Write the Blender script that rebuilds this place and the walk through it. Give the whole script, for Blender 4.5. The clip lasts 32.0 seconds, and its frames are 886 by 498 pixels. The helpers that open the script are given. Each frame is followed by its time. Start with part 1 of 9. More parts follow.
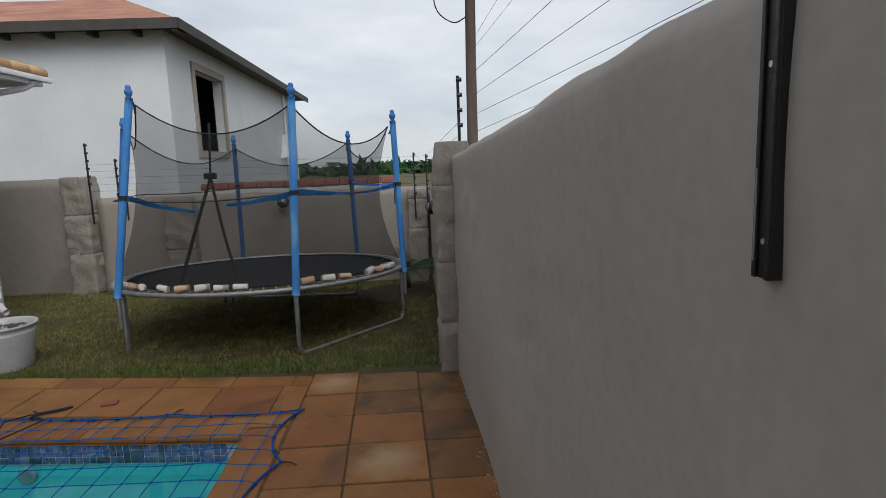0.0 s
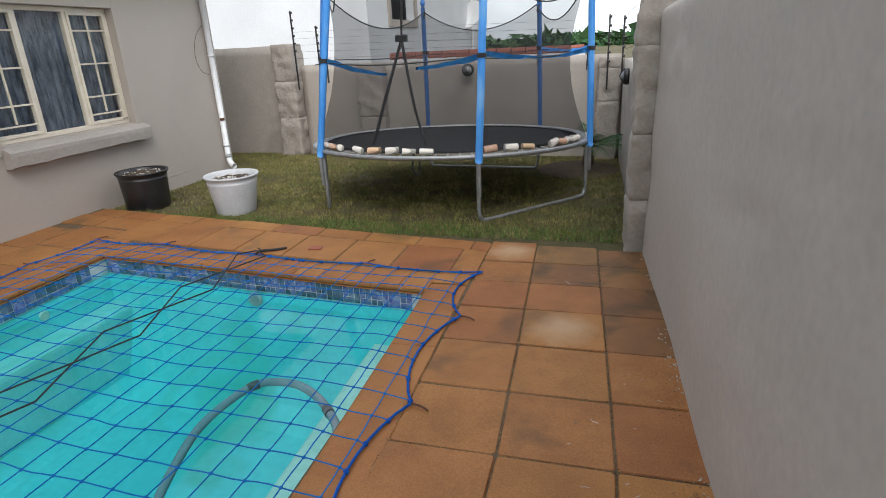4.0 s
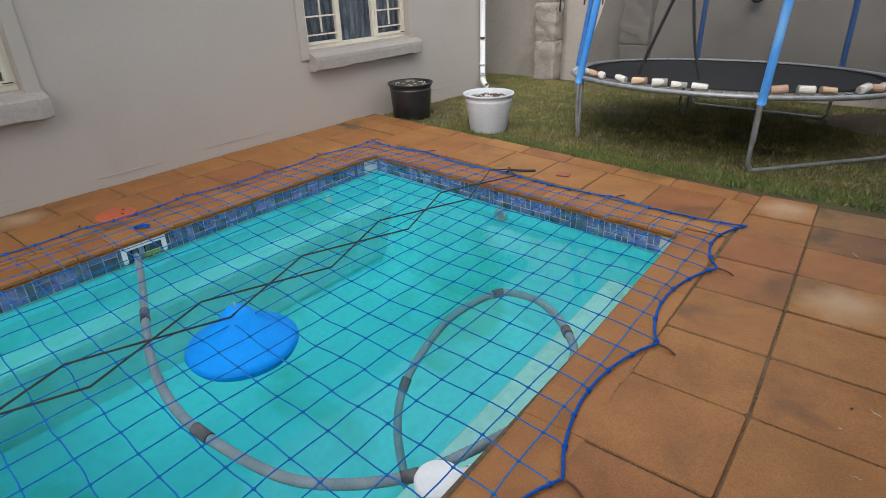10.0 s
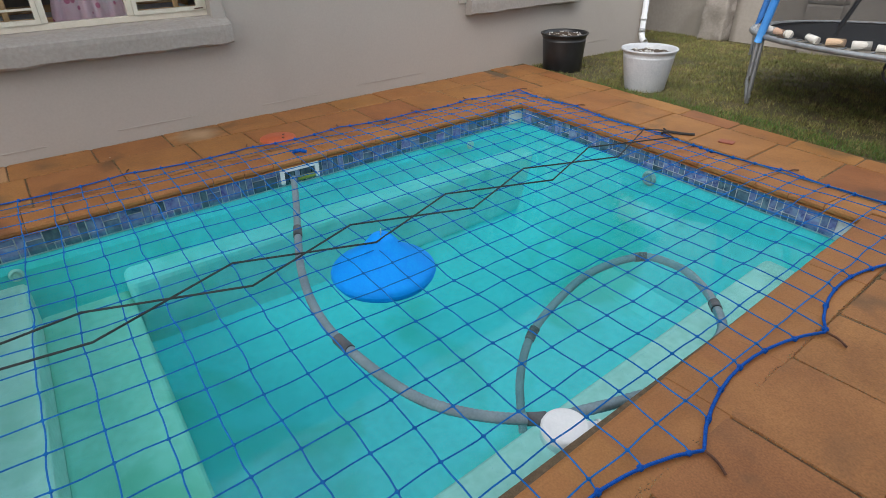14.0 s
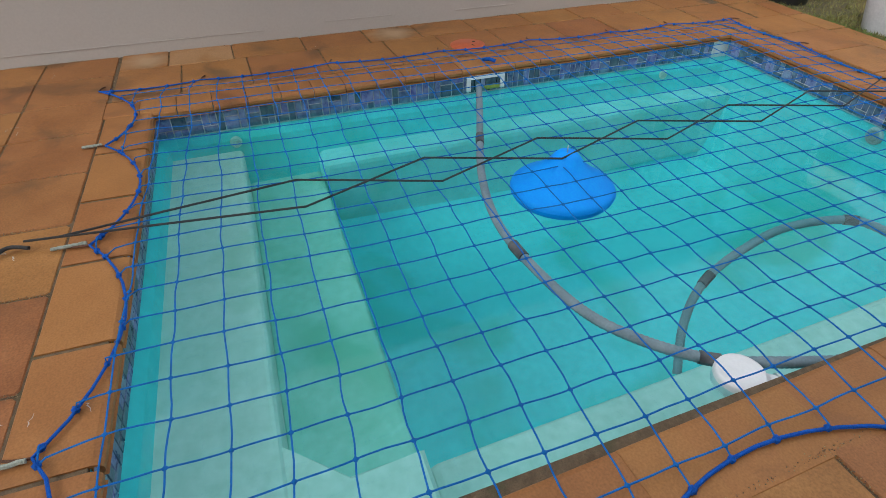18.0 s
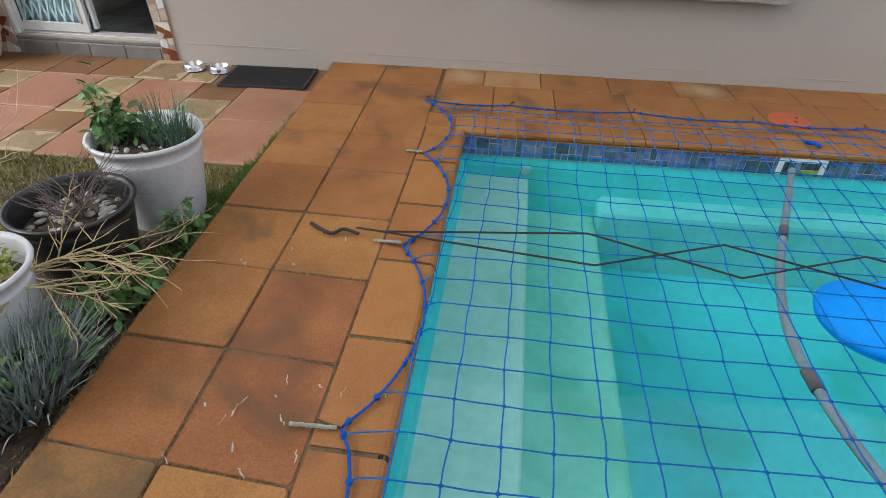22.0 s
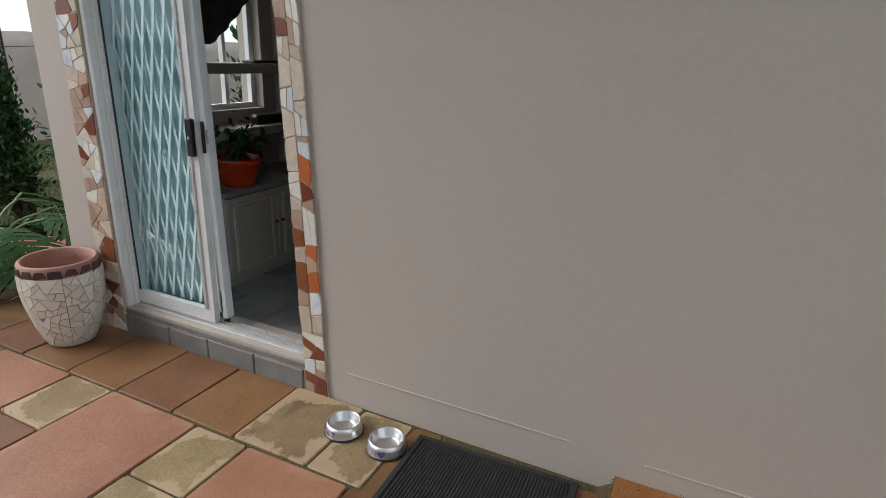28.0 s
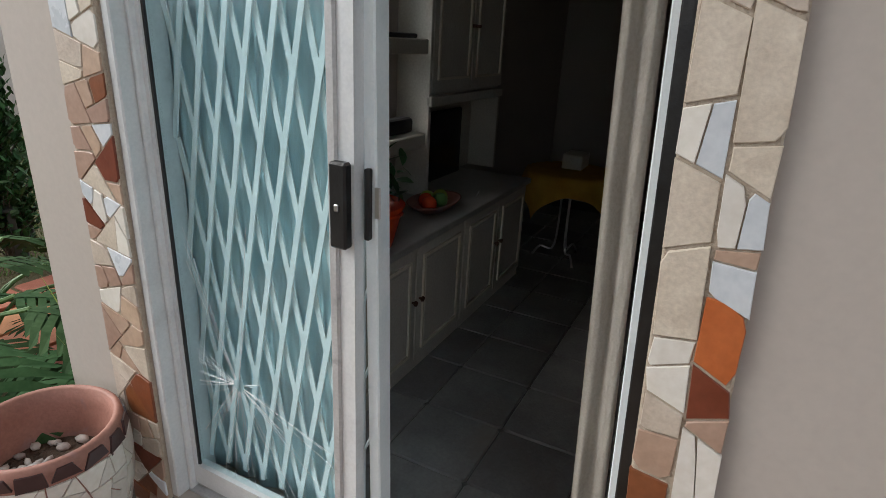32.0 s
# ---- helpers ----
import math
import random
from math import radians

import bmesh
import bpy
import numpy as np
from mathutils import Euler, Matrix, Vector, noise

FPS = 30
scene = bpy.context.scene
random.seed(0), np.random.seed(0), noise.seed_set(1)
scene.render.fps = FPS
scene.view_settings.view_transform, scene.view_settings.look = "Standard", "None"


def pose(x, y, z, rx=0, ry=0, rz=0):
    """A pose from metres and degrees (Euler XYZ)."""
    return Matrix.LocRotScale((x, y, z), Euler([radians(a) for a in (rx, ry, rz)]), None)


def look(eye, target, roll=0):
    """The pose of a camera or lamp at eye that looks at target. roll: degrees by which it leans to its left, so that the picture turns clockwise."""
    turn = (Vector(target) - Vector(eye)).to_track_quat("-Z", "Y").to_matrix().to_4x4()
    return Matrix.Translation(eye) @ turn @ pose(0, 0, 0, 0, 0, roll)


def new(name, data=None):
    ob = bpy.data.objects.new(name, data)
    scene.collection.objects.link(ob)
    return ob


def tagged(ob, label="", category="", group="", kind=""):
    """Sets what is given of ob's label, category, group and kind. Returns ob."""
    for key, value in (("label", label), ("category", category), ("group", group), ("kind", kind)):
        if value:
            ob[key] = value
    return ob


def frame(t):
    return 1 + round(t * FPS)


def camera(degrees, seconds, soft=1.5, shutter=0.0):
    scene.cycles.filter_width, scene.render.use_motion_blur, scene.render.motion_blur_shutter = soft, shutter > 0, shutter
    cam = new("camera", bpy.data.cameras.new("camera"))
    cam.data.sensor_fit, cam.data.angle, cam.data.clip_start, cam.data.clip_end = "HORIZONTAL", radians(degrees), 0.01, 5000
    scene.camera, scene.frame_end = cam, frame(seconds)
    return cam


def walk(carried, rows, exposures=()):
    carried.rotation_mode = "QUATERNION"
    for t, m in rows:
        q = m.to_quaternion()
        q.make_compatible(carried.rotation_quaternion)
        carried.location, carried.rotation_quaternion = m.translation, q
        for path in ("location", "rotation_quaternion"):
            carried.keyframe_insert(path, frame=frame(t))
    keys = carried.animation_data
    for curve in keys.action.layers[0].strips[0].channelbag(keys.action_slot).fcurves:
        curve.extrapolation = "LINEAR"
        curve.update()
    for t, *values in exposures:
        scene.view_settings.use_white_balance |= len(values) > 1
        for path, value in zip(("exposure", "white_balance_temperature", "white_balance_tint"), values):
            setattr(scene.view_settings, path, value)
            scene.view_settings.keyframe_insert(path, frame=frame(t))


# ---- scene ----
cam = camera(75.98, 32.0, soft=0.75)
PATH = [
    (0, (0.623, 0.424, 1.668), (0.712, 2.399, 1.368), -2.23),
    (0.5, (0.618, 0.431, 1.648), (0.664, 2.395, 1.273), -2.34),
    (1, (0.605, 0.442, 1.637), (0.600, 2.391, 1.189), -2.45),
    (1.5, (0.587, 0.461, 1.614), (0.458, 2.392, 1.108), -2.59),
    (2, (0.573, 0.481, 1.586), (0.361, 2.390, 1.029), -2.70),
    (2.5, (0.569, 0.493, 1.572), (0.298, 2.382, 0.975), -2.76),
    (4.5, (0.527, 0.497, 1.568), (-0.060, 2.276, 0.868), -2.69),
    (5, (0.504, 0.494, 1.565), (-0.159, 2.239, 0.848), -2.65),
    (5.5, (0.490, 0.482, 1.570), (-0.280, 2.174, 0.833), -2.67),
    (6, (0.482, 0.460, 1.563), (-0.323, 2.125, 0.800), -2.57),
    (6.5, (0.468, 0.447, 1.561), (-0.368, 2.086, 0.775), -2.51),
    (7, (0.445, 0.430, 1.564), (-0.427, 2.039, 0.757), -2.46),
    (7.5, (0.430, 0.409, 1.569), (-0.484, 1.987, 0.746), -2.41),
    (8, (0.421, 0.397, 1.563), (-0.538, 1.942, 0.729), -2.31),
    (8.5, (0.408, 0.386, 1.569), (-0.596, 1.895, 0.723), -2.25),
    (9, (0.389, 0.366, 1.575), (-0.657, 1.839, 0.716), -2.21),
    (9.5, (0.368, 0.353, 1.571), (-0.721, 1.789, 0.703), -2.15),
    (10, (0.351, 0.331, 1.562), (-0.778, 1.731, 0.689), -2.03),
    (10.5, (0.345, 0.316, 1.560), (-0.824, 1.679, 0.680), -1.88),
    (11, (0.333, 0.312, 1.553), (-0.877, 1.633, 0.665), -1.85),
    (11.5, (0.319, 0.307, 1.547), (-0.931, 1.587, 0.653), -1.70),
    (12, (0.309, 0.294, 1.544), (-0.978, 1.532, 0.644), -1.60),
    (12.5, (0.304, 0.289, 1.536), (-1.022, 1.479, 0.627), -1.54),
    (13, (0.282, 0.269, 1.517), (-1.070, 1.415, 0.591), -1.30),
    (13.5, (0.268, 0.251, 1.496), (-1.100, 1.356, 0.543), -1.16),
    (14, (0.264, 0.228, 1.481), (-1.111, 1.291, 0.492), -0.99),
    (14.5, (0.265, 0.205, 1.470), (-1.118, 1.224, 0.445), -0.81),
    (16.5, (0.278, 0.128, 1.478), (-1.151, 0.921, 0.325), -0.52),
    (17, (0.263, 0.087, 1.451), (-1.186, 0.822, 0.285), -0.42),
    (17.5, (0.246, 0.038, 1.439), (-1.223, 0.703, 0.257), -0.22),
    (18, (0.230, -0.004, 1.438), (-1.261, 0.583, 0.242), -0.01),
    (18.5, (0.220, -0.022, 1.441), (-1.295, 0.473, 0.232), 0.20),
    (19, (0.204, -0.032, 1.449), (-1.335, 0.367, 0.236), 0.26),
    (19.5, (0.199, -0.085, 1.488), (-1.368, 0.155, 0.269), 0.89),
    (20, (0.195, -0.131, 1.523), (-1.383, 0.003, 0.302), 1.22),
    (20.5, (0.195, -0.177, 1.554), (-1.386, -0.116, 0.331), 1.42),
    (21, (0.180, -0.223, 1.572), (-1.401, -0.220, 0.348), 1.74),
    (21.5, (0.158, -0.268, 1.601), (-1.432, -0.314, 0.388), 1.95),
    (22, (0.103, -0.340, 1.626), (-1.512, -0.450, 0.452), 2.07),
    (22.5, (-0.011, -0.428, 1.644), (-1.652, -0.646, 0.521), 2.33),
    (23, (-0.174, -0.564, 1.658), (-1.869, -0.849, 0.636), 2.83),
    (23.5, (-0.332, -0.700, 1.674), (-2.080, -1.036, 0.763), 3.03),
    (24, (-0.535, -0.884, 1.666), (-2.319, -1.249, 0.840), 3.31),
    (24.5, (-0.730, -1.025, 1.649), (-2.532, -1.403, 0.869), 3.55),
    (25, (-1.031, -1.094, 1.659), (-2.839, -1.486, 0.898), 3.69),
    (25.5, (-1.333, -1.183, 1.638), (-3.154, -1.589, 0.917), 4.04),
    (27.5, (-2.531, -1.435, 1.621), (-4.282, -2.142, 0.961), 2.00),
    (28, (-2.788, -1.568, 1.577), (-4.506, -2.365, 0.935), 2.13),
    (28.5, (-3.038, -1.718, 1.577), (-4.689, -2.646, 0.936), 2.17),
    (29, (-3.240, -1.955, 1.555), (-4.833, -2.973, 0.903), 2.03),
    (29.5, (-3.411, -2.229, 1.556), (-4.986, -3.272, 0.898), 2.25),
    (30, (-3.554, -2.494, 1.522), (-5.120, -3.545, 0.856), 2.32),
    (30.5, (-3.645, -2.728, 1.534), (-5.209, -3.777, 0.861), 2.36),
    (31, (-3.706, -2.945, 1.521), (-5.292, -3.961, 0.849), 2.75),
    (31.5, (-3.777, -3.113, 1.509), (-5.413, -4.031, 0.816), 2.73),
    (32, (-3.910, -3.236, 1.490), (-5.590, -4.068, 0.794), 2.97),
]
EXPOSURES = [(0.0, 0.32), (1.0, 0.62), (2.5, 0.98), (4.5, 1.38), (8.0, 1.4), (14.0, 1.4), (20.0, 1.32), (22.0, 1.45), (24.0, 1.45), (26.0, 1.35), (28.0, 1.14), (30.0, 1.20), (32.0, 1.36)]
walk(cam, [(t, look(eye, target, roll)) for t, eye, target, roll in PATH], EXPOSURES)

# overcast sky: grey cloud over a Nishita sky, one very soft sun
SUN_EL, SUN_ROT = radians(40), radians(156)
world = bpy.data.worlds.new("overcast_sky")
scene.world = world
world.use_nodes = True
wn, wl = world.node_tree.nodes, world.node_tree.links
wn.clear()
sky = wn.new("ShaderNodeTexSky")
sky.sky_type, sky.sun_disc, sky.sun_elevation, sky.sun_rotation = "NISHITA", False, SUN_EL, SUN_ROT
bg_sky = wn.new("ShaderNodeBackground")
bg_sky.inputs["Strength"].default_value = 0.10
wl.new(sky.outputs["Color"], bg_sky.inputs["Color"])
wc = wn.new("ShaderNodeTexCoord")
wm = wn.new("ShaderNodeMapping")
wm.inputs["Scale"].default_value = (1.0, 1.0, 3.2)
wl.new(wc.outputs["Generated"], wm.inputs["Vector"])
wno = wn.new("ShaderNodeTexNoise")
wno.inputs["Scale"].default_value, wno.inputs["Detail"].default_value = 2.3, 6.0
wno.inputs["Roughness"].default_value = 0.55
wl.new(wm.outputs["Vector"], wno.inputs["Vector"])
wr = wn.new("ShaderNodeValToRGB")
wr.color_ramp.elements[0].position, wr.color_ramp.elements[0].color = 0.30, (0.50, 0.56, 0.63, 1)
wr.color_ramp.elements[1].position, wr.color_ramp.elements[1].color = 0.72, (0.90, 0.92, 0.95, 1)
wl.new(wno.outputs["Fac"], wr.inputs["Fac"])
bg_cloud = wn.new("ShaderNodeBackground")
bg_cloud.inputs["Strength"].default_value = 0.80
wl.new(wr.outputs["Color"], bg_cloud.inputs["Color"])
wmix = wn.new("ShaderNodeMixShader")
wmix.inputs["Fac"].default_value = 0.88
wl.new(bg_sky.outputs[0], wmix.inputs[1])
wl.new(bg_cloud.outputs[0], wmix.inputs[2])
wout = wn.new("ShaderNodeOutputWorld")
wl.new(wmix.outputs[0], wout.inputs["Surface"])

sun = new("sun", bpy.data.lights.new("sun", "SUN"))
sun.data.energy, sun.data.angle, sun.data.color = 1.6, radians(45), (1.0, 0.97, 0.93)
sun.matrix_world = look((0, 0, 0), (math.sin(SUN_ROT) * -math.cos(SUN_EL), -math.cos(SUN_ROT) * math.cos(SUN_EL), -math.sin(SUN_EL)))

# ---- materials ----
def surface(name, c1, c2, scale=6.0, rough=0.7, bump=0.2, fine=90.0, metal=0.0, vary=0.0, stain=None, stain_scale=2.0, stain_at=0.58,
            spec=0.5, bump_dist=0.01, coarse=0.0, stretch=(1, 1, 1), island=False, grain=0.22):
    """Two-scale procedural surface on world position. vary: brightness and hue shift per object (or per loose piece)."""
    m = bpy.data.materials.new(name)
    m.use_nodes = True
    n, l = m.node_tree.nodes, m.node_tree.links
    b = n["Principled BSDF"]
    geo = n.new("ShaderNodeNewGeometry")
    mp = n.new("ShaderNodeMapping")
    mp.inputs["Scale"].default_value = stretch
    l.new(geo.outputs["Position"], mp.inputs["Vector"])
    pos = mp.outputs["Vector"]
    rnd = None
    if vary:
        if island:
            rnd = geo.outputs["Random Per Island"]
        else:
            rnd = n.new("ShaderNodeObjectInfo").outputs["Random"]
    n1 = n.new("ShaderNodeTexNoise")
    n1.inputs["Scale"].default_value, n1.inputs["Detail"].default_value, n1.inputs["Roughness"].default_value = scale, 5, 0.6
    l.new(pos, n1.inputs["Vector"])
    r1 = n.new("ShaderNodeValToRGB")
    r1.color_ramp.elements[0].position, r1.color_ramp.elements[0].color = 0.32, (*c1, 1)
    r1.color_ramp.elements[1].position, r1.color_ramp.elements[1].color = 0.68, (*c2, 1)
    l.new(n1.outputs["Fac"], r1.inputs["Fac"])
    col = r1.outputs["Color"]
    n2 = n.new("ShaderNodeTexNoise")
    n2.inputs["Scale"].default_value, n2.inputs["Detail"].default_value = fine, 3
    l.new(pos, n2.inputs["Vector"])
    mul = n.new("ShaderNodeMix")
    mul.data_type, mul.blend_type = "RGBA", "OVERLAY"
    mul.inputs["Factor"].default_value = grain
    l.new(col, mul.inputs["A"])
    l.new(n2.outputs["Fac"], mul.inputs["B"])
    col = mul.outputs["Result"]
    if stain:
        n3 = n.new("ShaderNodeTexNoise")
        n3.inputs["Scale"].default_value, n3.inputs["Detail"].default_value, n3.inputs["Distortion"].default_value = stain_scale, 6, 0.6
        l.new(pos, n3.inputs["Vector"])
        r3 = n.new("ShaderNodeValToRGB")
        r3.color_ramp.elements[0].position, r3.color_ramp.elements[1].position = stain_at, stain_at + 0.14
        r3.color_ramp.elements[1].color = (0.75, 0.75, 0.75, 1)
        l.new(n3.outputs["Fac"], r3.inputs["Fac"])
        ms = n.new("ShaderNodeMix")
        ms.data_type = "RGBA"
        l.new(r3.outputs["Color"], ms.inputs["Factor"])
        l.new(col, ms.inputs["A"])
        ms.inputs["B"].default_value = (*stain, 1)
        col = ms.outputs["Result"]
    if rnd:
        hs = n.new("ShaderNodeHueSaturation")
        mr = n.new("ShaderNodeMapRange")
        mr.inputs["To Min"].default_value, mr.inputs["To Max"].default_value = 1 - vary, 1 + vary
        l.new(rnd, mr.inputs["Value"])
        l.new(mr.outputs["Result"], hs.inputs["Value"])
        mh = n.new("ShaderNodeMath")
        mh.operation = "MULTIPLY_ADD"
        mh.inputs[1].default_value, mh.inputs[2].default_value = 0.03 * vary / 0.2, 0.5 - 0.015 * vary / 0.2
        l.new(rnd, mh.inputs[0])
        l.new(mh.outputs[0], hs.inputs["Hue"])
        l.new(col, hs.inputs["Color"])
        col = hs.outputs["Color"]
    l.new(col, b.inputs["Base Color"])
    b.inputs["Metallic"].default_value = metal
    b.inputs["Specular IOR Level"].default_value = spec
    rr = n.new("ShaderNodeMapRange")
    rr.inputs["To Min"].default_value, rr.inputs["To Max"].default_value = max(0.02, rough - 0.12), min(1, rough + 0.12)
    l.new(n1.outputs["Fac"], rr.inputs["Value"])
    l.new(rr.outputs["Result"], b.inputs["Roughness"])
    if bump:
        bp = n.new("ShaderNodeBump")
        bp.inputs["Strength"].default_value, bp.inputs["Distance"].default_value = bump, bump_dist
        if coarse:
            n4 = n.new("ShaderNodeTexNoise")
            n4.inputs["Scale"].default_value, n4.inputs["Detail"].default_value = coarse, 4
            l.new(pos, n4.inputs["Vector"])
            ad = n.new("ShaderNodeMath")
            ad.operation = "MULTIPLY_ADD"
            ad.inputs[1].default_value = 0.25
            l.new(n2.outputs["Fac"], ad.inputs[0])
            l.new(n4.outputs["Fac"], ad.inputs[2])
            l.new(ad.outputs[0], bp.inputs["Height"])
        else:
            l.new(n2.outputs["Fac"], bp.inputs["Height"])
        l.new(bp.outputs["Normal"], b.inputs["Normal"])
    return m


def plain(name, c, rough=0.5, metal=0.0, alpha=1.0, emit=0.0):
    m = bpy.data.materials.new(name)
    m.use_nodes = True
    b = m.node_tree.nodes["Principled BSDF"]
    b.inputs["Base Color"].default_value, b.inputs["Roughness"].default_value, b.inputs["Metallic"].default_value = (*c, 1), rough, metal
    b.inputs["Alpha"].default_value = alpha
    return m


def pane_mat(name, tint, gloss=0.02, ior=1.45, bump=0.0, bump_scale=4.0, clear=1.0):
    """Clear sheet: light goes straight through with a tint, Fresnel drives the gloss."""
    m = bpy.data.materials.new(name)
    m.use_nodes = True
    n, l = m.node_tree.nodes, m.node_tree.links
    n.remove(n["Principled BSDF"])
    tr = n.new("ShaderNodeBsdfTransparent")
    tr.inputs["Color"].default_value = (*tint, 1)
    gl = n.new("ShaderNodeBsdfGlossy")
    gl.inputs["Roughness"].default_value = gloss
    fr = n.new("ShaderNodeLayerWeight")
    fr.inputs["Blend"].default_value = 0.5
    pw = n.new("ShaderNodeMath")
    pw.operation = "POWER"
    pw.inputs[1].default_value = 5.0
    l.new(fr.outputs["Facing"], pw.inputs[0])
    ma = n.new("ShaderNodeMath")
    ma.operation = "MULTIPLY_ADD"
    f0 = ((ior - 1) / (ior + 1)) ** 2
    ma.inputs[1].default_value, ma.inputs[2].default_value = 0.8 * (1 - f0), f0
    l.new(pw.outputs[0], ma.inputs[0])
    mx = n.new("ShaderNodeMixShader")
    l.new(ma.outputs[0], mx.inputs["Fac"])
    l.new(tr.outputs[0], mx.inputs[1])
    l.new(gl.outputs[0], mx.inputs[2])
    if bump:
        geo = n.new("ShaderNodeNewGeometry")
        no = n.new("ShaderNodeTexNoise")
        no.inputs["Scale"].default_value, no.inputs["Detail"].default_value = bump_scale, 3
        l.new(geo.outputs["Position"], no.inputs["Vector"])
        bp = n.new("ShaderNodeBump")
        bp.inputs["Strength"].default_value, bp.inputs["Distance"].default_value = bump, 0.02
        l.new(no.outputs["Fac"], bp.inputs["Height"])
        l.new(bp.outputs["Normal"], gl.inputs["Normal"])
        l.new(bp.outputs["Normal"], fr.inputs["Normal"])
    l.new(mx.outputs[0], n["Material Output"].inputs["Surface"])
    return m


def mesh_fabric(name, c, cover=0.5):
    """Fine woven screen: half open."""
    m = bpy.data.materials.new(name)
    m.use_nodes = True
    n, l = m.node_tree.nodes, m.node_tree.links
    b = n["Principled BSDF"]
    b.inputs["Base Color"].default_value, b.inputs["Roughness"].default_value = (*c, 1), 0.8
    geo = n.new("ShaderNodeNewGeometry")
    no = n.new("ShaderNodeTexNoise")
    no.inputs["Scale"].default_value, no.inputs["Detail"].default_value = 1.7, 4
    l.new(geo.outputs["Position"], no.inputs["Vector"])
    mr = n.new("ShaderNodeMapRange")
    mr.inputs["To Min"].default_value, mr.inputs["To Max"].default_value = cover - 0.08, cover + 0.08
    l.new(no.outputs["Fac"], mr.inputs["Value"])
    l.new(mr.outputs["Result"], b.inputs["Alpha"])
    return m


M_WALL = surface("taupe_plaster", (0.412, 0.370, 0.330), (0.432, 0.390, 0.350), 0.7, 0.74, 0.035, 60, coarse=8, bump_dist=0.005, stain=(0.385, 0.345, 0.307), stain_scale=0.6, stain_at=0.58, grain=0.06, spec=0.3)
M_WALL_R = surface("rough_taupe_plaster", (0.385, 0.345, 0.308), (0.425, 0.382, 0.342), 1.1, 0.76, 0.09, 26, coarse=2.6, bump_dist=0.03, stain=(0.335, 0.30, 0.267), stain_scale=0.9, stain_at=0.60, grain=0.12, spec=0.3)
# darker copy of M_WALL_R: shade on the far walls is put into the colour
M_WALL_F = surface("shaded_rough_taupe_plaster", (0.345, 0.312, 0.278), (0.395, 0.356, 0.318), 1.1, 0.78, 0.38, 22, coarse=3.6, bump_dist=0.03, stain=(0.26, 0.235, 0.205), stain_scale=0.9, stain_at=0.56, grain=0.12, spec=0.3)
M_STONE = surface("rough_plastered_stone", (0.285, 0.255, 0.225), (0.35, 0.312, 0.278), 4, 0.85, 0.8, 30, coarse=9, bump_dist=0.03, stain=(0.28, 0.245, 0.21), stain_scale=4)
M_SILL = surface("painted_sill", (0.345, 0.315, 0.287), (0.375, 0.342, 0.312), 2, 0.65, 0.2, 40, coarse=18, bump_dist=0.003, stain=(0.32, 0.29, 0.262), stain_scale=3)
M_CREAM = surface("cream_paint", (0.66, 0.60, 0.49), (0.74, 0.68, 0.57), 8, 0.45, 0.12, 120, stain=(0.55, 0.48, 0.38), stain_scale=12, stain_at=0.64)
M_WHITE_P = surface("white_paint", (0.74, 0.76, 0.79), (0.81, 0.82, 0.84), 6, 0.4, 0.1, 120, stain=(0.60, 0.58, 0.55), stain_scale=14, stain_at=0.70)
M_PAVER = surface("terracotta_slab", (0.240, 0.096, 0.030), (0.335, 0.146, 0.051), 3.4, 0.6, 0.45, 130, vary=0.11, stain=(0.132, 0.070, 0.032), stain_scale=2.3, stain_at=0.55, coarse=28, bump_dist=0.004, spec=0.28, grain=0.45)
M_COPING = surface("smooth_terracotta_coping", (0.275, 0.112, 0.035), (0.355, 0.155, 0.052), 2.4, 0.6, 0.3, 130, vary=0.06, stain=(0.18, 0.08, 0.032), stain_scale=2.6, stain_at=0.60, coarse=30, bump_dist=0.003, spec=0.28, grain=0.35)
M_PAVER_PALE = surface("pale_slab", (0.33, 0.165, 0.075), (0.40, 0.22, 0.11), 2.2, 0.62, 0.35, 130, vary=0.08, stain=(0.28, 0.12, 0.04), stain_scale=2.2, stain_at=0.50, coarse=28, bump_dist=0.004, spec=0.28, grain=0.45)
M_PINK = surface("pink_concrete_slab", (0.240, 0.108, 0.064), (0.315, 0.154, 0.096), 3.0, 0.5, 0.4, 120, vary=0.10, stain=(0.17, 0.088, 0.05), stain_scale=1.9, stain_at=0.57, coarse=22, bump_dist=0.005, spec=0.35, grain=0.4)
M_BUFF = surface("buff_sandstone_slab", (0.19, 0.135, 0.068), (0.285, 0.205, 0.11), 4, 0.58, 0.45, 110, vary=0.14, stain=(0.135, 0.10, 0.045), stain_scale=4, stain_at=0.54, coarse=22, bump_dist=0.006, spec=0.35, grain=0.45)
M_BROWN = surface("brown_slab", (0.145, 0.068, 0.029), (0.205, 0.102, 0.046), 3, 0.52, 0.4, 130, vary=0.14, stain=(0.105, 0.053, 0.024), stain_scale=2.4, stain_at=0.56, coarse=24, bump_dist=0.005, spec=0.35, grain=0.45)
M_JOINT = surface("mossy_joint_sand", (0.095, 0.063, 0.035), (0.17, 0.115, 0.066), 30, 0.95, 0.7, 200, stain=(0.05, 0.06, 0.022), stain_scale=8, stain_at=0.55)
M_SOIL = surface("damp_soil", (0.045, 0.030, 0.020), (0.10, 0.068, 0.045), 25, 0.95, 1.0, 160, coarse=40, bump_dist=0.02)
M_GRASS = surface("lawn", (0.060, 0.055, 0.019), (0.096, 0.081, 0.031), 5, 0.95, 0.8, 160, stain=(0.115, 0.08, 0.04), stain_scale=3, stain_at=0.50, coarse=60, bump_dist=0.03)
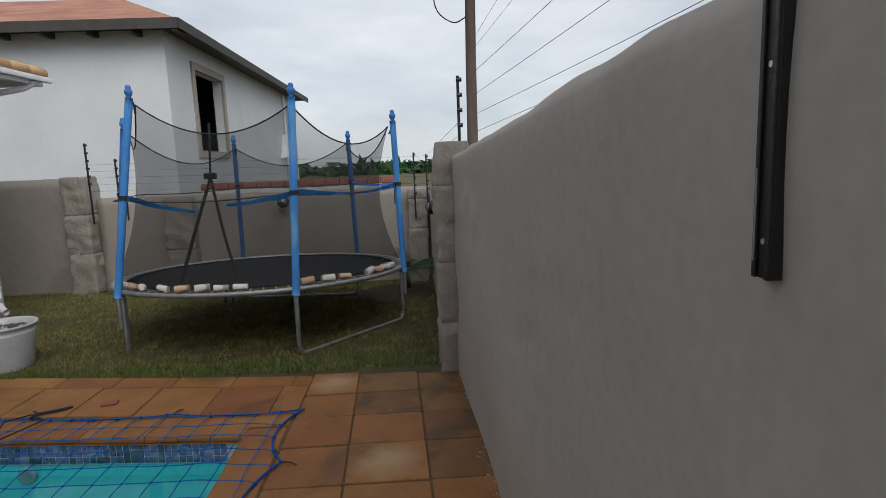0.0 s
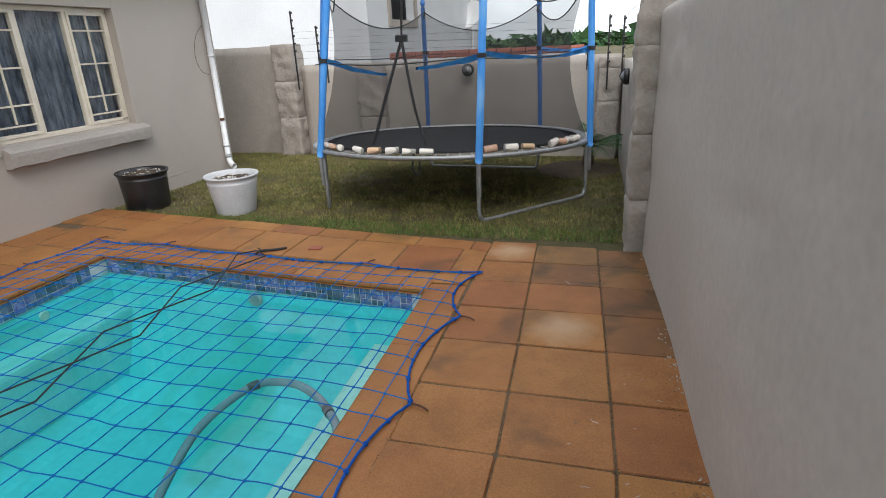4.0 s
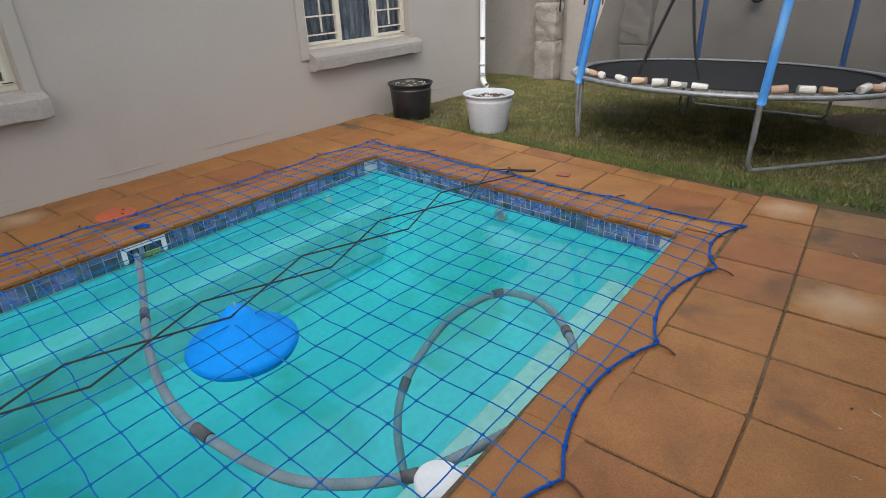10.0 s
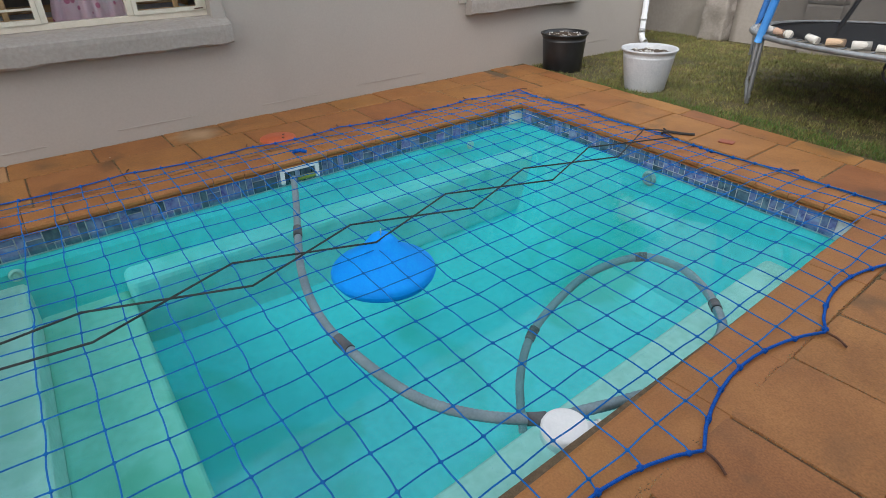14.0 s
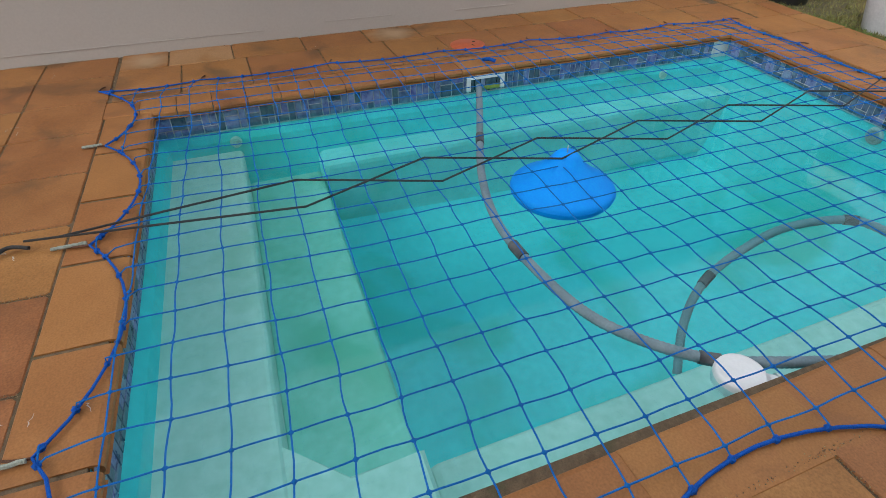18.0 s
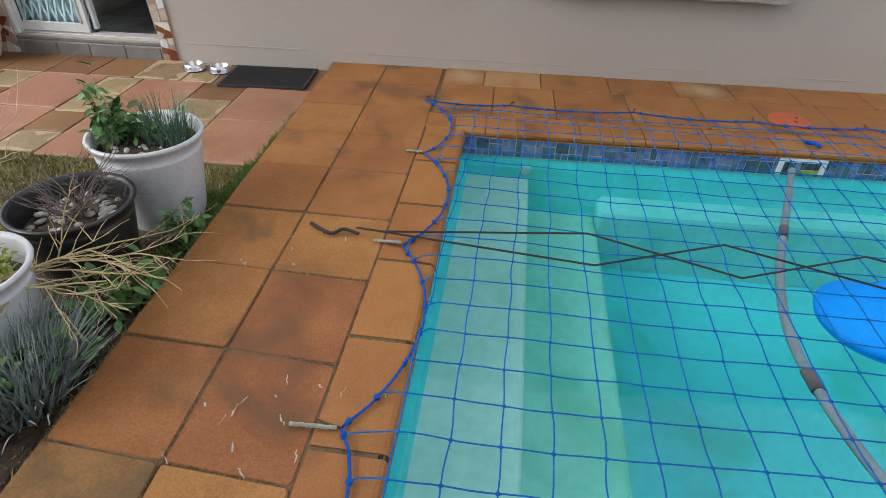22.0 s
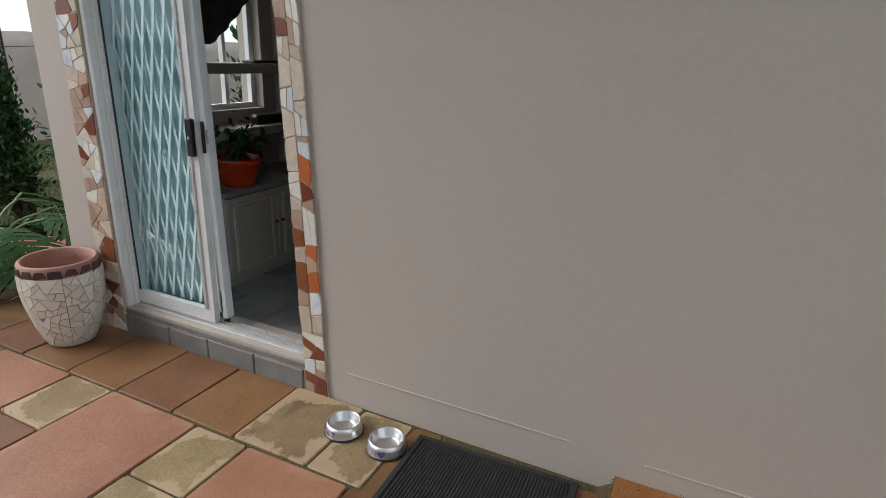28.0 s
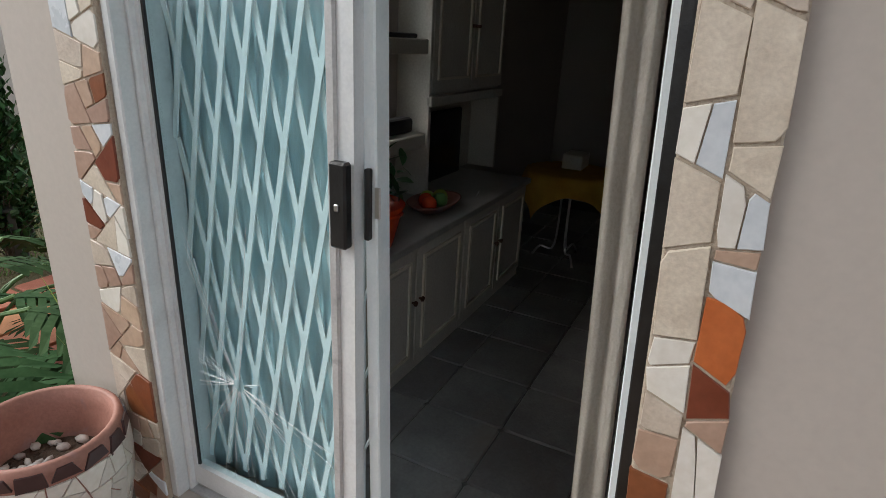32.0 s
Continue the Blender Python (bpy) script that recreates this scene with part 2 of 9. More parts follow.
M_BLADE = surface("grass_blade", (0.12, 0.13, 0.03), (0.23, 0.205, 0.062), 2.5, 0.6, 0.0, 40, vary=0.45, island=True, stain=(0.33, 0.25, 0.11), stain_scale=4, stain_at=0.52)
M_BLADE_G = surface("green_grass_blade", (0.065, 0.125, 0.018), (0.12, 0.20, 0.035), 3, 0.6, 0.0, 40, vary=0.4, island=True)
M_BLADE_Y = surface("straw_grass_blade", (0.145, 0.145, 0.034), (0.29, 0.235, 0.075), 1.6, 0.65, 0.0, 40, vary=0.45, island=True, stain=(0.30, 0.20, 0.085), stain_scale=2.4, stain_at=0.52)
# light lost with water depth is painted into these plasters: paler where shallow
M_POOL = surface("pool_marbelite", (0.056, 0.55, 0.59), (0.078, 0.63, 0.67), 1.6, 0.7, 0.0, 20, stain=(0.032, 0.44, 0.36), stain_scale=1.1, stain_at=0.52)
M_POOL_STEP = surface("pale_step_marbelite", (0.42, 0.60, 0.53), (0.50, 0.66, 0.59), 2.5, 0.7, 0.0, 20, stain=(0.29, 0.50, 0.39), stain_scale=2, stain_at=0.56)
M_WATER = pane_mat("pool_water", (0.70, 0.95, 0.96), 0.0, 1.33, 0.05, 3.0)
M_POOL_LOW = surface("green_step_marbelite", (0.21, 0.57, 0.47), (0.28, 0.63, 0.53), 2.2, 0.7, 0.0, 20, stain=(0.12, 0.45, 0.31), stain_scale=1.8, stain_at=0.5)
M_POOL_MID = surface("mid_tint_ledge_marbelite", (0.16, 0.60, 0.60), (0.22, 0.67, 0.66), 2.2, 0.7, 0.0, 20, stain=(0.10, 0.54, 0.48), stain_scale=1.6, stain_at=0.5)
M_TILE = surface("blue_mosaic_tile", (0.055, 0.085, 0.185), (0.15, 0.22, 0.33), 24, 0.3, 0.15, 60, vary=0.55, island=True, stain=(0.20, 0.31, 0.39), stain_scale=14, stain_at=0.54, spec=0.35)
M_TILE_O = surface("blue_mosaic_tile_single", (0.055, 0.085, 0.185), (0.15, 0.22, 0.33), 24, 0.3, 0.15, 60, vary=0.55, stain=(0.20, 0.31, 0.39), stain_scale=14, stain_at=0.54, spec=0.35)
M_GROUT = surface("pale_grout", (0.50, 0.52, 0.52), (0.62, 0.64, 0.64), 20, 0.8, 0.2, 90)
M_NET = surface("blue_net_cord", (0.008, 0.115, 0.40), (0.016, 0.17, 0.55), 40, 0.75, 0.5, 300, spec=0.08)
M_ROPE = surface("blue_edge_rope", (0.006, 0.075, 0.40), (0.012, 0.125, 0.54), 60, 0.7, 0.8, 300, spec=0.12)
M_BLACKCORD = surface("black_cord", (0.012, 0.012, 0.014), (0.03, 0.03, 0.032), 60, 0.7, 0.4, 300)
M_PALEROPE = surface("pale_twisted_rope", (0.20, 0.25, 0.22), (0.42, 0.45, 0.38), 90, 0.8, 0.6, 300)
M_RUST = surface("rusty_hook", (0.07, 0.028, 0.015), (0.14, 0.06, 0.03), 60, 0.8, 0.5, 200)
M_FLOAT = surface("blue_float_plastic", (0.004, 0.28, 0.90), (0.006, 0.33, 0.95), 6, 0.55, 0.05, 80, spec=0.12)
M_HOSE = surface("grey_pool_hose", (0.15, 0.215, 0.25), (0.22, 0.29, 0.325), 12, 0.5, 0.1, 100, spec=0.3)
M_HOSE_D = surface("dark_hose_joint", (0.07, 0.073, 0.08), (0.11, 0.113, 0.12), 14, 0.5, 0.1, 100)
M_WPLASTIC = surface("white_plastic", (0.72, 0.73, 0.74), (0.80, 0.81, 0.81), 9, 0.35, 0.05, 90)
M_POTWHITE = surface("pale_grey_white_pot", (0.50, 0.52, 0.55), (0.60, 0.61, 0.63), 5, 0.42, 0.08, 60, stain=(0.36, 0.36, 0.35), stain_scale=4, stain_at=0.64)
M_BLACKPLASTIC = surface("black_plastic", (0.010, 0.010, 0.011), (0.024, 0.024, 0.026), 8, 0.38, 0.1, 80)
M_BLACKPAINT = surface("black_paint", (0.008, 0.008, 0.009), (0.02, 0.02, 0.02), 10, 0.4, 0.15, 90, stain=(0.06, 0.055, 0.05), stain_scale=18, stain_at=0.66)
M_GALV = surface("galvanised_steel", (0.27, 0.28, 0.29), (0.38, 0.39, 0.40), 14, 0.5, 0.1, 120, metal=0.6, stain=(0.18, 0.14, 0.11), stain_scale=10, stain_at=0.66)
M_BLUEFOAM = surface("faded_blue_sleeve", (0.04, 0.24, 0.68), (0.09, 0.35, 0.80), 5, 0.6, 0.4, 60, stain=(0.22, 0.47, 0.78), stain_scale=5, stain_at=0.56, stretch=(1, 1, 0.3))
M_TAPE = surface("bright_blue_tape", (0.05, 0.36, 0.86), (0.10, 0.46, 0.92), 9, 0.7, 0.2, 60)
M_BLUEFOAM_D = surface("dark_blue_sleeve", (0.03, 0.15, 0.46), (0.05, 0.21, 0.58), 7, 0.6, 0.4, 60)
M_TRAMP = surface("black_trampoline_mat", (0.010, 0.011, 0.014), (0.022, 0.023, 0.027), 8, 0.7, 0.3, 300)
M_SCREEN = mesh_fabric("black_safety_screen", (0.014, 0.014, 0.016), 0.40)
M_FOAM_W = surface("white_foam_block", (0.62, 0.58, 0.52), (0.72, 0.68, 0.62), 12, 0.9, 0.3, 90, vary=0.15)
M_FOAM_P = surface("pinkish_foam_block", (0.50, 0.30, 0.20), (0.60, 0.40, 0.28), 12, 0.9, 0.3, 90, vary=0.2)
M_ALU = surface("anodised_aluminium", (0.60, 0.62, 0.63), (0.70, 0.72, 0.72), 10, 0.42, 0.05, 120, metal=0.1, stain=(0.48, 0.48, 0.47), stain_scale=9, stain_at=0.62)
M_GATE = surface("white_security_gate", (0.70, 0.77, 0.79), (0.78, 0.84, 0.85), 10, 0.4, 0.1, 120, stain=(0.50, 0.53, 0.53), stain_scale=20, stain_at=0.72)
M_CURTAIN = surface("pale_teal_curtain", (0.58, 0.80, 0.86), (0.72, 0.90, 0.94), 3, 0.85, 0.2, 200, stretch=(1, 1, 0.3))
M_CURTAIN_D = surface("grey_blue_lace_curtain", (0.085, 0.11, 0.15), (0.32, 0.36, 0.44), 16, 0.9, 0.3, 120, stretch=(1, 1.6, 0.35))
M_PINKCLOTH = surface("pink_patterned_cloth", (0.84, 0.60, 0.70), (0.88, 0.70, 0.78), 6, 0.9, 0.2, 200, stain=(0.82, 0.80, 0.84), stain_scale=7, stain_at=0.54)
M_PINE = surface("pine_wood", (0.58, 0.36, 0.16), (0.72, 0.48, 0.24), 5, 0.5, 0.2, 60, stretch=(1, 0.25, 6))
M_CABINET = surface("cream_grey_cabinet_paint", (0.52, 0.49, 0.43), (0.58, 0.55, 0.48), 4, 0.5, 0.08, 90)
M_COUNTER = surface("grey_stone_top", (0.30, 0.285, 0.27), (0.40, 0.385, 0.36), 14, 0.35, 0.05, 160)
M_FLOORTILE = surface("grey_floor_tile", (0.22, 0.217, 0.21), (0.33, 0.322, 0.31), 5, 0.42, 0.12, 90, vary=0.16, stain=(0.27, 0.235, 0.20), stain_scale=3, stain_at=0.58)
M_DARKWALL = surface("interior_cream_wall", (0.42, 0.39, 0.35), (0.48, 0.45, 0.41), 2, 0.8, 0.1, 80)
M_RED = surface("red_enamel", (0.62, 0.050, 0.012), (0.72, 0.075, 0.018), 5, 0.25, 0.03, 70)
M_YCLOTH = surface("mustard_tablecloth", (0.50, 0.27, 0.03), (0.60, 0.35, 0.05), 9, 0.9, 0.2, 160)
M_GLASS_T = pane_mat("green_tinted_door_glass", (0.82, 0.965, 0.985), 0.01, 1.5)
M_GLASS = pane_mat("window_glass", (0.93, 0.96, 0.95), 0.01, 1.5)
M_MORTAR = surface("beige_mortar", (0.36, 0.30, 0.235), (0.45, 0.38, 0.30), 20, 0.9, 0.5, 140)
M_CONC = surface("grey_concrete_step", (0.145, 0.140, 0.134), (0.200, 0.194, 0.185), 6, 0.75, 0.35, 110, stain=(0.12, 0.112, 0.10), stain_scale=4, stain_at=0.58)
M_STEEL = surface("stainless_steel", (0.60, 0.60, 0.60), (0.70, 0.70, 0.70), 8, 0.36, 0.02, 120, metal=1.0)
M_RUBBER = surface("black_rubber_mat", (0.010, 0.010, 0.011), (0.026, 0.025, 0.025), 14, 0.75, 0.8, 220, stain=(0.10, 0.085, 0.065), stain_scale=22, stain_at=0.66)
M_LID = surface("orange_red_plastic_lid", (0.40, 0.080, 0.030), (0.50, 0.115, 0.045), 10, 0.5, 0.1, 90)
M_TERRA = surface("terracotta_rim", (0.26, 0.118, 0.085), (0.345, 0.17, 0.13), 8, 0.6, 0.2, 90, stain=(0.20, 0.17, 0.20), stain_scale=7, stain_at=0.58)
M_SHARD = surface("off_white_shard", (0.60, 0.56, 0.50), (0.70, 0.66, 0.60), 6, 0.35, 0.05, 60, vary=0.10)
M_SHARD_D = surface("dark_brown_shard", (0.045, 0.025, 0.025), (0.075, 0.04, 0.04), 6, 0.35, 0.05, 60, vary=0.2)
M_MOS = {
    "beige": surface("beige_marbled_shard", (0.44, 0.37, 0.30), (0.55, 0.48, 0.40), 16, 0.4, 0.15, 120, vary=0.12, stain=(0.36, 0.29, 0.23), stain_scale=18),
    "white": surface("white_shard", (0.62, 0.59, 0.53), (0.70, 0.67, 0.61), 6, 0.3, 0.05, 60, vary=0.08),
    "rust": surface("rust_brown_shard", (0.15, 0.042, 0.018), (0.21, 0.065, 0.03), 8, 0.35, 0.1, 60, vary=0.15),
    "orange": surface("orange_shard", (0.42, 0.115, 0.03), (0.50, 0.155, 0.045), 8, 0.35, 0.08, 60, vary=0.1),
    "tan": surface("tan_shard", (0.34, 0.225, 0.165), (0.44, 0.31, 0.235), 8, 0.4, 0.1, 60, vary=0.15),
    "grey": surface("pale_blue_grey_shard", (0.52, 0.56, 0.60), (0.62, 0.65, 0.68), 8, 0.3, 0.05, 60, vary=0.1),
}
M_NHOUSE = surface("white_house_paint", (0.53, 0.55, 0.575), (0.60, 0.62, 0.645), 0.6, 0.8, 0.15, 30, stain=(0.48, 0.485, 0.49), stain_scale=0.5, stain_at=0.62)
M_ROOF = surface("clay_roof_tile", (0.30, 0.13, 0.075), (0.50, 0.26, 0.16), 1.5, 0.8, 0.3, 60, vary=0.38, island=True, stain=(0.17, 0.10, 0.075), stain_scale=1.1)
M_FASCIA = surface("dark_fascia", (0.035, 0.03, 0.03), (0.06, 0.055, 0.05), 4, 0.7, 0.1, 50)
M_POLE = surface("weathered_pole", (0.07, 0.052, 0.045), (0.12, 0.09, 0.075), 6, 0.9, 0.4, 60, stretch=(1, 1, 0.1))
M_WIRE = plain("wire", (0.03, 0.03, 0.032), 0.6)
M_TWIG = surface("dry_twig", (0.34, 0.25, 0.135), (0.55, 0.43, 0.26), 18, 0.85, 0.3, 120, vary=0.2)
M_TWIG_G = surface("grey_dead_twig", (0.10, 0.078, 0.07), (0.21, 0.17, 0.155), 18, 0.9, 0.3, 120)
M_LEAF = surface("mid_green_leaf", (0.055, 0.135, 0.034), (0.115, 0.225, 0.066), 14, 0.5, 0.1, 90, vary=0.35, island=True)
M_LEAF_D = surface("dark_green_leaf", (0.018, 0.054, 0.017), (0.045, 0.10, 0.032), 8, 0.6, 0.1, 90, vary=0.4, island=True, spec=0.2)
M_LEAF_B = surface("blue_green_blade", (0.055, 0.135, 0.085), (0.10, 0.20, 0.13), 10, 0.5, 0.1, 90, vary=0.3, island=True)
M_LEAF_S = surface("silver_leaf", (0.21, 0.26, 0.265), (0.33, 0.38, 0.375), 14, 0.8, 0.1, 90, vary=0.25, island=True)
M_LEAF_Y = surface("yellow_green_leaf", (0.16, 0.22, 0.03), (0.30, 0.36, 0.06), 12, 0.5, 0.1, 90, vary=0.3, island=True)
M_PEBBLE = surface("pale_pebble", (0.34, 0.32, 0.30), (0.52, 0.50, 0.47), 20, 0.8, 0.2, 120, vary=0.3, island=True)
M_BARK = surface("brown_bark", (0.075, 0.055, 0.04), (0.13, 0.10, 0.075), 20, 0.95, 0.6, 120)
M_IRON = surface("dark_green_iron", (0.020, 0.024, 0.022), (0.04, 0.045, 0.042), 10, 0.5, 0.15, 90)
M_REDROOF = surface("red_ridge_tile", (0.17, 0.045, 0.03), (0.24, 0.075, 0.05), 5, 0.7, 0.2, 60)
M_CHECK = surface("red_checked_cloth", (0.45, 0.09, 0.075), (0.66, 0.58, 0.52), 22, 0.9, 0.2, 160, stretch=(1, 1, 0.4))
M_TEXT2 = plain("pale_mauve_marking", (0.30, 0.30, 0.46), 0.6)
M_CHALK = surface("chalky_white_lime", (0.34, 0.30, 0.26), (0.50, 0.46, 0.41), 25, 0.9, 0.3, 150)


def worn_slab(name):
    """A terracotta slab with a pale chalky bloom worn into its middle."""
    m = M_PAVER.copy()
    m.name = name
    n, l = m.node_tree.nodes, m.node_tree.links
    b = n["Principled BSDF"]
    old = b.inputs["Base Color"].links[0].from_socket
    tc = n.new("ShaderNodeTexCoord")
    no = n.new("ShaderNodeTexNoise")
    no.inputs["Scale"].default_value, no.inputs["Detail"].default_value = 6, 5
    l.new(tc.outputs["Object"], no.inputs["Vector"])
    ln = n.new("ShaderNodeVectorMath")
    ln.operation = "LENGTH"
    l.new(tc.outputs["Object"], ln.inputs[0])
    ad = n.new("ShaderNodeMath")
    ad.operation = "MULTIPLY_ADD"
    ad.inputs[1].default_value = 0.22
    l.new(no.outputs["Fac"], ad.inputs[0])
    l.new(ln.outputs["Value"], ad.inputs[2])
    rp = n.new("ShaderNodeValToRGB")
    rp.color_ramp.elements[0].position, rp.color_ramp.elements[0].color = 0.16, (0.85, 0.85, 0.85, 1)
    rp.color_ramp.elements[1].position, rp.color_ramp.elements[1].color = 0.33, (0, 0, 0, 1)
    l.new(ad.outputs[0], rp.inputs["Fac"])
    mx = n.new("ShaderNodeMix")
    mx.data_type = "RGBA"
    l.new(rp.outputs["Color"], mx.inputs["Factor"])
    l.new(old, mx.inputs["A"])
    mx.inputs["B"].default_value = (0.44, 0.29, 0.17, 1)
    l.new(mx.outputs["Result"], b.inputs["Base Color"])
    return m


M_PAVER_WORN = worn_slab("worn_terracotta_slab")


def pitted(m, scale, depth, size=0.16):
    """Adds scattered small pits and low blisters to a plaster."""
    n, l = m.node_tree.nodes, m.node_tree.links
    b = n["Principled BSDF"]
    old = b.inputs["Normal"].links[0].from_socket
    geo = n.new("ShaderNodeNewGeometry")
    vo = n.new("ShaderNodeTexVoronoi")
    vo.inputs["Scale"].default_value = scale
    l.new(geo.outputs["Position"], vo.inputs["Vector"])
    mr = n.new("ShaderNodeMapRange")
    mr.inputs["From Max"].default_value = size
    l.new(vo.outputs["Distance"], mr.inputs["Value"])
    no = n.new("ShaderNodeTexNoise")
    no.inputs["Scale"].default_value, no.inputs["Detail"].default_value = 4.5, 2
    l.new(geo.outputs["Position"], no.inputs["Vector"])
    ad = n.new("ShaderNodeMath")
    ad.operation = "ADD"
    l.new(mr.outputs["Result"], ad.inputs[0])
    l.new(no.outputs["Fac"], ad.inputs[1])
    bp = n.new("ShaderNodeBump")
    bp.inputs["Strength"].default_value, bp.inputs["Distance"].default_value = 0.35, depth
    l.new(ad.outputs[0], bp.inputs["Height"])
    l.new(old, bp.inputs["Normal"])
    l.new(bp.outputs["Normal"], b.inputs["Normal"])


def printed(m, scale, colour):
    """A scattered print of small soft-edged motifs on a cloth."""
    n, l = m.node_tree.nodes, m.node_tree.links
    b = n["Principled BSDF"]
    old = b.inputs["Base Color"].links[0].from_socket
    geo = n.new("ShaderNodeNewGeometry")
    vo = n.new("ShaderNodeTexVoronoi")
    vo.inputs["Scale"].default_value = scale
    l.new(geo.outputs["Position"], vo.inputs["Vector"])
    mr = n.new("ShaderNodeMapRange")
    mr.inputs["From Min"].default_value, mr.inputs["From Max"].default_value = 0.30, 0.24
    l.new(vo.outputs["Distance"], mr.inputs["Value"])
    mx = n.new("ShaderNodeMix")
    mx.data_type = "RGBA"
    l.new(mr.outputs["Result"], mx.inputs["Factor"])
    l.new(old, mx.inputs["A"])
    mx.inputs["B"].default_value = (*colour, 1)
    l.new(mx.outputs["Result"], b.inputs["Base Color"])


printed(M_PINKCLOTH, 13.0, (0.62, 0.20, 0.34))
pitted(M_WALL_R, 4.0, 0.016, 0.035)
pitted(M_WALL_F, 9.0, 0.010, 0.05)
M_DRAPE = surface("charcoal_drape", (0.030, 0.029, 0.028), (0.055, 0.052, 0.050), 6, 0.9, 0.2, 160)
M_GRIT = surface("joint_sand", (0.10, 0.062, 0.030), (0.30, 0.21, 0.12), 60, 0.95, 0.0, 90, vary=0.5, island=True)
M_PAVER_DAMP = surface("mossy_damp_slab", (0.165, 0.078, 0.030), (0.245, 0.118, 0.046), 3.4, 0.6, 0.45, 130, vary=0.10, stain=(0.085, 0.056, 0.028), stain_scale=3.2, stain_at=0.50, coarse=28, bump_dist=0.004, spec=0.28, grain=0.45)
M_PHILO = surface("deep_green_lobed_leaf", (0.022, 0.050, 0.019), (0.044, 0.086, 0.034), 9, 0.72, 0.15, 60, vary=0.3, spec=0.06)
M_DAMP = surface("rotting_leaf_litter", (0.045, 0.030, 0.018), (0.12, 0.075, 0.04), 30, 0.9, 0.5, 150, vary=0.5, island=True)
M_TEXT = plain("blue_grey_marking", (0.06, 0.07, 0.20), 0.6)
M_LENS = plain("dark_lens_and_hollow", (0.012, 0.013, 0.016), 0.15)
M_ORANGE_B = surface("red_paver_brick", (0.30, 0.105, 0.05), (0.40, 0.155, 0.08), 6, 0.7, 0.3, 110, vary=0.2)


# ---- mesh helpers ----
def part(name, bm, material, parent=None, label="", smooth=False):
    """Links a bmesh as ONE mesh object, under a thing or a part."""
    me = bpy.data.meshes.new(name)
    bm.normal_update()
    bm.to_mesh(me)
    bm.free()
    me.materials.append(material)
    if smooth:
        me.polygons.foreach_set("use_smooth", [True] * len(me.polygons))
    ob = new(name, me)
    ob.parent = parent
    if label:
        ob["label"] = label
    return ob


def data_part(name, verts, faces, material, parent=None, label="", smooth=False):
    me = bpy.data.meshes.new(name)
    me.from_pydata(verts, [], faces)
    me.materials.append(material)
    if smooth:
        me.polygons.foreach_set("use_smooth", [True] * len(me.polygons))
    me.update()
    ob = new(name, me)
    ob.parent = parent
    if label:
        ob["label"] = label
    return ob


def thing(name, x=0, y=0, z=0, rz=0, label="", category="", group="", kind=""):
    ob = new(name)
    ob.empty_display_size = 0.1
    ob.matrix_basis = pose(x, y, z, 0, 0, rz)
    return tagged(ob, label, category, group, kind)


def box(x0, x1, y0, y1, z0, z1, bevel=0.0, bm=None, seg=1):
    own = bm is None
    bm = bm or bmesh.new()
    r = bmesh.ops.create_cube(bm, size=1.0)
    vs = r["verts"]
    bmesh.ops.scale(bm, vec=(x1 - x0, y1 - y0, z1 - z0), verts=vs)
    bmesh.ops.translate(bm, vec=((x0 + x1) / 2, (y0 + y1) / 2, (z0 + z1) / 2), verts=vs)
    if bevel:
        es = list({e for v in vs for e in v.link_edges})
        bmesh.ops.bevel(bm, geom=es, offset=bevel, segments=seg, affect="EDGES", profile=0.5)
    return bm


def tube(points, radius, sides=8, bm=None, closed=False, taper=1.0, cap=True):
    """A round tube along a list of points."""
    bm = bm or bmesh.new()
    pts = [Vector(p) for p in points]
    n = len(pts)
    rings = []
    way = (pts[-1] - pts[0]).normalized()
    up = Vector((1, 0, 0)) if not closed and abs(way.z) > 0.94 else Vector((0, 0, 1))
    for i, p in enumerate(pts):
        if closed:
            d = pts[(i + 1) % n] - pts[i - 1]
        else:
            d = pts[min(i + 1, n - 1)] - pts[max(i - 1, 0)]
        d.normalize()
        a = d.cross(up)
        if a.length < 0.05:
            a = d.cross(Vector((0.0, 1.0, 0.0) if up.x else (1.0, 0.0, 0.0)))
        a.normalize()
        b = a.cross(d)
        r = radius * (1 + (taper - 1) * i / max(1, n - 1))
        rings.append([bm.verts.new(p + a * (r * math.cos(2 * math.pi * k / sides)) + b * (r * math.sin(2 * math.pi * k / sides))) for k in range(sides)])
    for i in range(n if closed else n - 1):
        r0, r1 = rings[i], rings[(i + 1) % n]
        for k in range(sides):
            bm.faces.new((r0[k], r0[(k + 1) % sides], r1[(k + 1) % sides], r1[k]))
    if cap and not closed:
        bm.faces.new(rings[0])
        bm.faces.new(list(reversed(rings[-1])))
    return bm


def lathe(profile, sides=32, bm=None, squash=1.0, cap=False):
    """Turns (radius, height) pairs round the z axis."""
    bm = bm or bmesh.new()
    rings = [[bm.verts.new((r * math.cos(2 * math.pi * k / sides), squash * r * math.sin(2 * math.pi * k / sides), z)) for k in range(sides)] for r, z in profile]
    for r0, r1 in zip(rings, rings[1:]):
        for k in range(sides):
            bm.faces.new((r0[k], r0[(k + 1) % sides], r1[(k + 1) % sides], r1[k]))
    if cap:
        bm.faces.new(list(reversed(rings[0])))
        bm.faces.new(rings[-1])
    return bm


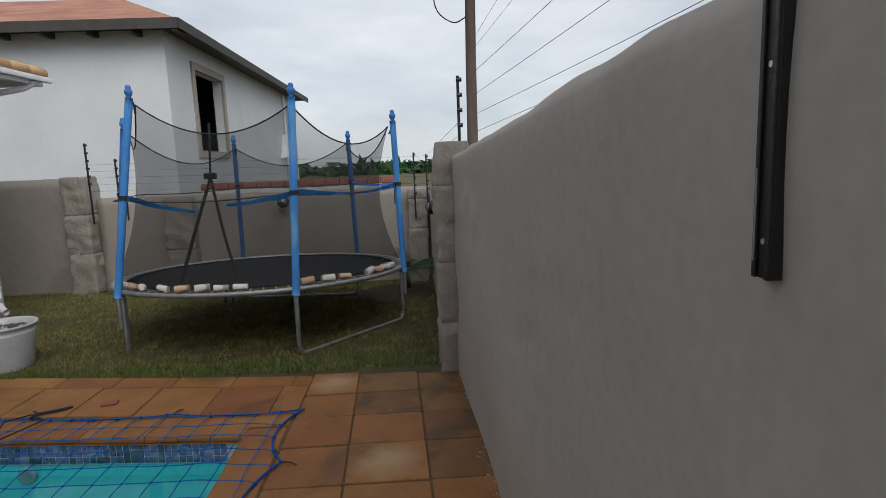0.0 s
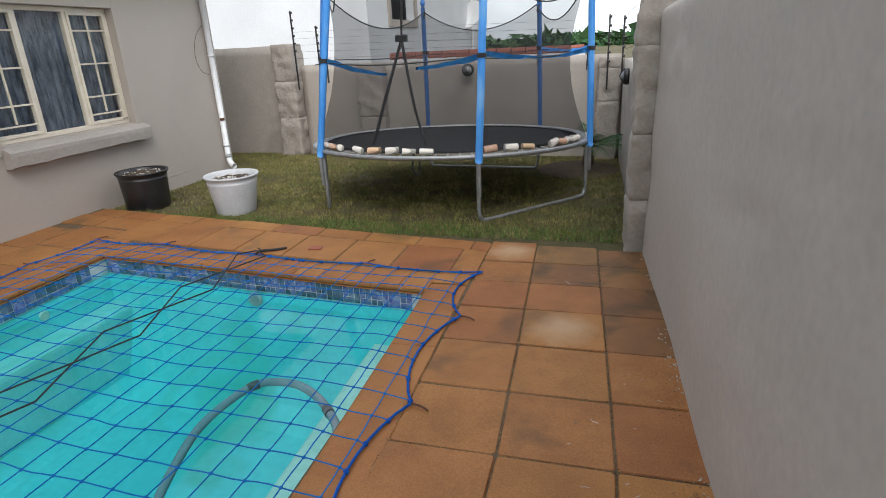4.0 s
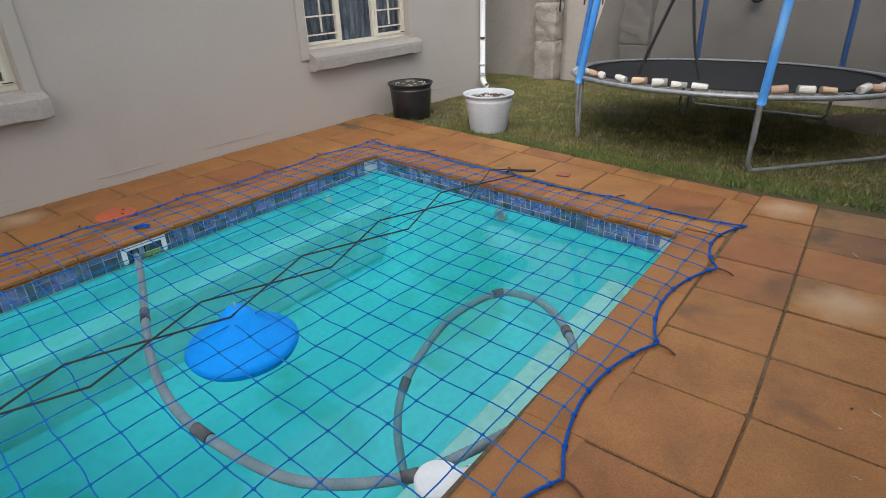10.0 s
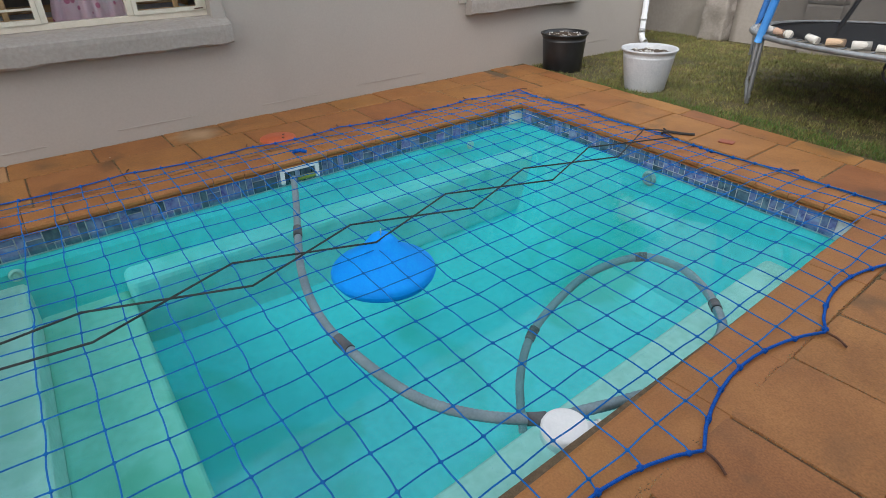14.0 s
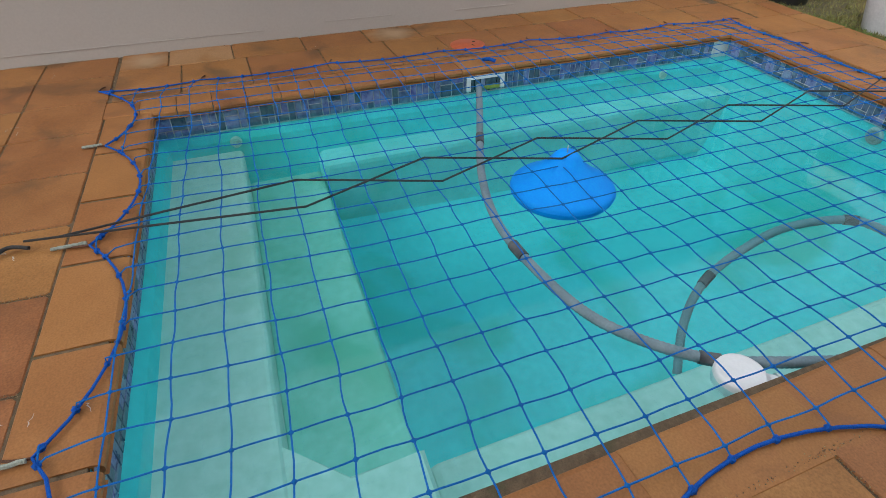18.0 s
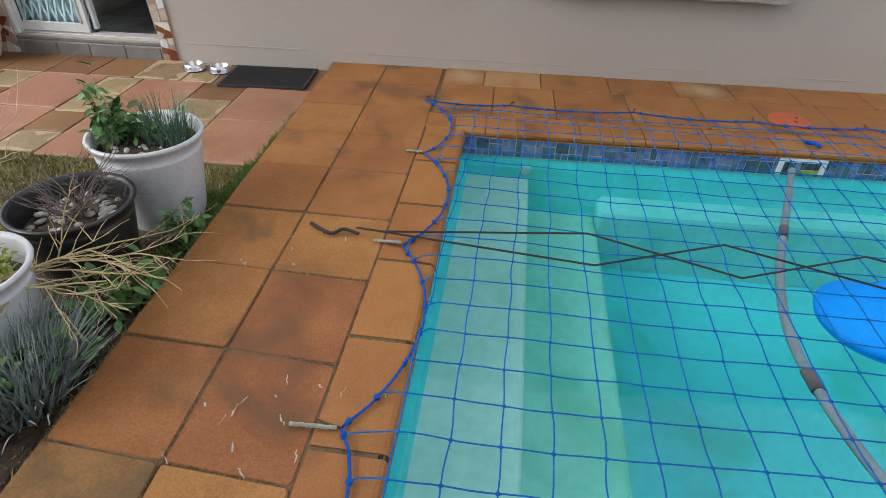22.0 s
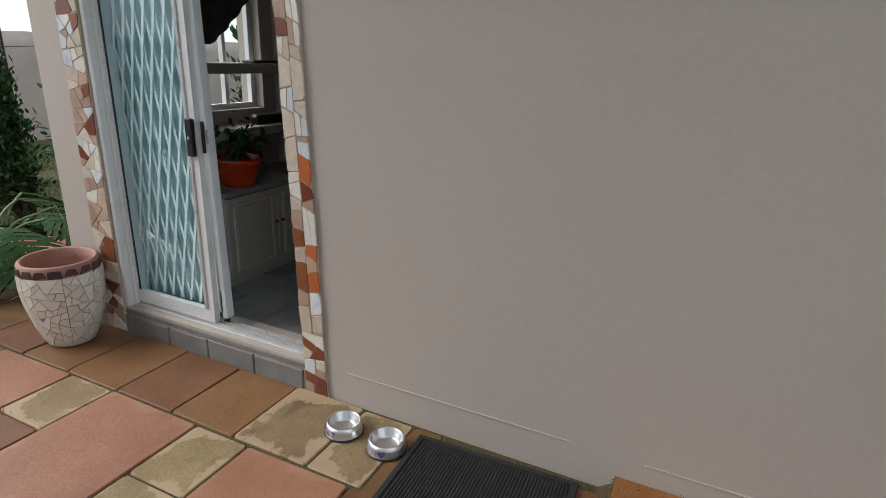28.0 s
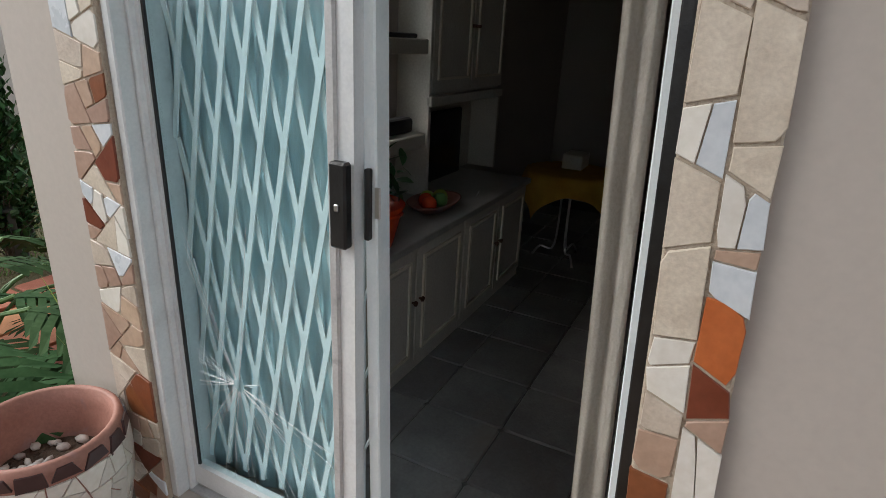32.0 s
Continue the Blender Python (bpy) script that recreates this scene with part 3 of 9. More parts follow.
def prism(poly, z0, z1, inset=0.0):
    """A straight block over a flat polygon of (x, y), its top edge eased by inset."""
    n = len(poly)
    cx, cy = sum(p[0] for p in poly) / n, sum(p[1] for p in poly) / n
    def shrink(p):
        d = math.hypot(p[0] - cx, p[1] - cy) or 1
        return (cx + (p[0] - cx) * (1 - inset / d), cy + (p[1] - cy) * (1 - inset / d))
    verts = [(x, y, z0) for x, y in poly] + [(x, y, z1 - inset) for x, y in poly] + [(*shrink(p), z1) for p in poly]
    faces = [tuple(range(2 * n, 3 * n))]
    for k in range(n):
        j = (k + 1) % n
        faces += [(k, j, n + j, n + k), (n + k, n + j, 2 * n + j, 2 * n + k)]
    return verts, faces


def spline(points, steps=6):
    """Catmull-Rom through the points."""
    p = [Vector(q) for q in points]
    out = []
    for i in range(len(p) - 1):
        a, b, c, d = p[max(i - 1, 0)], p[i], p[i + 1], p[min(i + 2, len(p) - 1)]
        for k in range(steps):
            t = k / steps
            out.append(0.5 * (2 * b + (c - a) * t + (2 * a - 5 * b + 4 * c - d) * t * t + (3 * b - a - 3 * c + d) * t ** 3))
    out.append(p[-1])
    return out


def sheet(axis, at, a0, a1, z0, z1, flip=False):
    """One flat pane; axis 'y': it lies in the plane x = at and faces +x (-x when flipped), axis 'x': plane y = at, facing -y."""
    bm = bmesh.new()
    pts = [(at, a0, z0), (at, a1, z0), (at, a1, z1), (at, a0, z1)] if axis == "y" else [(a0, at, z0), (a1, at, z0), (a1, at, z1), (a0, at, z1)]
    v = [bm.verts.new(p) for p in pts]
    bm.faces.new(list(reversed(v)) if flip else v)
    return bm


def broken(poly, rnd, largest, tilt=0.6):
    """Cuts a polygon again and again on slanting lines until no piece is larger than the given area."""
    todo, done = [poly], []
    while todo:
        p = todo.pop()
        n = len(p)
        area = abs(sum(p[i][0] * p[(i + 1) % n][1] - p[(i + 1) % n][0] * p[i][1] for i in range(n))) / 2
        if area < largest * rnd.uniform(0.55, 1.5):
            done.append(p)
            continue
        cx, cy = sum(q[0] for q in p) / n, sum(q[1] for q in p) / n
        sxx = sum((q[0] - cx) ** 2 for q in p)
        syy = sum((q[1] - cy) ** 2 for q in p)
        sxy = sum((q[0] - cx) * (q[1] - cy) for q in p)
        a = 0.5 * math.atan2(2 * sxy, sxx - syy) + rnd.uniform(-tilt, tilt)
        nx, ny = math.cos(a), math.sin(a)
        size = math.sqrt(area)
        ox, oy = cx + rnd.uniform(-0.16, 0.16) * size, cy + rnd.uniform(-0.16, 0.16) * size
        d = [(q[0] - ox) * nx + (q[1] - oy) * ny for q in p]
        one, two = [], []
        for i in range(n):
            j = (i + 1) % n
            (one if d[i] >= 0 else two).append(p[i])
            if d[i] * d[j] < 0:
                t = d[i] / (d[i] - d[j])
                c = (p[i][0] + (p[j][0] - p[i][0]) * t, p[i][1] + (p[j][1] - p[i][1]) * t)
                one.append(c)
                two.append(c)
        if len(one) < 3 or len(two) < 3:
            done.append(p)
        else:
            todo += [one, two]
    return done


def inset_poly(p, g):
    """Draws a polygon in towards its centre by about g."""
    n = len(p)
    cx, cy = sum(q[0] for q in p) / n, sum(q[1] for q in p) / n
    out = []
    for x, y in p:
        d = math.hypot(x - cx, y - cy) or 1
        k = max(0.3, 1 - g / d)
        out.append((cx + (x - cx) * k, cy + (y - cy) * k))
    return out


def edge_bloom(mat, colour, reach=0.10, amount=0.7):
    """Pale lime bloom left by drying puddles near a slab's own rim, broken by noise."""
    n, l = mat.node_tree.nodes, mat.node_tree.links
    b = n["Principled BSDF"]
    old = b.inputs["Base Color"].links[0].from_socket
    tc = n.new("ShaderNodeTexCoord")
    sp = n.new("ShaderNodeSeparateXYZ")
    l.new(tc.outputs["Generated"], sp.inputs["Vector"])
    def op(kind, a, c):
        m = n.new("ShaderNodeMath")
        m.operation = kind
        for i, v in enumerate((a, c)):
            if isinstance(v, (int, float)):
                m.inputs[i].default_value = v
            else:
                l.new(v, m.inputs[i])
        return m.outputs[0]
    dx = op("MINIMUM", sp.outputs[0], op("SUBTRACT", 1.0, sp.outputs[0]))
    dy = op("MINIMUM", sp.outputs[1], op("SUBTRACT", 1.0, sp.outputs[1]))
    d = op("MINIMUM", dx, dy)
    geo = n.new("ShaderNodeNewGeometry")
    tx = n.new("ShaderNodeTexNoise")
    tx.inputs["Scale"].default_value, tx.inputs["Detail"].default_value, tx.inputs["Roughness"].default_value = 5.5, 6, 0.65
    l.new(geo.outputs["Position"], tx.inputs["Vector"])
    # a band whose depth wanders: wide in places, gone in others
    depth = op("MULTIPLY", op("SUBTRACT", tx.outputs["Fac"], 0.40), reach * 6)
    mask = op("SUBTRACT", depth, d)
    mr = n.new("ShaderNodeMapRange")
    mr.inputs["From Min"].default_value, mr.inputs["From Max"].default_value, mr.inputs["To Max"].default_value = 0.0, 0.05, amount
    l.new(mask, mr.inputs["Value"])
    mx = n.new("ShaderNodeMix")
    mx.data_type = "RGBA"
    l.new(mr.outputs["Result"], mx.inputs["Factor"])
    l.new(old, mx.inputs["A"])
    mx.inputs["B"].default_value = (*colour, 1)
    l.new(mx.outputs["Result"], b.inputs["Base Color"])


edge_bloom(M_BUFF, (0.40, 0.30, 0.19), 0.16, 0.8)
edge_bloom(M_PINK, (0.36, 0.21, 0.14), 0.07, 0.55)
M_TRACK = surface("dull_track_aluminium", (0.40, 0.40, 0.40), (0.50, 0.50, 0.495), 12, 0.5, 0.1, 140, metal=0.2, stain=(0.16, 0.155, 0.15), stain_scale=14, stain_at=0.6)


def lean(ob, base=0.85, slope=-0.045):
    """The door's hinge-side post stands a little out of plumb: shifts a mesh in y with height."""
    z0 = ob.matrix_basis.translation.z + (ob.parent.matrix_basis.translation.z if ob.parent else 0)
    for v in ob.data.vertices:
        v.co.y += slope * (v.co.z + z0 - base)
    return ob

# ---- plan (metres) ----
PX0, PX1, PY0, PY1 = -3.57, -0.54, -0.46, 4.18      # pool edge
WATER_Z = -0.165
HX = -4.81                                           # outer face of the house wall
HY0, HY1 = -5.03, 7.95                               # house ends
DECK_Y0, DECK_Y1 = -1.70, 5.08
RW = lambda y: 0.92 + 0.033 * (4.8 - y)              # face of the boundary wall beside the deck


# the pool is a little out of square: how far each corner lies off the rectangle
SKEW = {(0, 0): (0.0, -0.02), (1, 0): (0.095, -0.14), (1, 1): (0.005, -0.275), (0, 1): (0.005, 0.012)}


def skew(x, y):
    """Moves a point of the deck or the pool with the pool's true outline; the far rim of the deck runs out of square too."""
    ux = (x - PX0) / (PX1 - PX0)
    u, v = min(1, max(0, ux)), min(1, max(0, (y - PY0) / (PY1 - PY0)))
    dx = sum(SKEW[i, j][0] * (u if i else 1 - u) * (v if j else 1 - v) for i in (0, 1) for j in (0, 1))
    dy = sum(SKEW[i, j][1] * (u if i else 1 - u) * (v if j else 1 - v) for i in (0, 1) for j in (0, 1))
    fade = 1.0
    for d, room in ((x - PX1, 0.92 - PX1), (PX0 - x, PX0 + 4.81), (PY0 - y, PY0 + 1.70)):
        fade = min(fade, 1 - (d - 0.262) / (room - 0.262))
    fade = min(1, max(0, fade))
    side = max(0.0, x - PX1 - 0.262) / (0.92 - PX1 - 0.262)
    top = min(1.0, max(0.0, (y - PY1) / (DECK_Y1 - PY1)))
    low = (SKEW[0, 1][1] * (1 - ux) + SKEW[1, 1][1] * ux) * v + (SKEW[0, 0][1] * (1 - u) + SKEW[1, 0][1] * u) * (1 - v) * fade
    dx = dx * fade - 0.045 * min(1.0, side * 2) * max(0.0, y - 2.2)
    # beside the pool the rows follow the pool; past its far edge they fan out to the rim of the lawn
    near = dy * fade if v < 1 else 0.0
    if x > PX1 + 0.262 or x < PX0 - 0.262:
        dy = near + (low - near) * v ** 3
    else:
        dy = dy if fade == 1.0 else low
    return x + dx, y + dy + top * (0.24 - 0.035 * (x + 4.7))


def skew_mesh(ob, ox=0.0, oy=0.0):
    """Bends a mesh whose own axes start at (ox, oy) to the pool's outline."""
    for v in ob.data.vertices:
        x, y = skew(v.co.x + ox, v.co.y + oy)
        v.co.x, v.co.y = x - ox, y - oy
    return ob


def skew_pose(x, y, z, rz, along):
    """A pose on the pool's outline, turned with the edge that runs along the angle given in degrees."""
    a = radians(along)
    p, q = skew(x, y), skew(x + 0.01 * math.cos(a), y + 0.01 * math.sin(a))
    turn = math.degrees(math.atan2(q[1] - p[1], q[0] - p[0])) - along
    return pose(p[0], p[1], z, 0, 0, rz + turn)


def ground_z(x, y):
    z = -0.04 - 0.045 * min(1.0, max(0.0, (-1.70 - y) / 0.06))
    if y > 5.1:
        z -= 0.026 * (min(y, 9.6) - 5.1)
    return z


# ---- ground: one sheet to the horizon, open over the pool ----
def build_ground():
    xs = [-400, -120, -40, -20, -14, -9.5, -7, -5.2, PX0 - 0.2, -2.6, -1.6, PX1 + 0.2, 0.6, 1.2, 3, 8, 25, 90, 400]
    ys = [-400, -120, -40, -20, -13, -9, -6.5, -4.5, -2.6, -1.76, -1.70, PY0 - 0.2, 0.8, 2.0, PY1 + 0.2, 5.1, 6.2, 7.4, 8.6, 9.6, 12, 20, 45, 120, 400]
    vs = [(x, y, ground_z(x, y)) for y in ys for x in xs]
    fs, nx = [], len(xs)
    for j in range(len(ys) - 1):
        for i in range(nx - 1):
            cx, cy = (xs[i] + xs[i + 1]) / 2, (ys[j] + ys[j + 1]) / 2
            if PX0 - 0.2 < cx < PX1 + 0.2 and PY0 - 0.2 < cy < PY1 + 0.2:
                continue
            fs.append((j * nx + i, j * nx + i + 1, (j + 1) * nx + i + 1, (j + 1) * nx + i))
    g = data_part("ground", vs, fs, M_GRASS)
    tagged(g, "short patchy green and straw lawn on level ground", "lawn", kind="structure")


build_ground()


def wall_mesh(axis, face, back, a0, a1, z0, z1, openings=()):
    """A straight wall of real thickness with openings right through it; axis 'y': it runs along y between the planes x = back and x = face."""
    bm = bmesh.new()
    cuts = sorted({a0, a1, *(v for o in openings for v in o[:2])})
    for s0, s1 in zip(cuts, cuts[1:]):
        hole = [o for o in openings if o[0] < (s0 + s1) / 2 < o[1]]
        spans = [(z0, z1)]
        if hole:
            spans = [(z0, hole[0][2]), (hole[0][3], z1)]
        for b0, b1 in spans:
            if b1 - b0 > 0.001:
                lo, hi = min(face, back), max(face, back)
                if axis == "y":
                    box(lo, hi, s0, s1, b0, b1, bm=bm)
                else:
                    box(s0, s1, lo, hi, b0, b1, bm=bm)
    bmesh.ops.remove_doubles(bm, verts=bm.verts, dist=0.0005)
    return bm


DOOR = (-4.598, -3.245, 0.085, 2.25)
WIN2 = (0.085, 1.80, 0.875, 2.12)
WIN1 = (4.52, 6.20, 0.85, 2.10)
WT = 0.22
wall_east = tagged(part("wall_east", wall_mesh("y", HX, HX - WT, HY0, HY1, -0.2, 2.95, (DOOR, WIN2, WIN1)), M_WALL),
                   "smooth taupe-grey plastered house wall with two windows and a door", "wall", kind="structure")
tagged(part("wall_north", wall_mesh("x", HY1, HY1 - WT, -9.4, HX - WT, -0.2, 2.95), M_WALL), "taupe plastered end wall of the house", "wall", kind="structure")
tagged(part("wall_south", wall_mesh("x", HY0, HY0 + WT, -9.4, HX - WT, -0.2, 2.95, ((-6.33, -5.75, 1.15, 2.1),)), M_WALL), "taupe plastered garden-side end wall with a small window", "wall", kind="structure")
tagged(part("wall_west", box(-9.62, -9.4, HY0, HY1, -0.2, 2.95), M_WALL), "taupe plastered back wall of the house", "wall", kind="structure")
for yy, nm in ((-1.3, "wall_partition_1"), (3.1, "wall_partition_2")):
    tagged(part(nm, box(-9.4, HX - WT, yy, yy + 0.12, 0.0, 2.6), M_DARKWALL), "cream painted inner wall between two rooms", "wall", kind="structure")
tagged(part("ceiling", box(-9.4, HX - WT, HY0 + WT, HY1 - WT, 2.6, 2.7), M_DARKWALL), "plain cream ceiling inside the house", "ceiling", kind="structure")
tagged(part("floor_rooms", box(-9.4, HX - WT, -1.18, HY1 - WT, 0.0, 0.10), M_FLOORTILE), "dark floor of the bedrooms", "floor", kind="structure")

# faint line of the plinth course near the foot of the wall
def plinth_lines():
    th = thing("plinth_line", HX, 0, 0.1, label="thin raised plaster course line low on the house wall", category="plaster line", kind="structure")
    for y0, y1, z in ((-3.0, -1.9, 0.09), (-1.6, 0.4, 0.085), (0.9, 1.5, 0.105), (2.1, 2.7, 0.09), (3.1, 3.9, 0.11), (6.5, 7.1, 0.10)):
        part("course", box(-0.004, 0.005, y0, y1, z - 0.104, z - 0.098, 0.001), M_WALL, th)


plinth_lines()


# roof over the house, with eaves, gutter and downpipe
def house_roof():
    th = thing("house_roof", -7, 1.4, 2.95, label="brown clay tiled roof with white fascia over the taupe house", category="roof")
    bm = bmesh.new()
    e, y0, y1 = 2.72, -7.0, 7.1
    v = [bm.verts.new(p) for p in ((e, y0, 0.06), (e, y1, 0.06), (-e - 0.3, y1, 0.06), (-e - 0.3, y0, 0.06), (0, y0 + 2.6, 1.35), (0, y1 - 2.6, 1.35))]
    for f in ((0, 1, 5, 4), (1, 2, 5), (2, 3, 4, 5), (3, 0, 4)):
        bm.faces.new([v[i] for i in f])
    part("roof_sheet", bm, M_ROOF, th)
    part("soffit", box(-e - 0.2, e - 0.02, y0 + 0.05, y1 - 0.05, 0.0, 0.03), M_WHITE_P, th)
    part("fascia", box(e - 0.02, e + 0.01, y0, y1, -0.07, 0.10, 0.004), M_WHITE_P, th, "white fascia board")
    part("fascia", box(-e, e, y1 - 0.02, y1 + 0.01, -0.07, 0.10, 0.004), M_WHITE_P, th)
    tile = lathe([(0.075, 0), (0.085, 0.02), (0.085, 0.36), (0.0001, 0.37)], 10)
    bmesh.ops.rotate(tile, verts=tile.verts, cent=(0, 0, 0), matrix=Matrix.Rotation(radians(-90), 3, "X"))
    first = part("roof_tile", tile, M_ROOF, th, smooth=True)
    first.matrix_basis = pose(e - 0.04, y0 + 0.1, 0.10)
    for k in range(1, 40):
        o = new("roof_tile", first.data)
        o.parent, o.matrix_basis = th, pose(e - 0.04, y0 + 0.1 + 0.352 * k, 0.10)
    bm = bmesh.new()
    n = 9
    prof = [(0.06 * math.cos(math.pi + math.pi * k / (n - 1)), 0.06 * math.sin(math.pi + math.pi * k / (n - 1))) for k in range(n)]
    rows = [[bm.verts.new((e + 0.075 + px, yy, 0.03 + pz)) for px, pz in prof] for yy in (y0, y1 + 0.05)]
    for k in range(n - 1):
        bm.faces.new((rows[0][k], rows[0][k + 1], rows[1][k + 1], rows[1][k]))
    bmesh.ops.solidify(bm, geom=bm.faces[:], thickness=0.004)
    part("gutter", bm, M_WHITE_P, th, "white half-round gutter", True)


house_roof()


def downpipe():
    x, y = HX + 0.055, 7.78
    th = thing("downpipe", x, y, 0, label="white painted downpipe with peeling patches at the house corner", category="downpipe")
    part("pipe", tube([(0, 0, 0.17), (0, 0, 2.45)], 0.038, 14), M_WHITE_P, th, smooth=True)
    part("swan_neck", tube(spline([(0, 0, 2.45), (0.0, 0.0, 2.52), (0.18, 0.2, 2.72), (0.42, 0.42, 2.82), (0.52, 0.5, 2.92)], 5), 0.038, 14), M_WHITE_P, th, "white bent swan neck under the gutter", True)
    part("shoe", tube(spline([(0, 0, 0.17), (0.0, 0.0, 0.10), (0.05, -0.03, 0.03), (0.12, -0.06, 0.0)], 4), 0.042, 14), M_WHITE_P, th, "curved outlet shoe", True)
    for z in (0.30, 1.55):
        part("bracket", lathe([(0.04, z - 0.015), (0.046, z - 0.015), (0.046, z + 0.015), (0.04, z + 0.015)], 16), M_WHITE_P, th, smooth=True)
    for z, s in ((0.66, 0.035),):
        part("bare_patch", tube([(0.012, -0.014, z), (0.012, -0.014, z + s)], 0.0345, 8), M_RUST, th, "bare rusty patch in the paint")
    part("loop_wire", tube(spline([(-0.03, -0.05, 1.95), (-0.03, -0.22, 1.80), (-0.03, -0.30, 1.55), (-0.03, -0.22, 1.36), (-0.03, -0.06, 1.30)], 6), 0.003, 5), M_BLACKCORD, th, "thin loop of cable")


downpipe()


# ---- boundary walls ----
def lumpy_wall(name, p0, p1, z0, z1, thick, mat, amp, label, step=0.10, top_amp=0.012, drop=0.0):
    """A hand-plastered free-standing wall from p0 to p1, its face on the left side of that line."""
    d = Vector((p1[0] - p0[0], p1[1] - p0[1], 0))
    length = d.length
    d.normalize()
    nrm = Vector((-d.y, d.x, 0))
    na, nz = max(2, int(length / step)), max(2, int((z1 - z0) / step))
    bm = bmesh.new()
    grid = []
    for side in (0, 1):
        rows = []
        for j in range(nz + 1):
            row = []
            for i in range(na + 1):
                s = length * i / na
                z = z0 + (z1 - drop * max(0.0, s - length + 3.4) / 3.4 - z0) * j / nz
                p = Vector((p0[0], p0[1], 0)) + d * s
                a = noise.noise(Vector((3 * side + p0[0], s * 1.1, z * 2.1))) + 0.35 * noise.noise(Vector((p0[1], s * 2.0 + 5 * side, z * 4)))
                rough = max(0.0, noise.noise(Vector((p.x * 1.1 + 9, p.y * 1.1, z * 1.1))) - 0.02)
                off = amp * a + amp * 2.6 * rough * noise.noise(Vector((p0[0], s * 3.6 + 3 * side, z * 7)))
                zz = z
                if j == nz:
                    zz += top_amp * noise.noise(Vector((s * 3.1, 7.7, side))) - 0.012
                    off -= 0.014
                row.append(bm.verts.new(p + nrm * (off if side == 0 else -thick - off) + Vector((0, 0, zz))))
            rows.append(row)
        grid.append(rows)
    for side in (0, 1):
        g = grid[side]
        for j in range(nz):
            for i in range(na):
                q = (g[j][i], g[j][i + 1], g[j + 1][i + 1], g[j + 1][i])
                bm.faces.new(q if side == 1 else tuple(reversed(q)))
    for i in range(na):
        a, b = grid[0][nz], grid[1][nz]
        bm.faces.new((a[i], b[i], b[i + 1], a[i + 1]))
    for i in (0, na):
        for j in range(nz):
            bm.faces.new((grid[0][j][i], grid[1][j][i], grid[1][j + 1][i], grid[0][j + 1][i]))
    bmesh.ops.recalc_face_normals(bm, faces=bm.faces)
    return tagged(part(name, bm, mat, None, smooth=True), label, "wall", kind="structure")


def stone_pillar(name, x0, x1, y0, y1, z1, label, rows=6, seed=1):
    rnd = random.Random(seed)
    th = thing(name, (x0 + x1) / 2, (y0 + y1) / 2, -0.15, label=label, category="pillar", kind="structure")
    cx, cy, hx, hy = 0, 0, (x1 - x0) / 2, (y1 - y0) / 2
    part("core", box(-hx + 0.02, hx - 0.02, -hy + 0.02, hy - 0.02, 0, z1 + 0.13), M_STONE, th)
    z = 0.0
    while z < z1 + 0.10:
        h = min(rnd.uniform(0.45, 0.85), z1 + 0.16 - z)
        if z1 + 0.16 - z - h < 0.12:
            h = z1 + 0.16 - z
        bm = box(-hx, hx, -hy, hy, z, z + h, 0.004, seg=1)
        n = max(4, int(h / 0.045))
        bmesh.ops.bisect_plane(bm, geom=bm.verts[:] + bm.edges[:] + bm.faces[:], plane_co=(0, 0, z - 1), plane_no=(0, 0, 1))
        for k in range(1, n):
            bmesh.ops.bisect_plane(bm, geom=bm.verts[:] + bm.edges[:] + bm.faces[:], plane_co=(0, 0, z + h * k / n), plane_no=(0, 0, 1))
        for k in range(1, 8):
            bmesh.ops.bisect_plane(bm, geom=bm.verts[:] + bm.edges[:] + bm.faces[:], plane_co=(-hx + 2 * hx * k / 8, 0, 0), plane_no=(1, 0, 0))
            bmesh.ops.bisect_plane(bm, geom=bm.verts[:] + bm.edges[:] + bm.faces[:], plane_co=(0, -hy + 2 * hy * k / 8, 0), plane_no=(0, 1, 0))
        for v in bm.verts:
            p = v.co + Vector((seed * 3.1, seed, 0))
            k = 0.034 * noise.noise(p * 3.4) + 0.030 * noise.noise(p * 8) + 0.014 * noise.noise(p * 19)
            end = min(v.co.z - z, z + h - v.co.z) / 0.035
            k -= 0.006 * max(0.0, 1 - end)
            v.co += Vector((v.co.x, v.co.y, 0)).normalized() * k
        part("stone", bm, M_STONE, th, smooth=True)
        z += h


lumpy_wall("wall_boundary_1", (RW(-8.0), -8.0), (RW(4.82), 4.82), -0.15, 1.885, 0.23, M_WALL_R, 0.015,
           "tall rough taupe plastered boundary wall beside the pool deck", 0.05, drop=0.155)
stone_pillar("wall_pillar_1", 0.78, 1.06, 4.83, 5.12, 1.82, "rough stone-faced pillar at the end of the boundary wall", seed=4)
lumpy_wall("wall_boundary_2", (0.87, 5.12), (0.84, 9.35), -0.25, 1.27, 0.2, M_WALL_F, 0.006, "lower taupe plastered boundary wall behind the trampoline", 0.12)
lumpy_wall("wall_boundary_3", (0.84, 9.35), (-4.35, 9.55), -0.3, 1.33, 0.2, M_WALL_F, 0.006, "long taupe plastered boundary wall across the end of the lawn", 0.12)
lumpy_wall("wall_boundary_4", (-4.7, 9.5), (-10.5, 9.9), -0.3, 1.66, 0.2, M_WALL_F, 0.006, "taller plain taupe boundary wall behind the house", 0.14)
stone_pillar("wall_pillar_2", -4.72, -4.36, 9.30, 9.72, 1.66, "rough stone-faced pillar in the garden wall", seed=9)
stone_pillar("wall_pillar_3", -3.25, -2.80, 9.30, 9.60, 1.30, "rough stone-faced pillar half hidden behind the trampoline", seed=12)
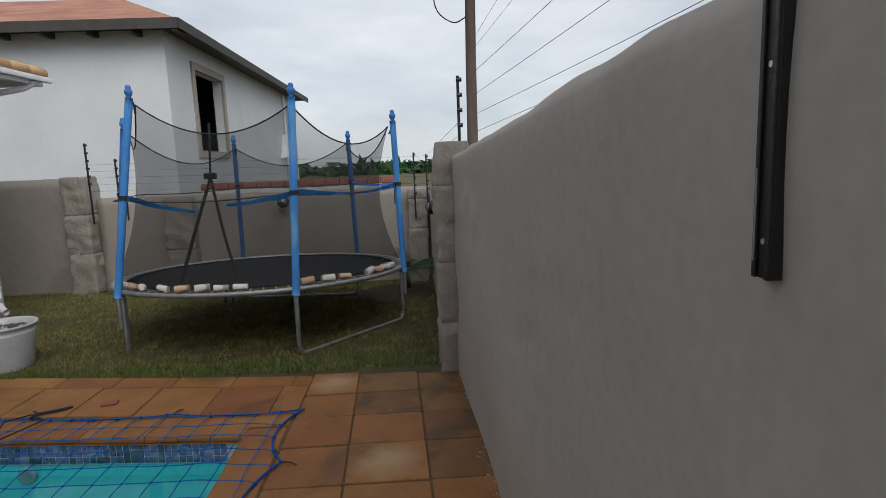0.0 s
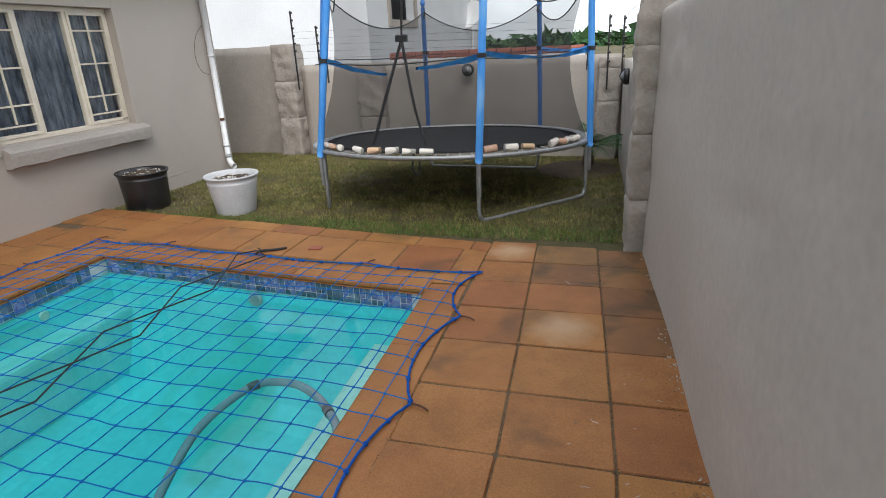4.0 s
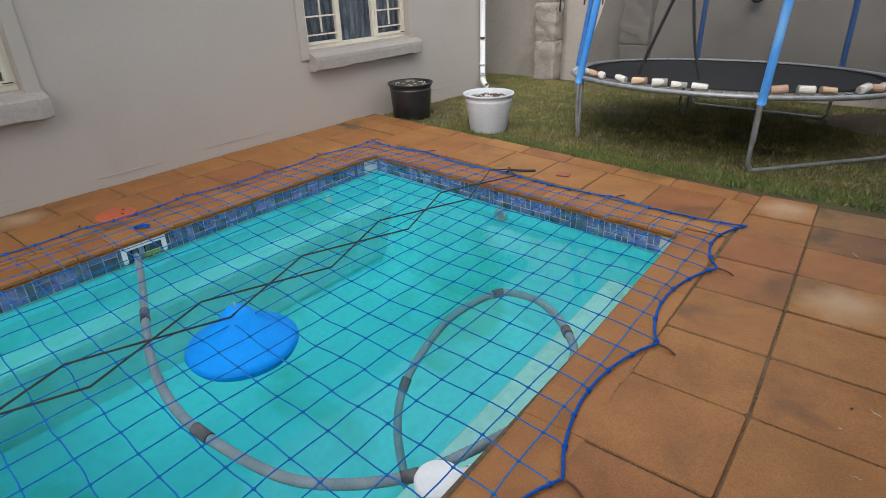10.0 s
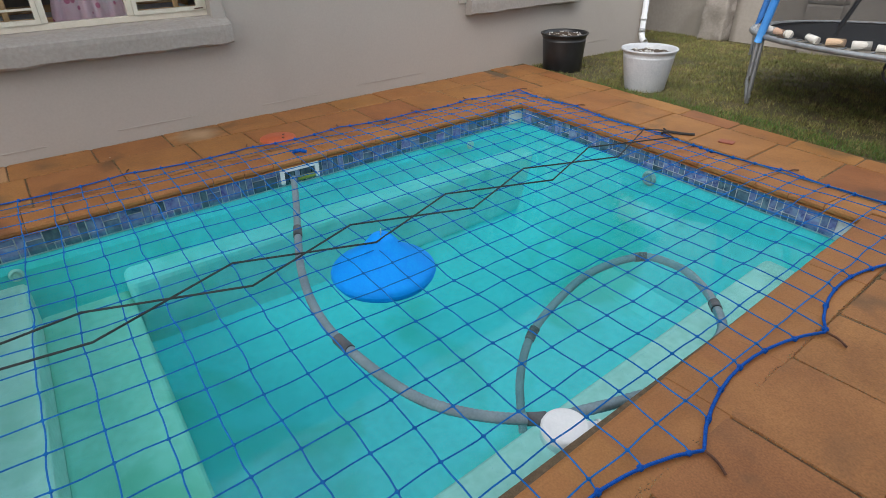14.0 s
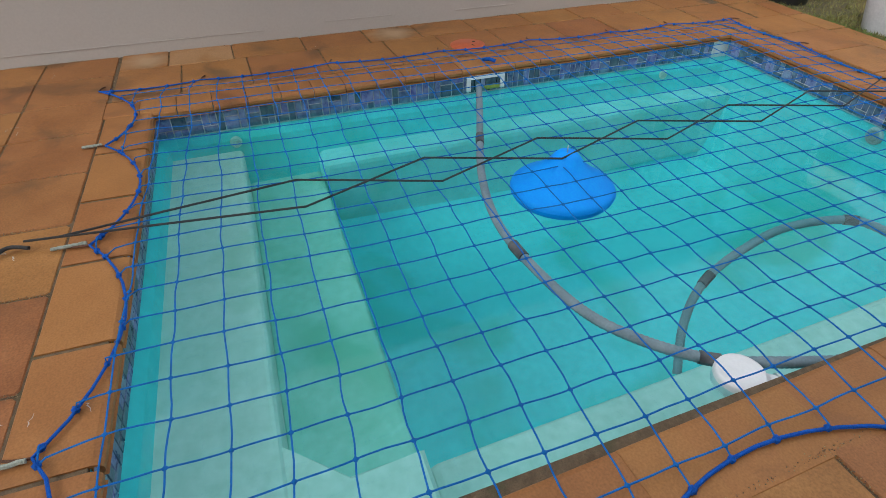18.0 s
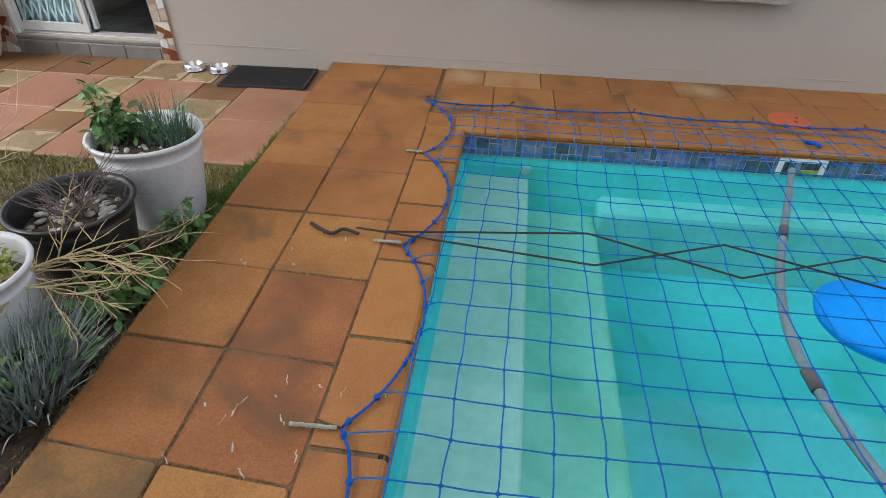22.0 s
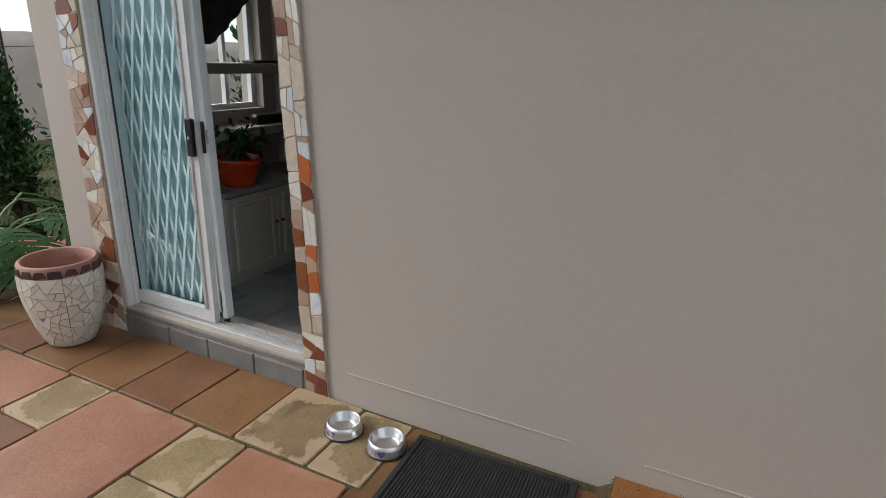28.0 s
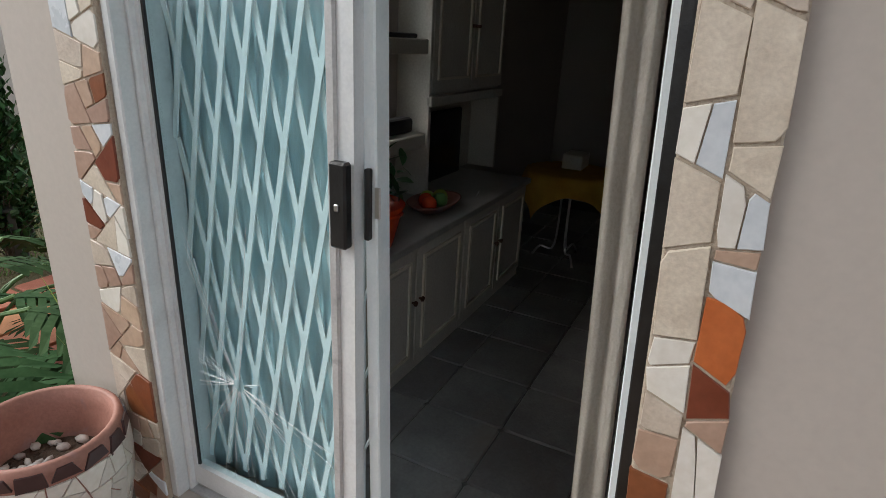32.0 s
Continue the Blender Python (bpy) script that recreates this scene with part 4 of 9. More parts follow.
stone_pillar("wall_pillar_4", 0.50, 0.80, 9.12, 9.42, 1.28, "rough stone-faced corner pillar of the garden wall", seed=15)
lumpy_wall("wall_garden_1", (-16.0, -12.4), (1.4, -12.4), -0.3, 1.74, 0.22, M_WALL_R, 0.006, "plain taupe garden wall far behind the lawn", 0.25)
lumpy_wall("wall_garden_2", (-16.0, 9.9), (-16.0, -12.4), -0.3, 1.74, 0.22, M_WALL_R, 0.006, "plain taupe garden wall on the far side of the house", 0.3)
lumpy_wall("wall_garden_3", (RW(-12.4), -12.4), (RW(-8.0), -8.0), -0.3, 1.82, 0.23, M_WALL_R, 0.006, "taupe plastered boundary wall along the garden", 0.25)

# ---- pool shell ----
def pool_shell():
    th = thing("pool", (PX0 + PX1) / 2, (PY0 + PY1) / 2, 0, label="small rectangular swimming pool with turquoise plaster and steps", category="swimming pool", kind="structure")
    ox, oy = (PX0 + PX1) / 2, (PY0 + PY1) / 2
    hx, hy = (PX1 - PX0) / 2, (PY1 - PY0) / 2
    # sloping plastered sides down to the floor
    rings = []
    bm = bmesh.new()
    for ins, z, zs in ((-0.014, -0.012, 0), (-0.014, -0.20, 0), (0.03, -0.26, 0), (0.10, -0.55, 0), (0.26, -0.86, 1), (0.46, -0.98, 1)):
        r = []
        n = 10
        for a, b in (((-1, -1), (1, -1)), ((1, -1), (1, 1)), ((1, 1), (-1, 1)), ((-1, 1), (-1, -1))):
            for k in range(n):
                t = k / n
                u, v = a[0] + (b[0] - a[0]) * t, a[1] + (b[1] - a[1]) * t
                y = v * (hy - ins)
                dz = -0.16 * (y + hy) / (2 * hy) if zs else 0
                r.append(bm.verts.new((u * (hx - ins), y, z + dz)))
        rings.append(r)
    for r0, r1 in zip(rings, rings[1:]):
        for k in range(len(r0)):
            j = (k + 1) % len(r0)
            bm.faces.new((r0[k], r1[k], r1[j], r0[j]))
    bm.faces.new(rings[-1])
    bmesh.ops.recalc_face_normals(bm, faces=bm.faces)
    part("shell", bm, M_POOL, th, "blue-green plastered shell with algae stains", smooth=False)
    y0 = -hy
    part("step", box(-hx + 0.01, hx - 0.01, y0 + 0.005, y0 + 0.49, -0.95, -0.33, 0.03, seg=3), M_POOL_STEP, th, "pale plastered upper step")
    part("step", box(-hx + 0.02, hx - 0.02, y0 + 0.48, y0 + 0.99, -0.95, -0.56, 0.03, seg=3), M_POOL_LOW, th, "greenish lower step")
    vs, fs = prism([(hx - 0.01, y0 + 0.46), (hx - 0.01, y0 + 0.98), (hx - 0.44, y0 + 0.98), (hx - 0.44, y0 + 0.70), (hx - 0.66, y0 + 0.46)], -0.95, -0.345, 0.02)
    data_part("corner_seat", vs, fs, M_POOL_STEP, th, "pale corner seat")
    part("ledge", box(hx - 0.45, hx - 0.012, y0 + 0.98, hy - 0.02, -0.98, -0.46, 0.05, seg=3), M_POOL_STEP, th, "pale ledge along the deck side")
    part("ledge", box(-hx + 0.012, -hx + 0.27, y0 + 0.98, hy - 0.02, -0.98, -0.42, 0.05, seg=3), M_POOL_MID, th, "pale ledge along the house side")
    # water
    bm = bmesh.new()
    bmesh.ops.create_grid(bm, x_segments=8, y_segments=8, size=1.0)
    bmesh.ops.scale(bm, vec=(hx + 0.004, hy + 0.004, 1), verts=bm.verts)
    w = part("water", bm, M_WATER)
    w.matrix_basis = pose(ox, oy, WATER_Z)
    tagged(w, "clear still turquoise pool water", "water", kind="structure")
    skew_mesh(w, ox, oy)
    for o in th.children:
        skew_mesh(o, ox, oy)
    return th, hx, hy


POOL, PHX, PHY = pool_shell()

# ---- windows ----
def window(name, y0, y1, z0, z1, label, seed):
    th = thing(name, HX, (y0 + y1) / 2, z0, label=label, category="window", kind="structure")
    h, w = z1 - z0, y1 - y0
    xf = -0.075                      # face of the frame behind the wall face
    f = 0.045
    frame_bm = bmesh.new()
    box(xf - 0.05, xf, -w / 2, w / 2, 0, f, 0.004, frame_bm)
    box(xf - 0.05, xf, -w / 2, w / 2, h - f, h, 0.004, frame_bm)
    for a in (-w / 2, w / 2 - f):
        box(xf - 0.05, xf, a, a + f, f, h - f, 0.004, frame_bm)
    part("window_frame", frame_bm, M_CREAM, th, "cream painted steel frame")
    m1, m2 = -w / 2 + w / 3, -w / 2 + 2 * w / 3
    for a in (m1, m2):
        part("mullion", box(xf - 0.05, xf + 0.004, a - 0.022, a + 0.022, f, h - f, 0.004), M_CREAM, th)
    for a, b in ((-w / 2 + f, m1 - 0.022), (m2 + 0.022, w / 2 - f)):
        sash = part("casement", wall_mesh("y", xf + 0.012, xf - 0.03, a, b, f, h - f, ((a + 0.03, b - 0.03, f + 0.03, h - f - 0.03),)), M_CREAM, th, "cream casement with glazing bars")
        c = (a + b) / 2
        part("glazing_bar", box(xf - 0.012, xf + 0.008, c - 0.008, c + 0.008, f + 0.12, h - f - 0.03, 0.002), M_CREAM, sash)
        for z in (0.145, 0.335, 0.68, 1.02):
            part("glazing_bar", box(xf - 0.013, xf + 0.006, a + 0.03, b - 0.03, z - 0.008, z + 0.008, 0.002), M_CREAM, sash)
    for a, b in ((-w / 2 + f, m1 - 0.02), (m1 + 0.02, m2 - 0.02), (m2 + 0.02, w / 2 - f)):
        g = part("pane", sheet("y", xf - 0.02, a, b, f, h - f), M_GLASS, th)
        g.visible_shadow = False
    # raised plaster band round the opening
    for a, b in ((-w / 2 - 0.11, -w / 2 - 0.002), (w / 2 + 0.002, w / 2 + 0.11)):
        part("plaster_band", box(-0.01, 0.022, a, b, -0.09, h + 0.11, 0.004), M_WALL, th)
    part("plaster_band", box(-0.01, 0.022, -w / 2 - 0.002, w / 2 + 0.002, h + 0.002, h + 0.11, 0.004), M_WALL, th)
    # thick moulded sill, its lower edge chipped and uneven
    bm = bmesh.new()
    rnd = random.Random(seed)
    n = 26
    s0, s1 = -w / 2 - 0.005, w / 2 + 0.12
    prof = [(-0.06, -0.006), (0.02, -0.020), (0.105, -0.050), (0.12, -0.064), (0.122, -0.10), (0.115, -0.195), (0.095, -0.208), (-0.02, -0.215)]
    rows = []
    for k in range(n + 1):
        yy = s0 + (s1 - s0) * k / n
        row = []
        for i, (px, pz) in enumerate(prof):
            dz = (0.012 * noise.noise(Vector((yy * 5, seed, 0.3))) + 0.006 * rnd.uniform(-1, 1)) if i >= 5 else 0.003 * noise.noise(Vector((yy * 4, i, seed)))
            e = 0.012 if k in (0, n) else 0
            row.append(bm.verts.new((px - (e if i > 1 else 0), yy, pz + dz)))
        rows.append(row)
    for r0, r1 in zip(rows, rows[1:]):
        for i in range(len(prof) - 1):
            bm.faces.new((r0[i], r0[i + 1], r1[i + 1], r1[i]))
    bm.faces.new(rows[0])
    bm.faces.new(list(reversed(rows[-1])))
    bmesh.ops.recalc_face_normals(bm, faces=bm.faces)
    part("window_sill", bm, M_SILL, th, "thick moulded plaster sill with a chipped lower edge")
    part("latch", box(xf + 0.014, xf + 0.022, w / 2 - 0.10, w / 2 - 0.03, 0.055, 0.063, 0.002), M_RUST, th, "small brass latch")
    part("screw_end", tube([(0.02, w / 2 + 0.07, -0.04), (0.024, w / 2 + 0.12, -0.042)], 0.004, 6), M_RUST, th)
    return th


window("window_1", *WIN1, "cream cottage-pane window with a moulded plaster sill, curtains drawn", 3)
window("window_2", *WIN2, "cream cottage-pane window with a moulded plaster sill and a pink curtain", 6)


def curtain(name, x, y0, y1, z0, z1, mat, label, waves=14, amp=0.022, gather=None, steps=70):
    """A hanging cloth with folds. gather: (z, centre, half width) where a tie pulls it in."""
    bm = bmesh.new()
    rows = []
    nz = 24
    for j in range(nz + 1):
        z = z0 + (z1 - z0) * j / nz
        row = []
        for i in range(steps + 1):
            t = i / steps
            y = y0 + (y1 - y0) * t
            a = amp
            if gather:
                gz, gc, gw = gather
                k = min(1, abs(z - gz) / 0.65) ** 0.8
                half = gw + ((y1 - y0) / 2 - gw) * k
                y = gc + ((y0 + y1) / 2 - gc) * k + (t - 0.5) * 2 * half
            row.append(bm.verts.new((x + a * math.sin(t * waves * 2 * math.pi + 1.2 * noise.noise(Vector((t * 9, z * 1.4, x)))) + 0.006 * noise.noise(Vector((t * 30, z * 3, 1))), y, z)))
        rows.append(row)
    for r0, r1 in zip(rows, rows[1:]):
        for i in range(steps):
            bm.faces.new((r0[i], r0[i + 1], r1[i + 1], r1[i]))
    bmesh.ops.solidify(bm, geom=bm.faces[:], thickness=0.0015)
    th = thing(name, x, (y0 + y1) / 2, z1, label=label, category="curtain")
    p = part("cloth", bm, mat, th, smooth=True)
    p.matrix_parent_inverse = th.matrix_basis.inverted()
    r = part("curtain_rail", tube([(x - 0.01, y0 - 0.1, z1 + 0.01), (x - 0.01, y1 + 0.1, z1 + 0.01)], 0.012, 8), M_WPLASTIC, th)
    r.matrix_parent_inverse = th.matrix_basis.inverted()
    return th


curtain("lace_curtain", HX - 0.165, WIN1[0] + 0.03, WIN1[1] - 0.03, 0.80, 2.2, M_CURTAIN_D, "grey-blue patterned lace curtains drawn behind the window", 18, 0.010, steps=200)
pk = curtain("pink_curtain", HX - 0.155, 0.72, 1.22, 0.84, 2.25, M_PINKCLOTH, "pink patterned curtain tied in at the middle", 5, 0.016, (1.62, 0.96, 0.07), 60)
tie = part("tie_band", lathe([(0.078, 1.60), (0.084, 1.61), (0.084, 1.645), (0.078, 1.655)], 20, squash=0.9), plain("pink_red_ribbon", (0.45, 0.06, 0.10), 0.8), pk, "red-pink tie band", True)
tie.matrix_parent_inverse = pk.matrix_basis.inverted()
tie.matrix_basis = pose(HX - 0.155, 0.96, 0)


def bunk_bed():
    th = thing("bunk_bed", -5.17, 1.0, 0.12, label="pine bunk bed with white bedding behind the window", category="bed")
    for a in (-0.98, 0.95):
        for x in (0.0, -0.9):
            part("post", box(x - 0.035, x + 0.035, a - 0.035, a + 0.035, 0, 1.75, 0.006), M_PINE, th)
    for z0, z1 in ((0.72, 0.815), (1.25, 1.375), (1.55, 1.64)):
        part("rail", box(0.037, 0.062, -1.0, 1.0, z0, z1, 0.005), M_PINE, th)
        part("rail", box(-0.962, -0.937, -1.0, 1.0, z0, z1, 0.005), M_PINE, th)
    for z in (0.60, 1.385):
        part("mattress", box(-0.93, 0.034, -0.93, 0.90, z, z + 0.16, 0.03, seg=3), surface("white_bedding%d" % int(z * 100), (0.72, 0.70, 0.76), (0.82, 0.80, 0.86), 7, 0.9, 0.4, 60), th, "white bedding with faint stripes")
    for a in (-0.55, 0.62):
        part("ladder_rail", box(0.064, 0.095, a - 0.02, a + 0.02, 0.0, 1.74, 0.005), M_PINE, th)


bunk_bed()


def wall_sensor():
    th = thing("motion_sensor_box", HX, -0.76, 1.30, label="white plastic alarm sensor with two dark lenses on the wall", category="sensor")
    part("housing", box(0.0, 0.055, -0.036, 0.036, -0.128, 0.128, 0.014, seg=3), M_WPLASTIC, th, smooth=False)
    part("lens", box(0.050, 0.059, -0.026, 0.026, 0.018, 0.086, 0.004), M_LENS, th, "dark square lens")
    part("lens", box(0.050, 0.059, -0.026, 0.026, -0.092, -0.020, 0.004), M_LENS, th, "dark square lens")
    part("hood", box(0.045, 0.066, -0.032, 0.032, 0.092, 0.108, 0.004), M_WPLASTIC, th)


wall_sensor()


# ---- door, gate, kitchen ----
def sliding_door():
    y0, y1, z0, z1 = DOOR
    th = thing("door_1", HX - 0.05, 0, z0, label="half-open aluminium sliding glass door with a cracked pane", category="sliding door", kind="structure")
    xf = 0.0
    part("door_frame", box(xf - 0.09, xf + 0.052, y0 + 0.001, y0 + 0.030, 0.0, z1 - z0, 0.004), M_ALU, th, "aluminium jamb")
    part("door_frame", box(xf - 0.09, xf + 0.012, y0 + 0.0305, y0 + 0.045, 0.0, z1 - z0, 0.003), M_ALU, th)
    lean(part("door_frame", box(xf - 0.10, xf - 0.035, y1 - 0.070, y1 - 0.02, 0.0, z1 - z0, 0.003), M_BLACKPAINT, th, "black jamb strip"))
    lean(part("door_frame", box(xf - 0.13, xf - 0.101, y1 - 0.092, y1 - 0.02, 0.0, z1 - z0, 0.003), M_GATE, th, "white gate jamb"))
    part("door_frame", box(xf - 0.09, xf, y0 + 0.045, y1 - 0.034, z1 - z0 - 0.05, z1 - z0, 0.004), M_ALU, th)
    part("track", box(xf - 0.10, xf + 0.012, y0, y1, -0.012, 0.012, 0.003), M_TRACK, th, "dull aluminium bottom track")
    for x in (-0.075, -0.045, -0.015):
        part("track_rib", box(xf + x - 0.003, xf + x + 0.003, y0, y1, 0.012, 0.026), M_TRACK, th)
    # sliding leaf
    a, b, t = y0 + 0.045, -3.925, z1 - z0 - 0.05
    leaf = part("door_leaf", wall_mesh("y", xf - 0.005, xf - 0.04, a, b, 0.028, t, ((a + 0.014, b - 0.066, 0.10, t - 0.06),)), M_ALU, th, "aluminium framed glass leaf")
    g = part("pane", sheet("y", xf - 0.02, a + 0.014, b - 0.066, 0.10, t - 0.06), M_GLASS_T, leaf)
    g.visible_shadow = False
    part("bead", box(xf - 0.012, xf + 0.003, b - 0.066, b - 0.040, 0.10, t - 0.06, 0.005), M_TRACK, leaf, "darker glazing bead")
    part("seal", box(xf - 0.018, xf - 0.011, a + 0.014, a + 0.022, 0.10, t - 0.06), M_BLACKPLASTIC, leaf, "black rubber seal")
    hb = box(xf - 0.005, xf + 0.022, b - 0.048, b - 0.004, 0.965, 1.155, 0.005)
    part("handle", hb, M_BLACKPAINT, leaf, "black handle plate")
    part("keyhole", box(xf + 0.020, xf + 0.026, b - 0.032, b - 0.021, 1.05, 1.066, 0.002), M_STEEL, leaf)
    # crack rays in the glass
    rnd = random.Random(2)
    bm = bmesh.new()
    for k in range(46):
        an, ln = rnd.uniform(0, 6.28), rnd.uniform(0.08, 0.62) ** 1.2
        cy, cz = a + 0.22, 0.46
        p1 = (xf - 0.0175, min(max(cy + ln * math.cos(an), a + 0.06), b - 0.07), max(0.11, cz + ln * math.sin(an)))
        tube([(xf - 0.0175, cy + 0.02 * math.cos(an), cz + 0.02 * math.sin(an)), p1], 0.0006, 4, bm)
    part("crack", bm, M_WPLASTIC, leaf, "star-shaped crack lines")


sliding_door()


def lattice_gate():
    y0, y1, z0, z1 = DOOR
    x = HX - 0.125
    th = thing("security_gate", x, 0, z0, label="white folding lattice security gate pushed half open", category="security gate")
    a, b, t = y0 + 0.05, -3.955, z1 - z0 - 0.06
    n, slope = 8, 0.215
    for k in range(-n, 2 * n):
        for sgn, dx in ((1, 0.004), (-1, -0.004)):
            y = a + (b - a) * k / n
            pts = []
            lo, hi = 0.09, t
            ya, yb = y, y + sgn * slope * (hi - lo)
            # clip to the width of the folded gate
            p, q = (ya, lo), (yb, hi)
            def at(yy):
                return lo + (yy - ya) / (yb - ya) * (hi - lo)
            if min(p[0], q[0]) > b - 0.005 or max(p[0], q[0]) < a + 0.005:
                continue
            za, zb = sorted((at(a), at(b)))
            z_lo, z_hi = max(lo, za), min(hi, zb)
            if z_hi - z_lo < 0.05:
                continue
            y_lo, y_hi = ya + (z_lo - lo) * sgn * slope, ya + (z_hi - lo) * sgn * slope
            bm = bmesh.new()
            w = 0.0085
            vs = [bm.verts.new((dx + ddx, yy, zz)) for ddx in (-0.002, 0.002) for yy, zz in ((y_lo - w, z_lo), (y_lo + w, z_lo), (y_hi + w, z_hi), (y_hi - w, z_hi))]
            for f in ((3, 2, 1, 0), (4, 5, 6, 7), (0, 1, 5, 4), (1, 2, 6, 5), (2, 3, 7, 6), (3, 0, 4, 7)):
                bm.faces.new([vs[i] for i in f])
            part("lattice_bar", bm, M_GATE, th)
    # closing post: a wide channel, standing a little proud
    post = part("lock_post", box(-0.02, 0.035, -3.921, -3.888, 0.05, t, 0.004), M_GATE, th, "white channel post with a lock")
    lean(post, 1.0, -0.022)
    part("pull_handle", box(0.036, 0.052, -3.914, -3.900, 0.98, 1.14, 0.003), M_BLACKPAINT, th, "black pull handle")
    for k in range(9):
        z = 0.12 + 0.22 * k
        d = 0.022 * (1.0 - z)
        link = part("lattice_link", tube([(0.0, -3.957, z), (0.0, -3.920 + d, z + 0.12)], 0.0045, 6), M_GATE, th)
    part("lattice_end", box(-0.006, 0.006, -3.968, -3.945, 0.06, t, 0.003), M_GATE, th, "white end bar of the lattice")
    part("lock_plate", box(0.034, 0.039, -3.895, -3.880, 1.03, 1.10, 0.002), M_STEEL, th)
    part("roller", box(-0.012, 0.02, -3.915, -3.888, -0.0, 0.03, 0.004), M_BLACKPLASTIC, th)
    part("slide_slot", box(0.034, 0.037, -3.904, -3.897, 0.09, 0.21, 0.001), M_BLACKPLASTIC, th)
    part("top_track", box(-0.02, 0.02, a, y1 - 0.06, t, t + 0.03, 0.003), M_GATE, th)


lattice_gate()
curtain("door_curtain", HX - 0.148, DOOR[0] + 0.03, -3.985, 0.12, 2.30, M_CURTAIN, "pale teal curtain hanging behind the sliding door", 6, 0.009, steps=90)
cream = curtain("door_curtain", HX - 0.205, -3.425, -3.35, 0.12, 2.30, surface("cream_curtain_edge", (0.58, 0.54, 0.48), (0.68, 0.64, 0.57), 5, 0.9, 0.2, 150), "narrow cream curtain edge beside the door jamb", 1.5, 0.012, steps=12)
for v in cream.children[0].data.vertices:
    v.co.y -= 0.045 * (v.co.z - 0.85)


def door_step():
    th = thing("door_step", HX, 0, 0, label="low grey concrete block step under the sliding door", category="step", kind="structure")
    y = -4.86
    rnd = random.Random(4)
    part("bed", box(-0.22, -0.004, -4.63, -3.22, -0.06, 0.036), M_CONC, th)
    while y < -3.18:
        ln = min(0.32 + rnd.uniform(-0.02, 0.02), -3.13 - y)
        part("block", box(-0.05, 0.012, y + 0.002, y + ln - 0.002, -0.12, 0.036 + rnd.uniform(-0.003, 0.003), 0.006), M_CONC, th)
        y += ln
    part("sill", box(-0.13, 0.006, -4.64, -3.22, 0.040, 0.073, 0.006), M_CONC, th, "concrete sill under the track")


door_step()


def kitchen():
    base_z, top, front = 0.05, 0.70, -4.33
    h = top - 0.035 - base_z
    def cabinet(x0, x1):
        th = thing("base_cabinet", (x0 + x1) / 2, front, base_z, label="cream-grey panelled base cabinet with two doors", category="cabinet", group="kitchen base cabinets")
        w = x1 - x0
        part("carcass", box(-w / 2, w / 2, -0.49, -0.02, 0.05, h, 0.003), M_CABINET, th)
        part("plinth", box(-w / 2, w / 2, -0.47, -0.012, 0.0, 0.05), M_CABINET, th)
        for a, b, hx in ((-w / 2 + 0.006, -0.003, -0.03), (0.003, w / 2 - 0.006, 0.03)):
            d = part("cabinet_door", box(a, b, -0.02, 0.0, 0.055, h - 0.012, 0.003), M_CABINET, th)
            ring = wall_mesh("x", 0.010, 0.0, a + 0.05, b - 0.05, 0.10, h - 0.055, ((a + 0.064, b - 0.064, 0.114, h - 0.069),))
            part("panel_moulding", ring, M_CREAM, d, "raised moulding")
            part("panel", box(a + 0.075, b - 0.075, 0.0, 0.006, 0.125, h - 0.08, 0.003), M_CABINET, d)
            k = lathe([(0.004, 0), (0.006, 0.008), (0.013, 0.016), (0.011, 0.024), (0.0005, 0.027)], 12)
            bmesh.ops.rotate(k, verts=k.verts, cent=(0, 0, 0), matrix=Matrix.Rotation(radians(-90), 3, "X"))
            bmesh.ops.translate(k, vec=(hx, 0.0, 0.36), verts=k.verts)
            part("knob", k, M_RUST, d, "small dark knob", True)
    for a, b in ((-6.35, -5.40), (-7.25, -6.352)):
        cabinet(a, b)
    tagged(part("worktop", box(-7.27, -5.38, -4.825, front + 0.022, top - 0.034, top, 0.008, seg=2), M_COUNTER), "grey stone worktop on the base cabinets", "worktop")
    # open shelves in front of the small window
    sh = thing("shelf_unit", -5.94, -4.72, top, label="cream open shelf unit in front of the small window", category="shelf")
    part("side_panel", box(0.45, 0.478, -0.10, 0.10, 0.0, 1.55, 0.003), M_CABINET, sh)
    for z in (0.275, 0.715):
        part("shelf", box(-0.465, 0.45, -0.10, 0.12, z, z + 0.068, 0.006), M_CABINET, sh)
    up = thing("wall_cabinet", -6.94, -4.82, top, label="tall cream-grey wall cabinet with panelled doors over a niche", category="cabinet")
    part("side_panel", box(0.45, 0.475, 0.0, 0.20, 0.0, 1.6, 0.003), M_CABINET, up)
    part("side_panel", box(-0.475, -0.45, 0.0, 0.20, 0.0, 0.50, 0.003), M_CABINET, up)
    part("carcass", box(-0.475, 0.45, 0.0, 0.18, 0.50, 1.6, 0.004), M_CABINET, up)
    part("niche_back", box(-0.45, 0.45, 0.0, 0.012, 0.0, 0.50), M_CABINET, up)
    for a, b in ((-0.47, -0.017), (-0.009, 0.445)):
        d = part("cabinet_door", box(a, b, 0.18, 0.20, 0.53, 1.57, 0.003), M_CABINET, up)
        part("panel_moulding", wall_mesh("x", 0.211, 0.20, a + 0.045, b - 0.045, 0.59, 1.51, ((a + 0.058, b - 0.058, 0.603, 1.497),)), M_CREAM, d)
        kx = b - 0.025 if a < -0.1 else a + 0.025
        part("knob", tube([(kx, 0.20, 0.86), (kx, 0.225, 0.86)], 0.009, 10), M_RUST, d)
    part("cornice", box(-0.475, 0.475, 0.182, 0.214, 0.462, 0.515, 0.006), M_CABINET, up)
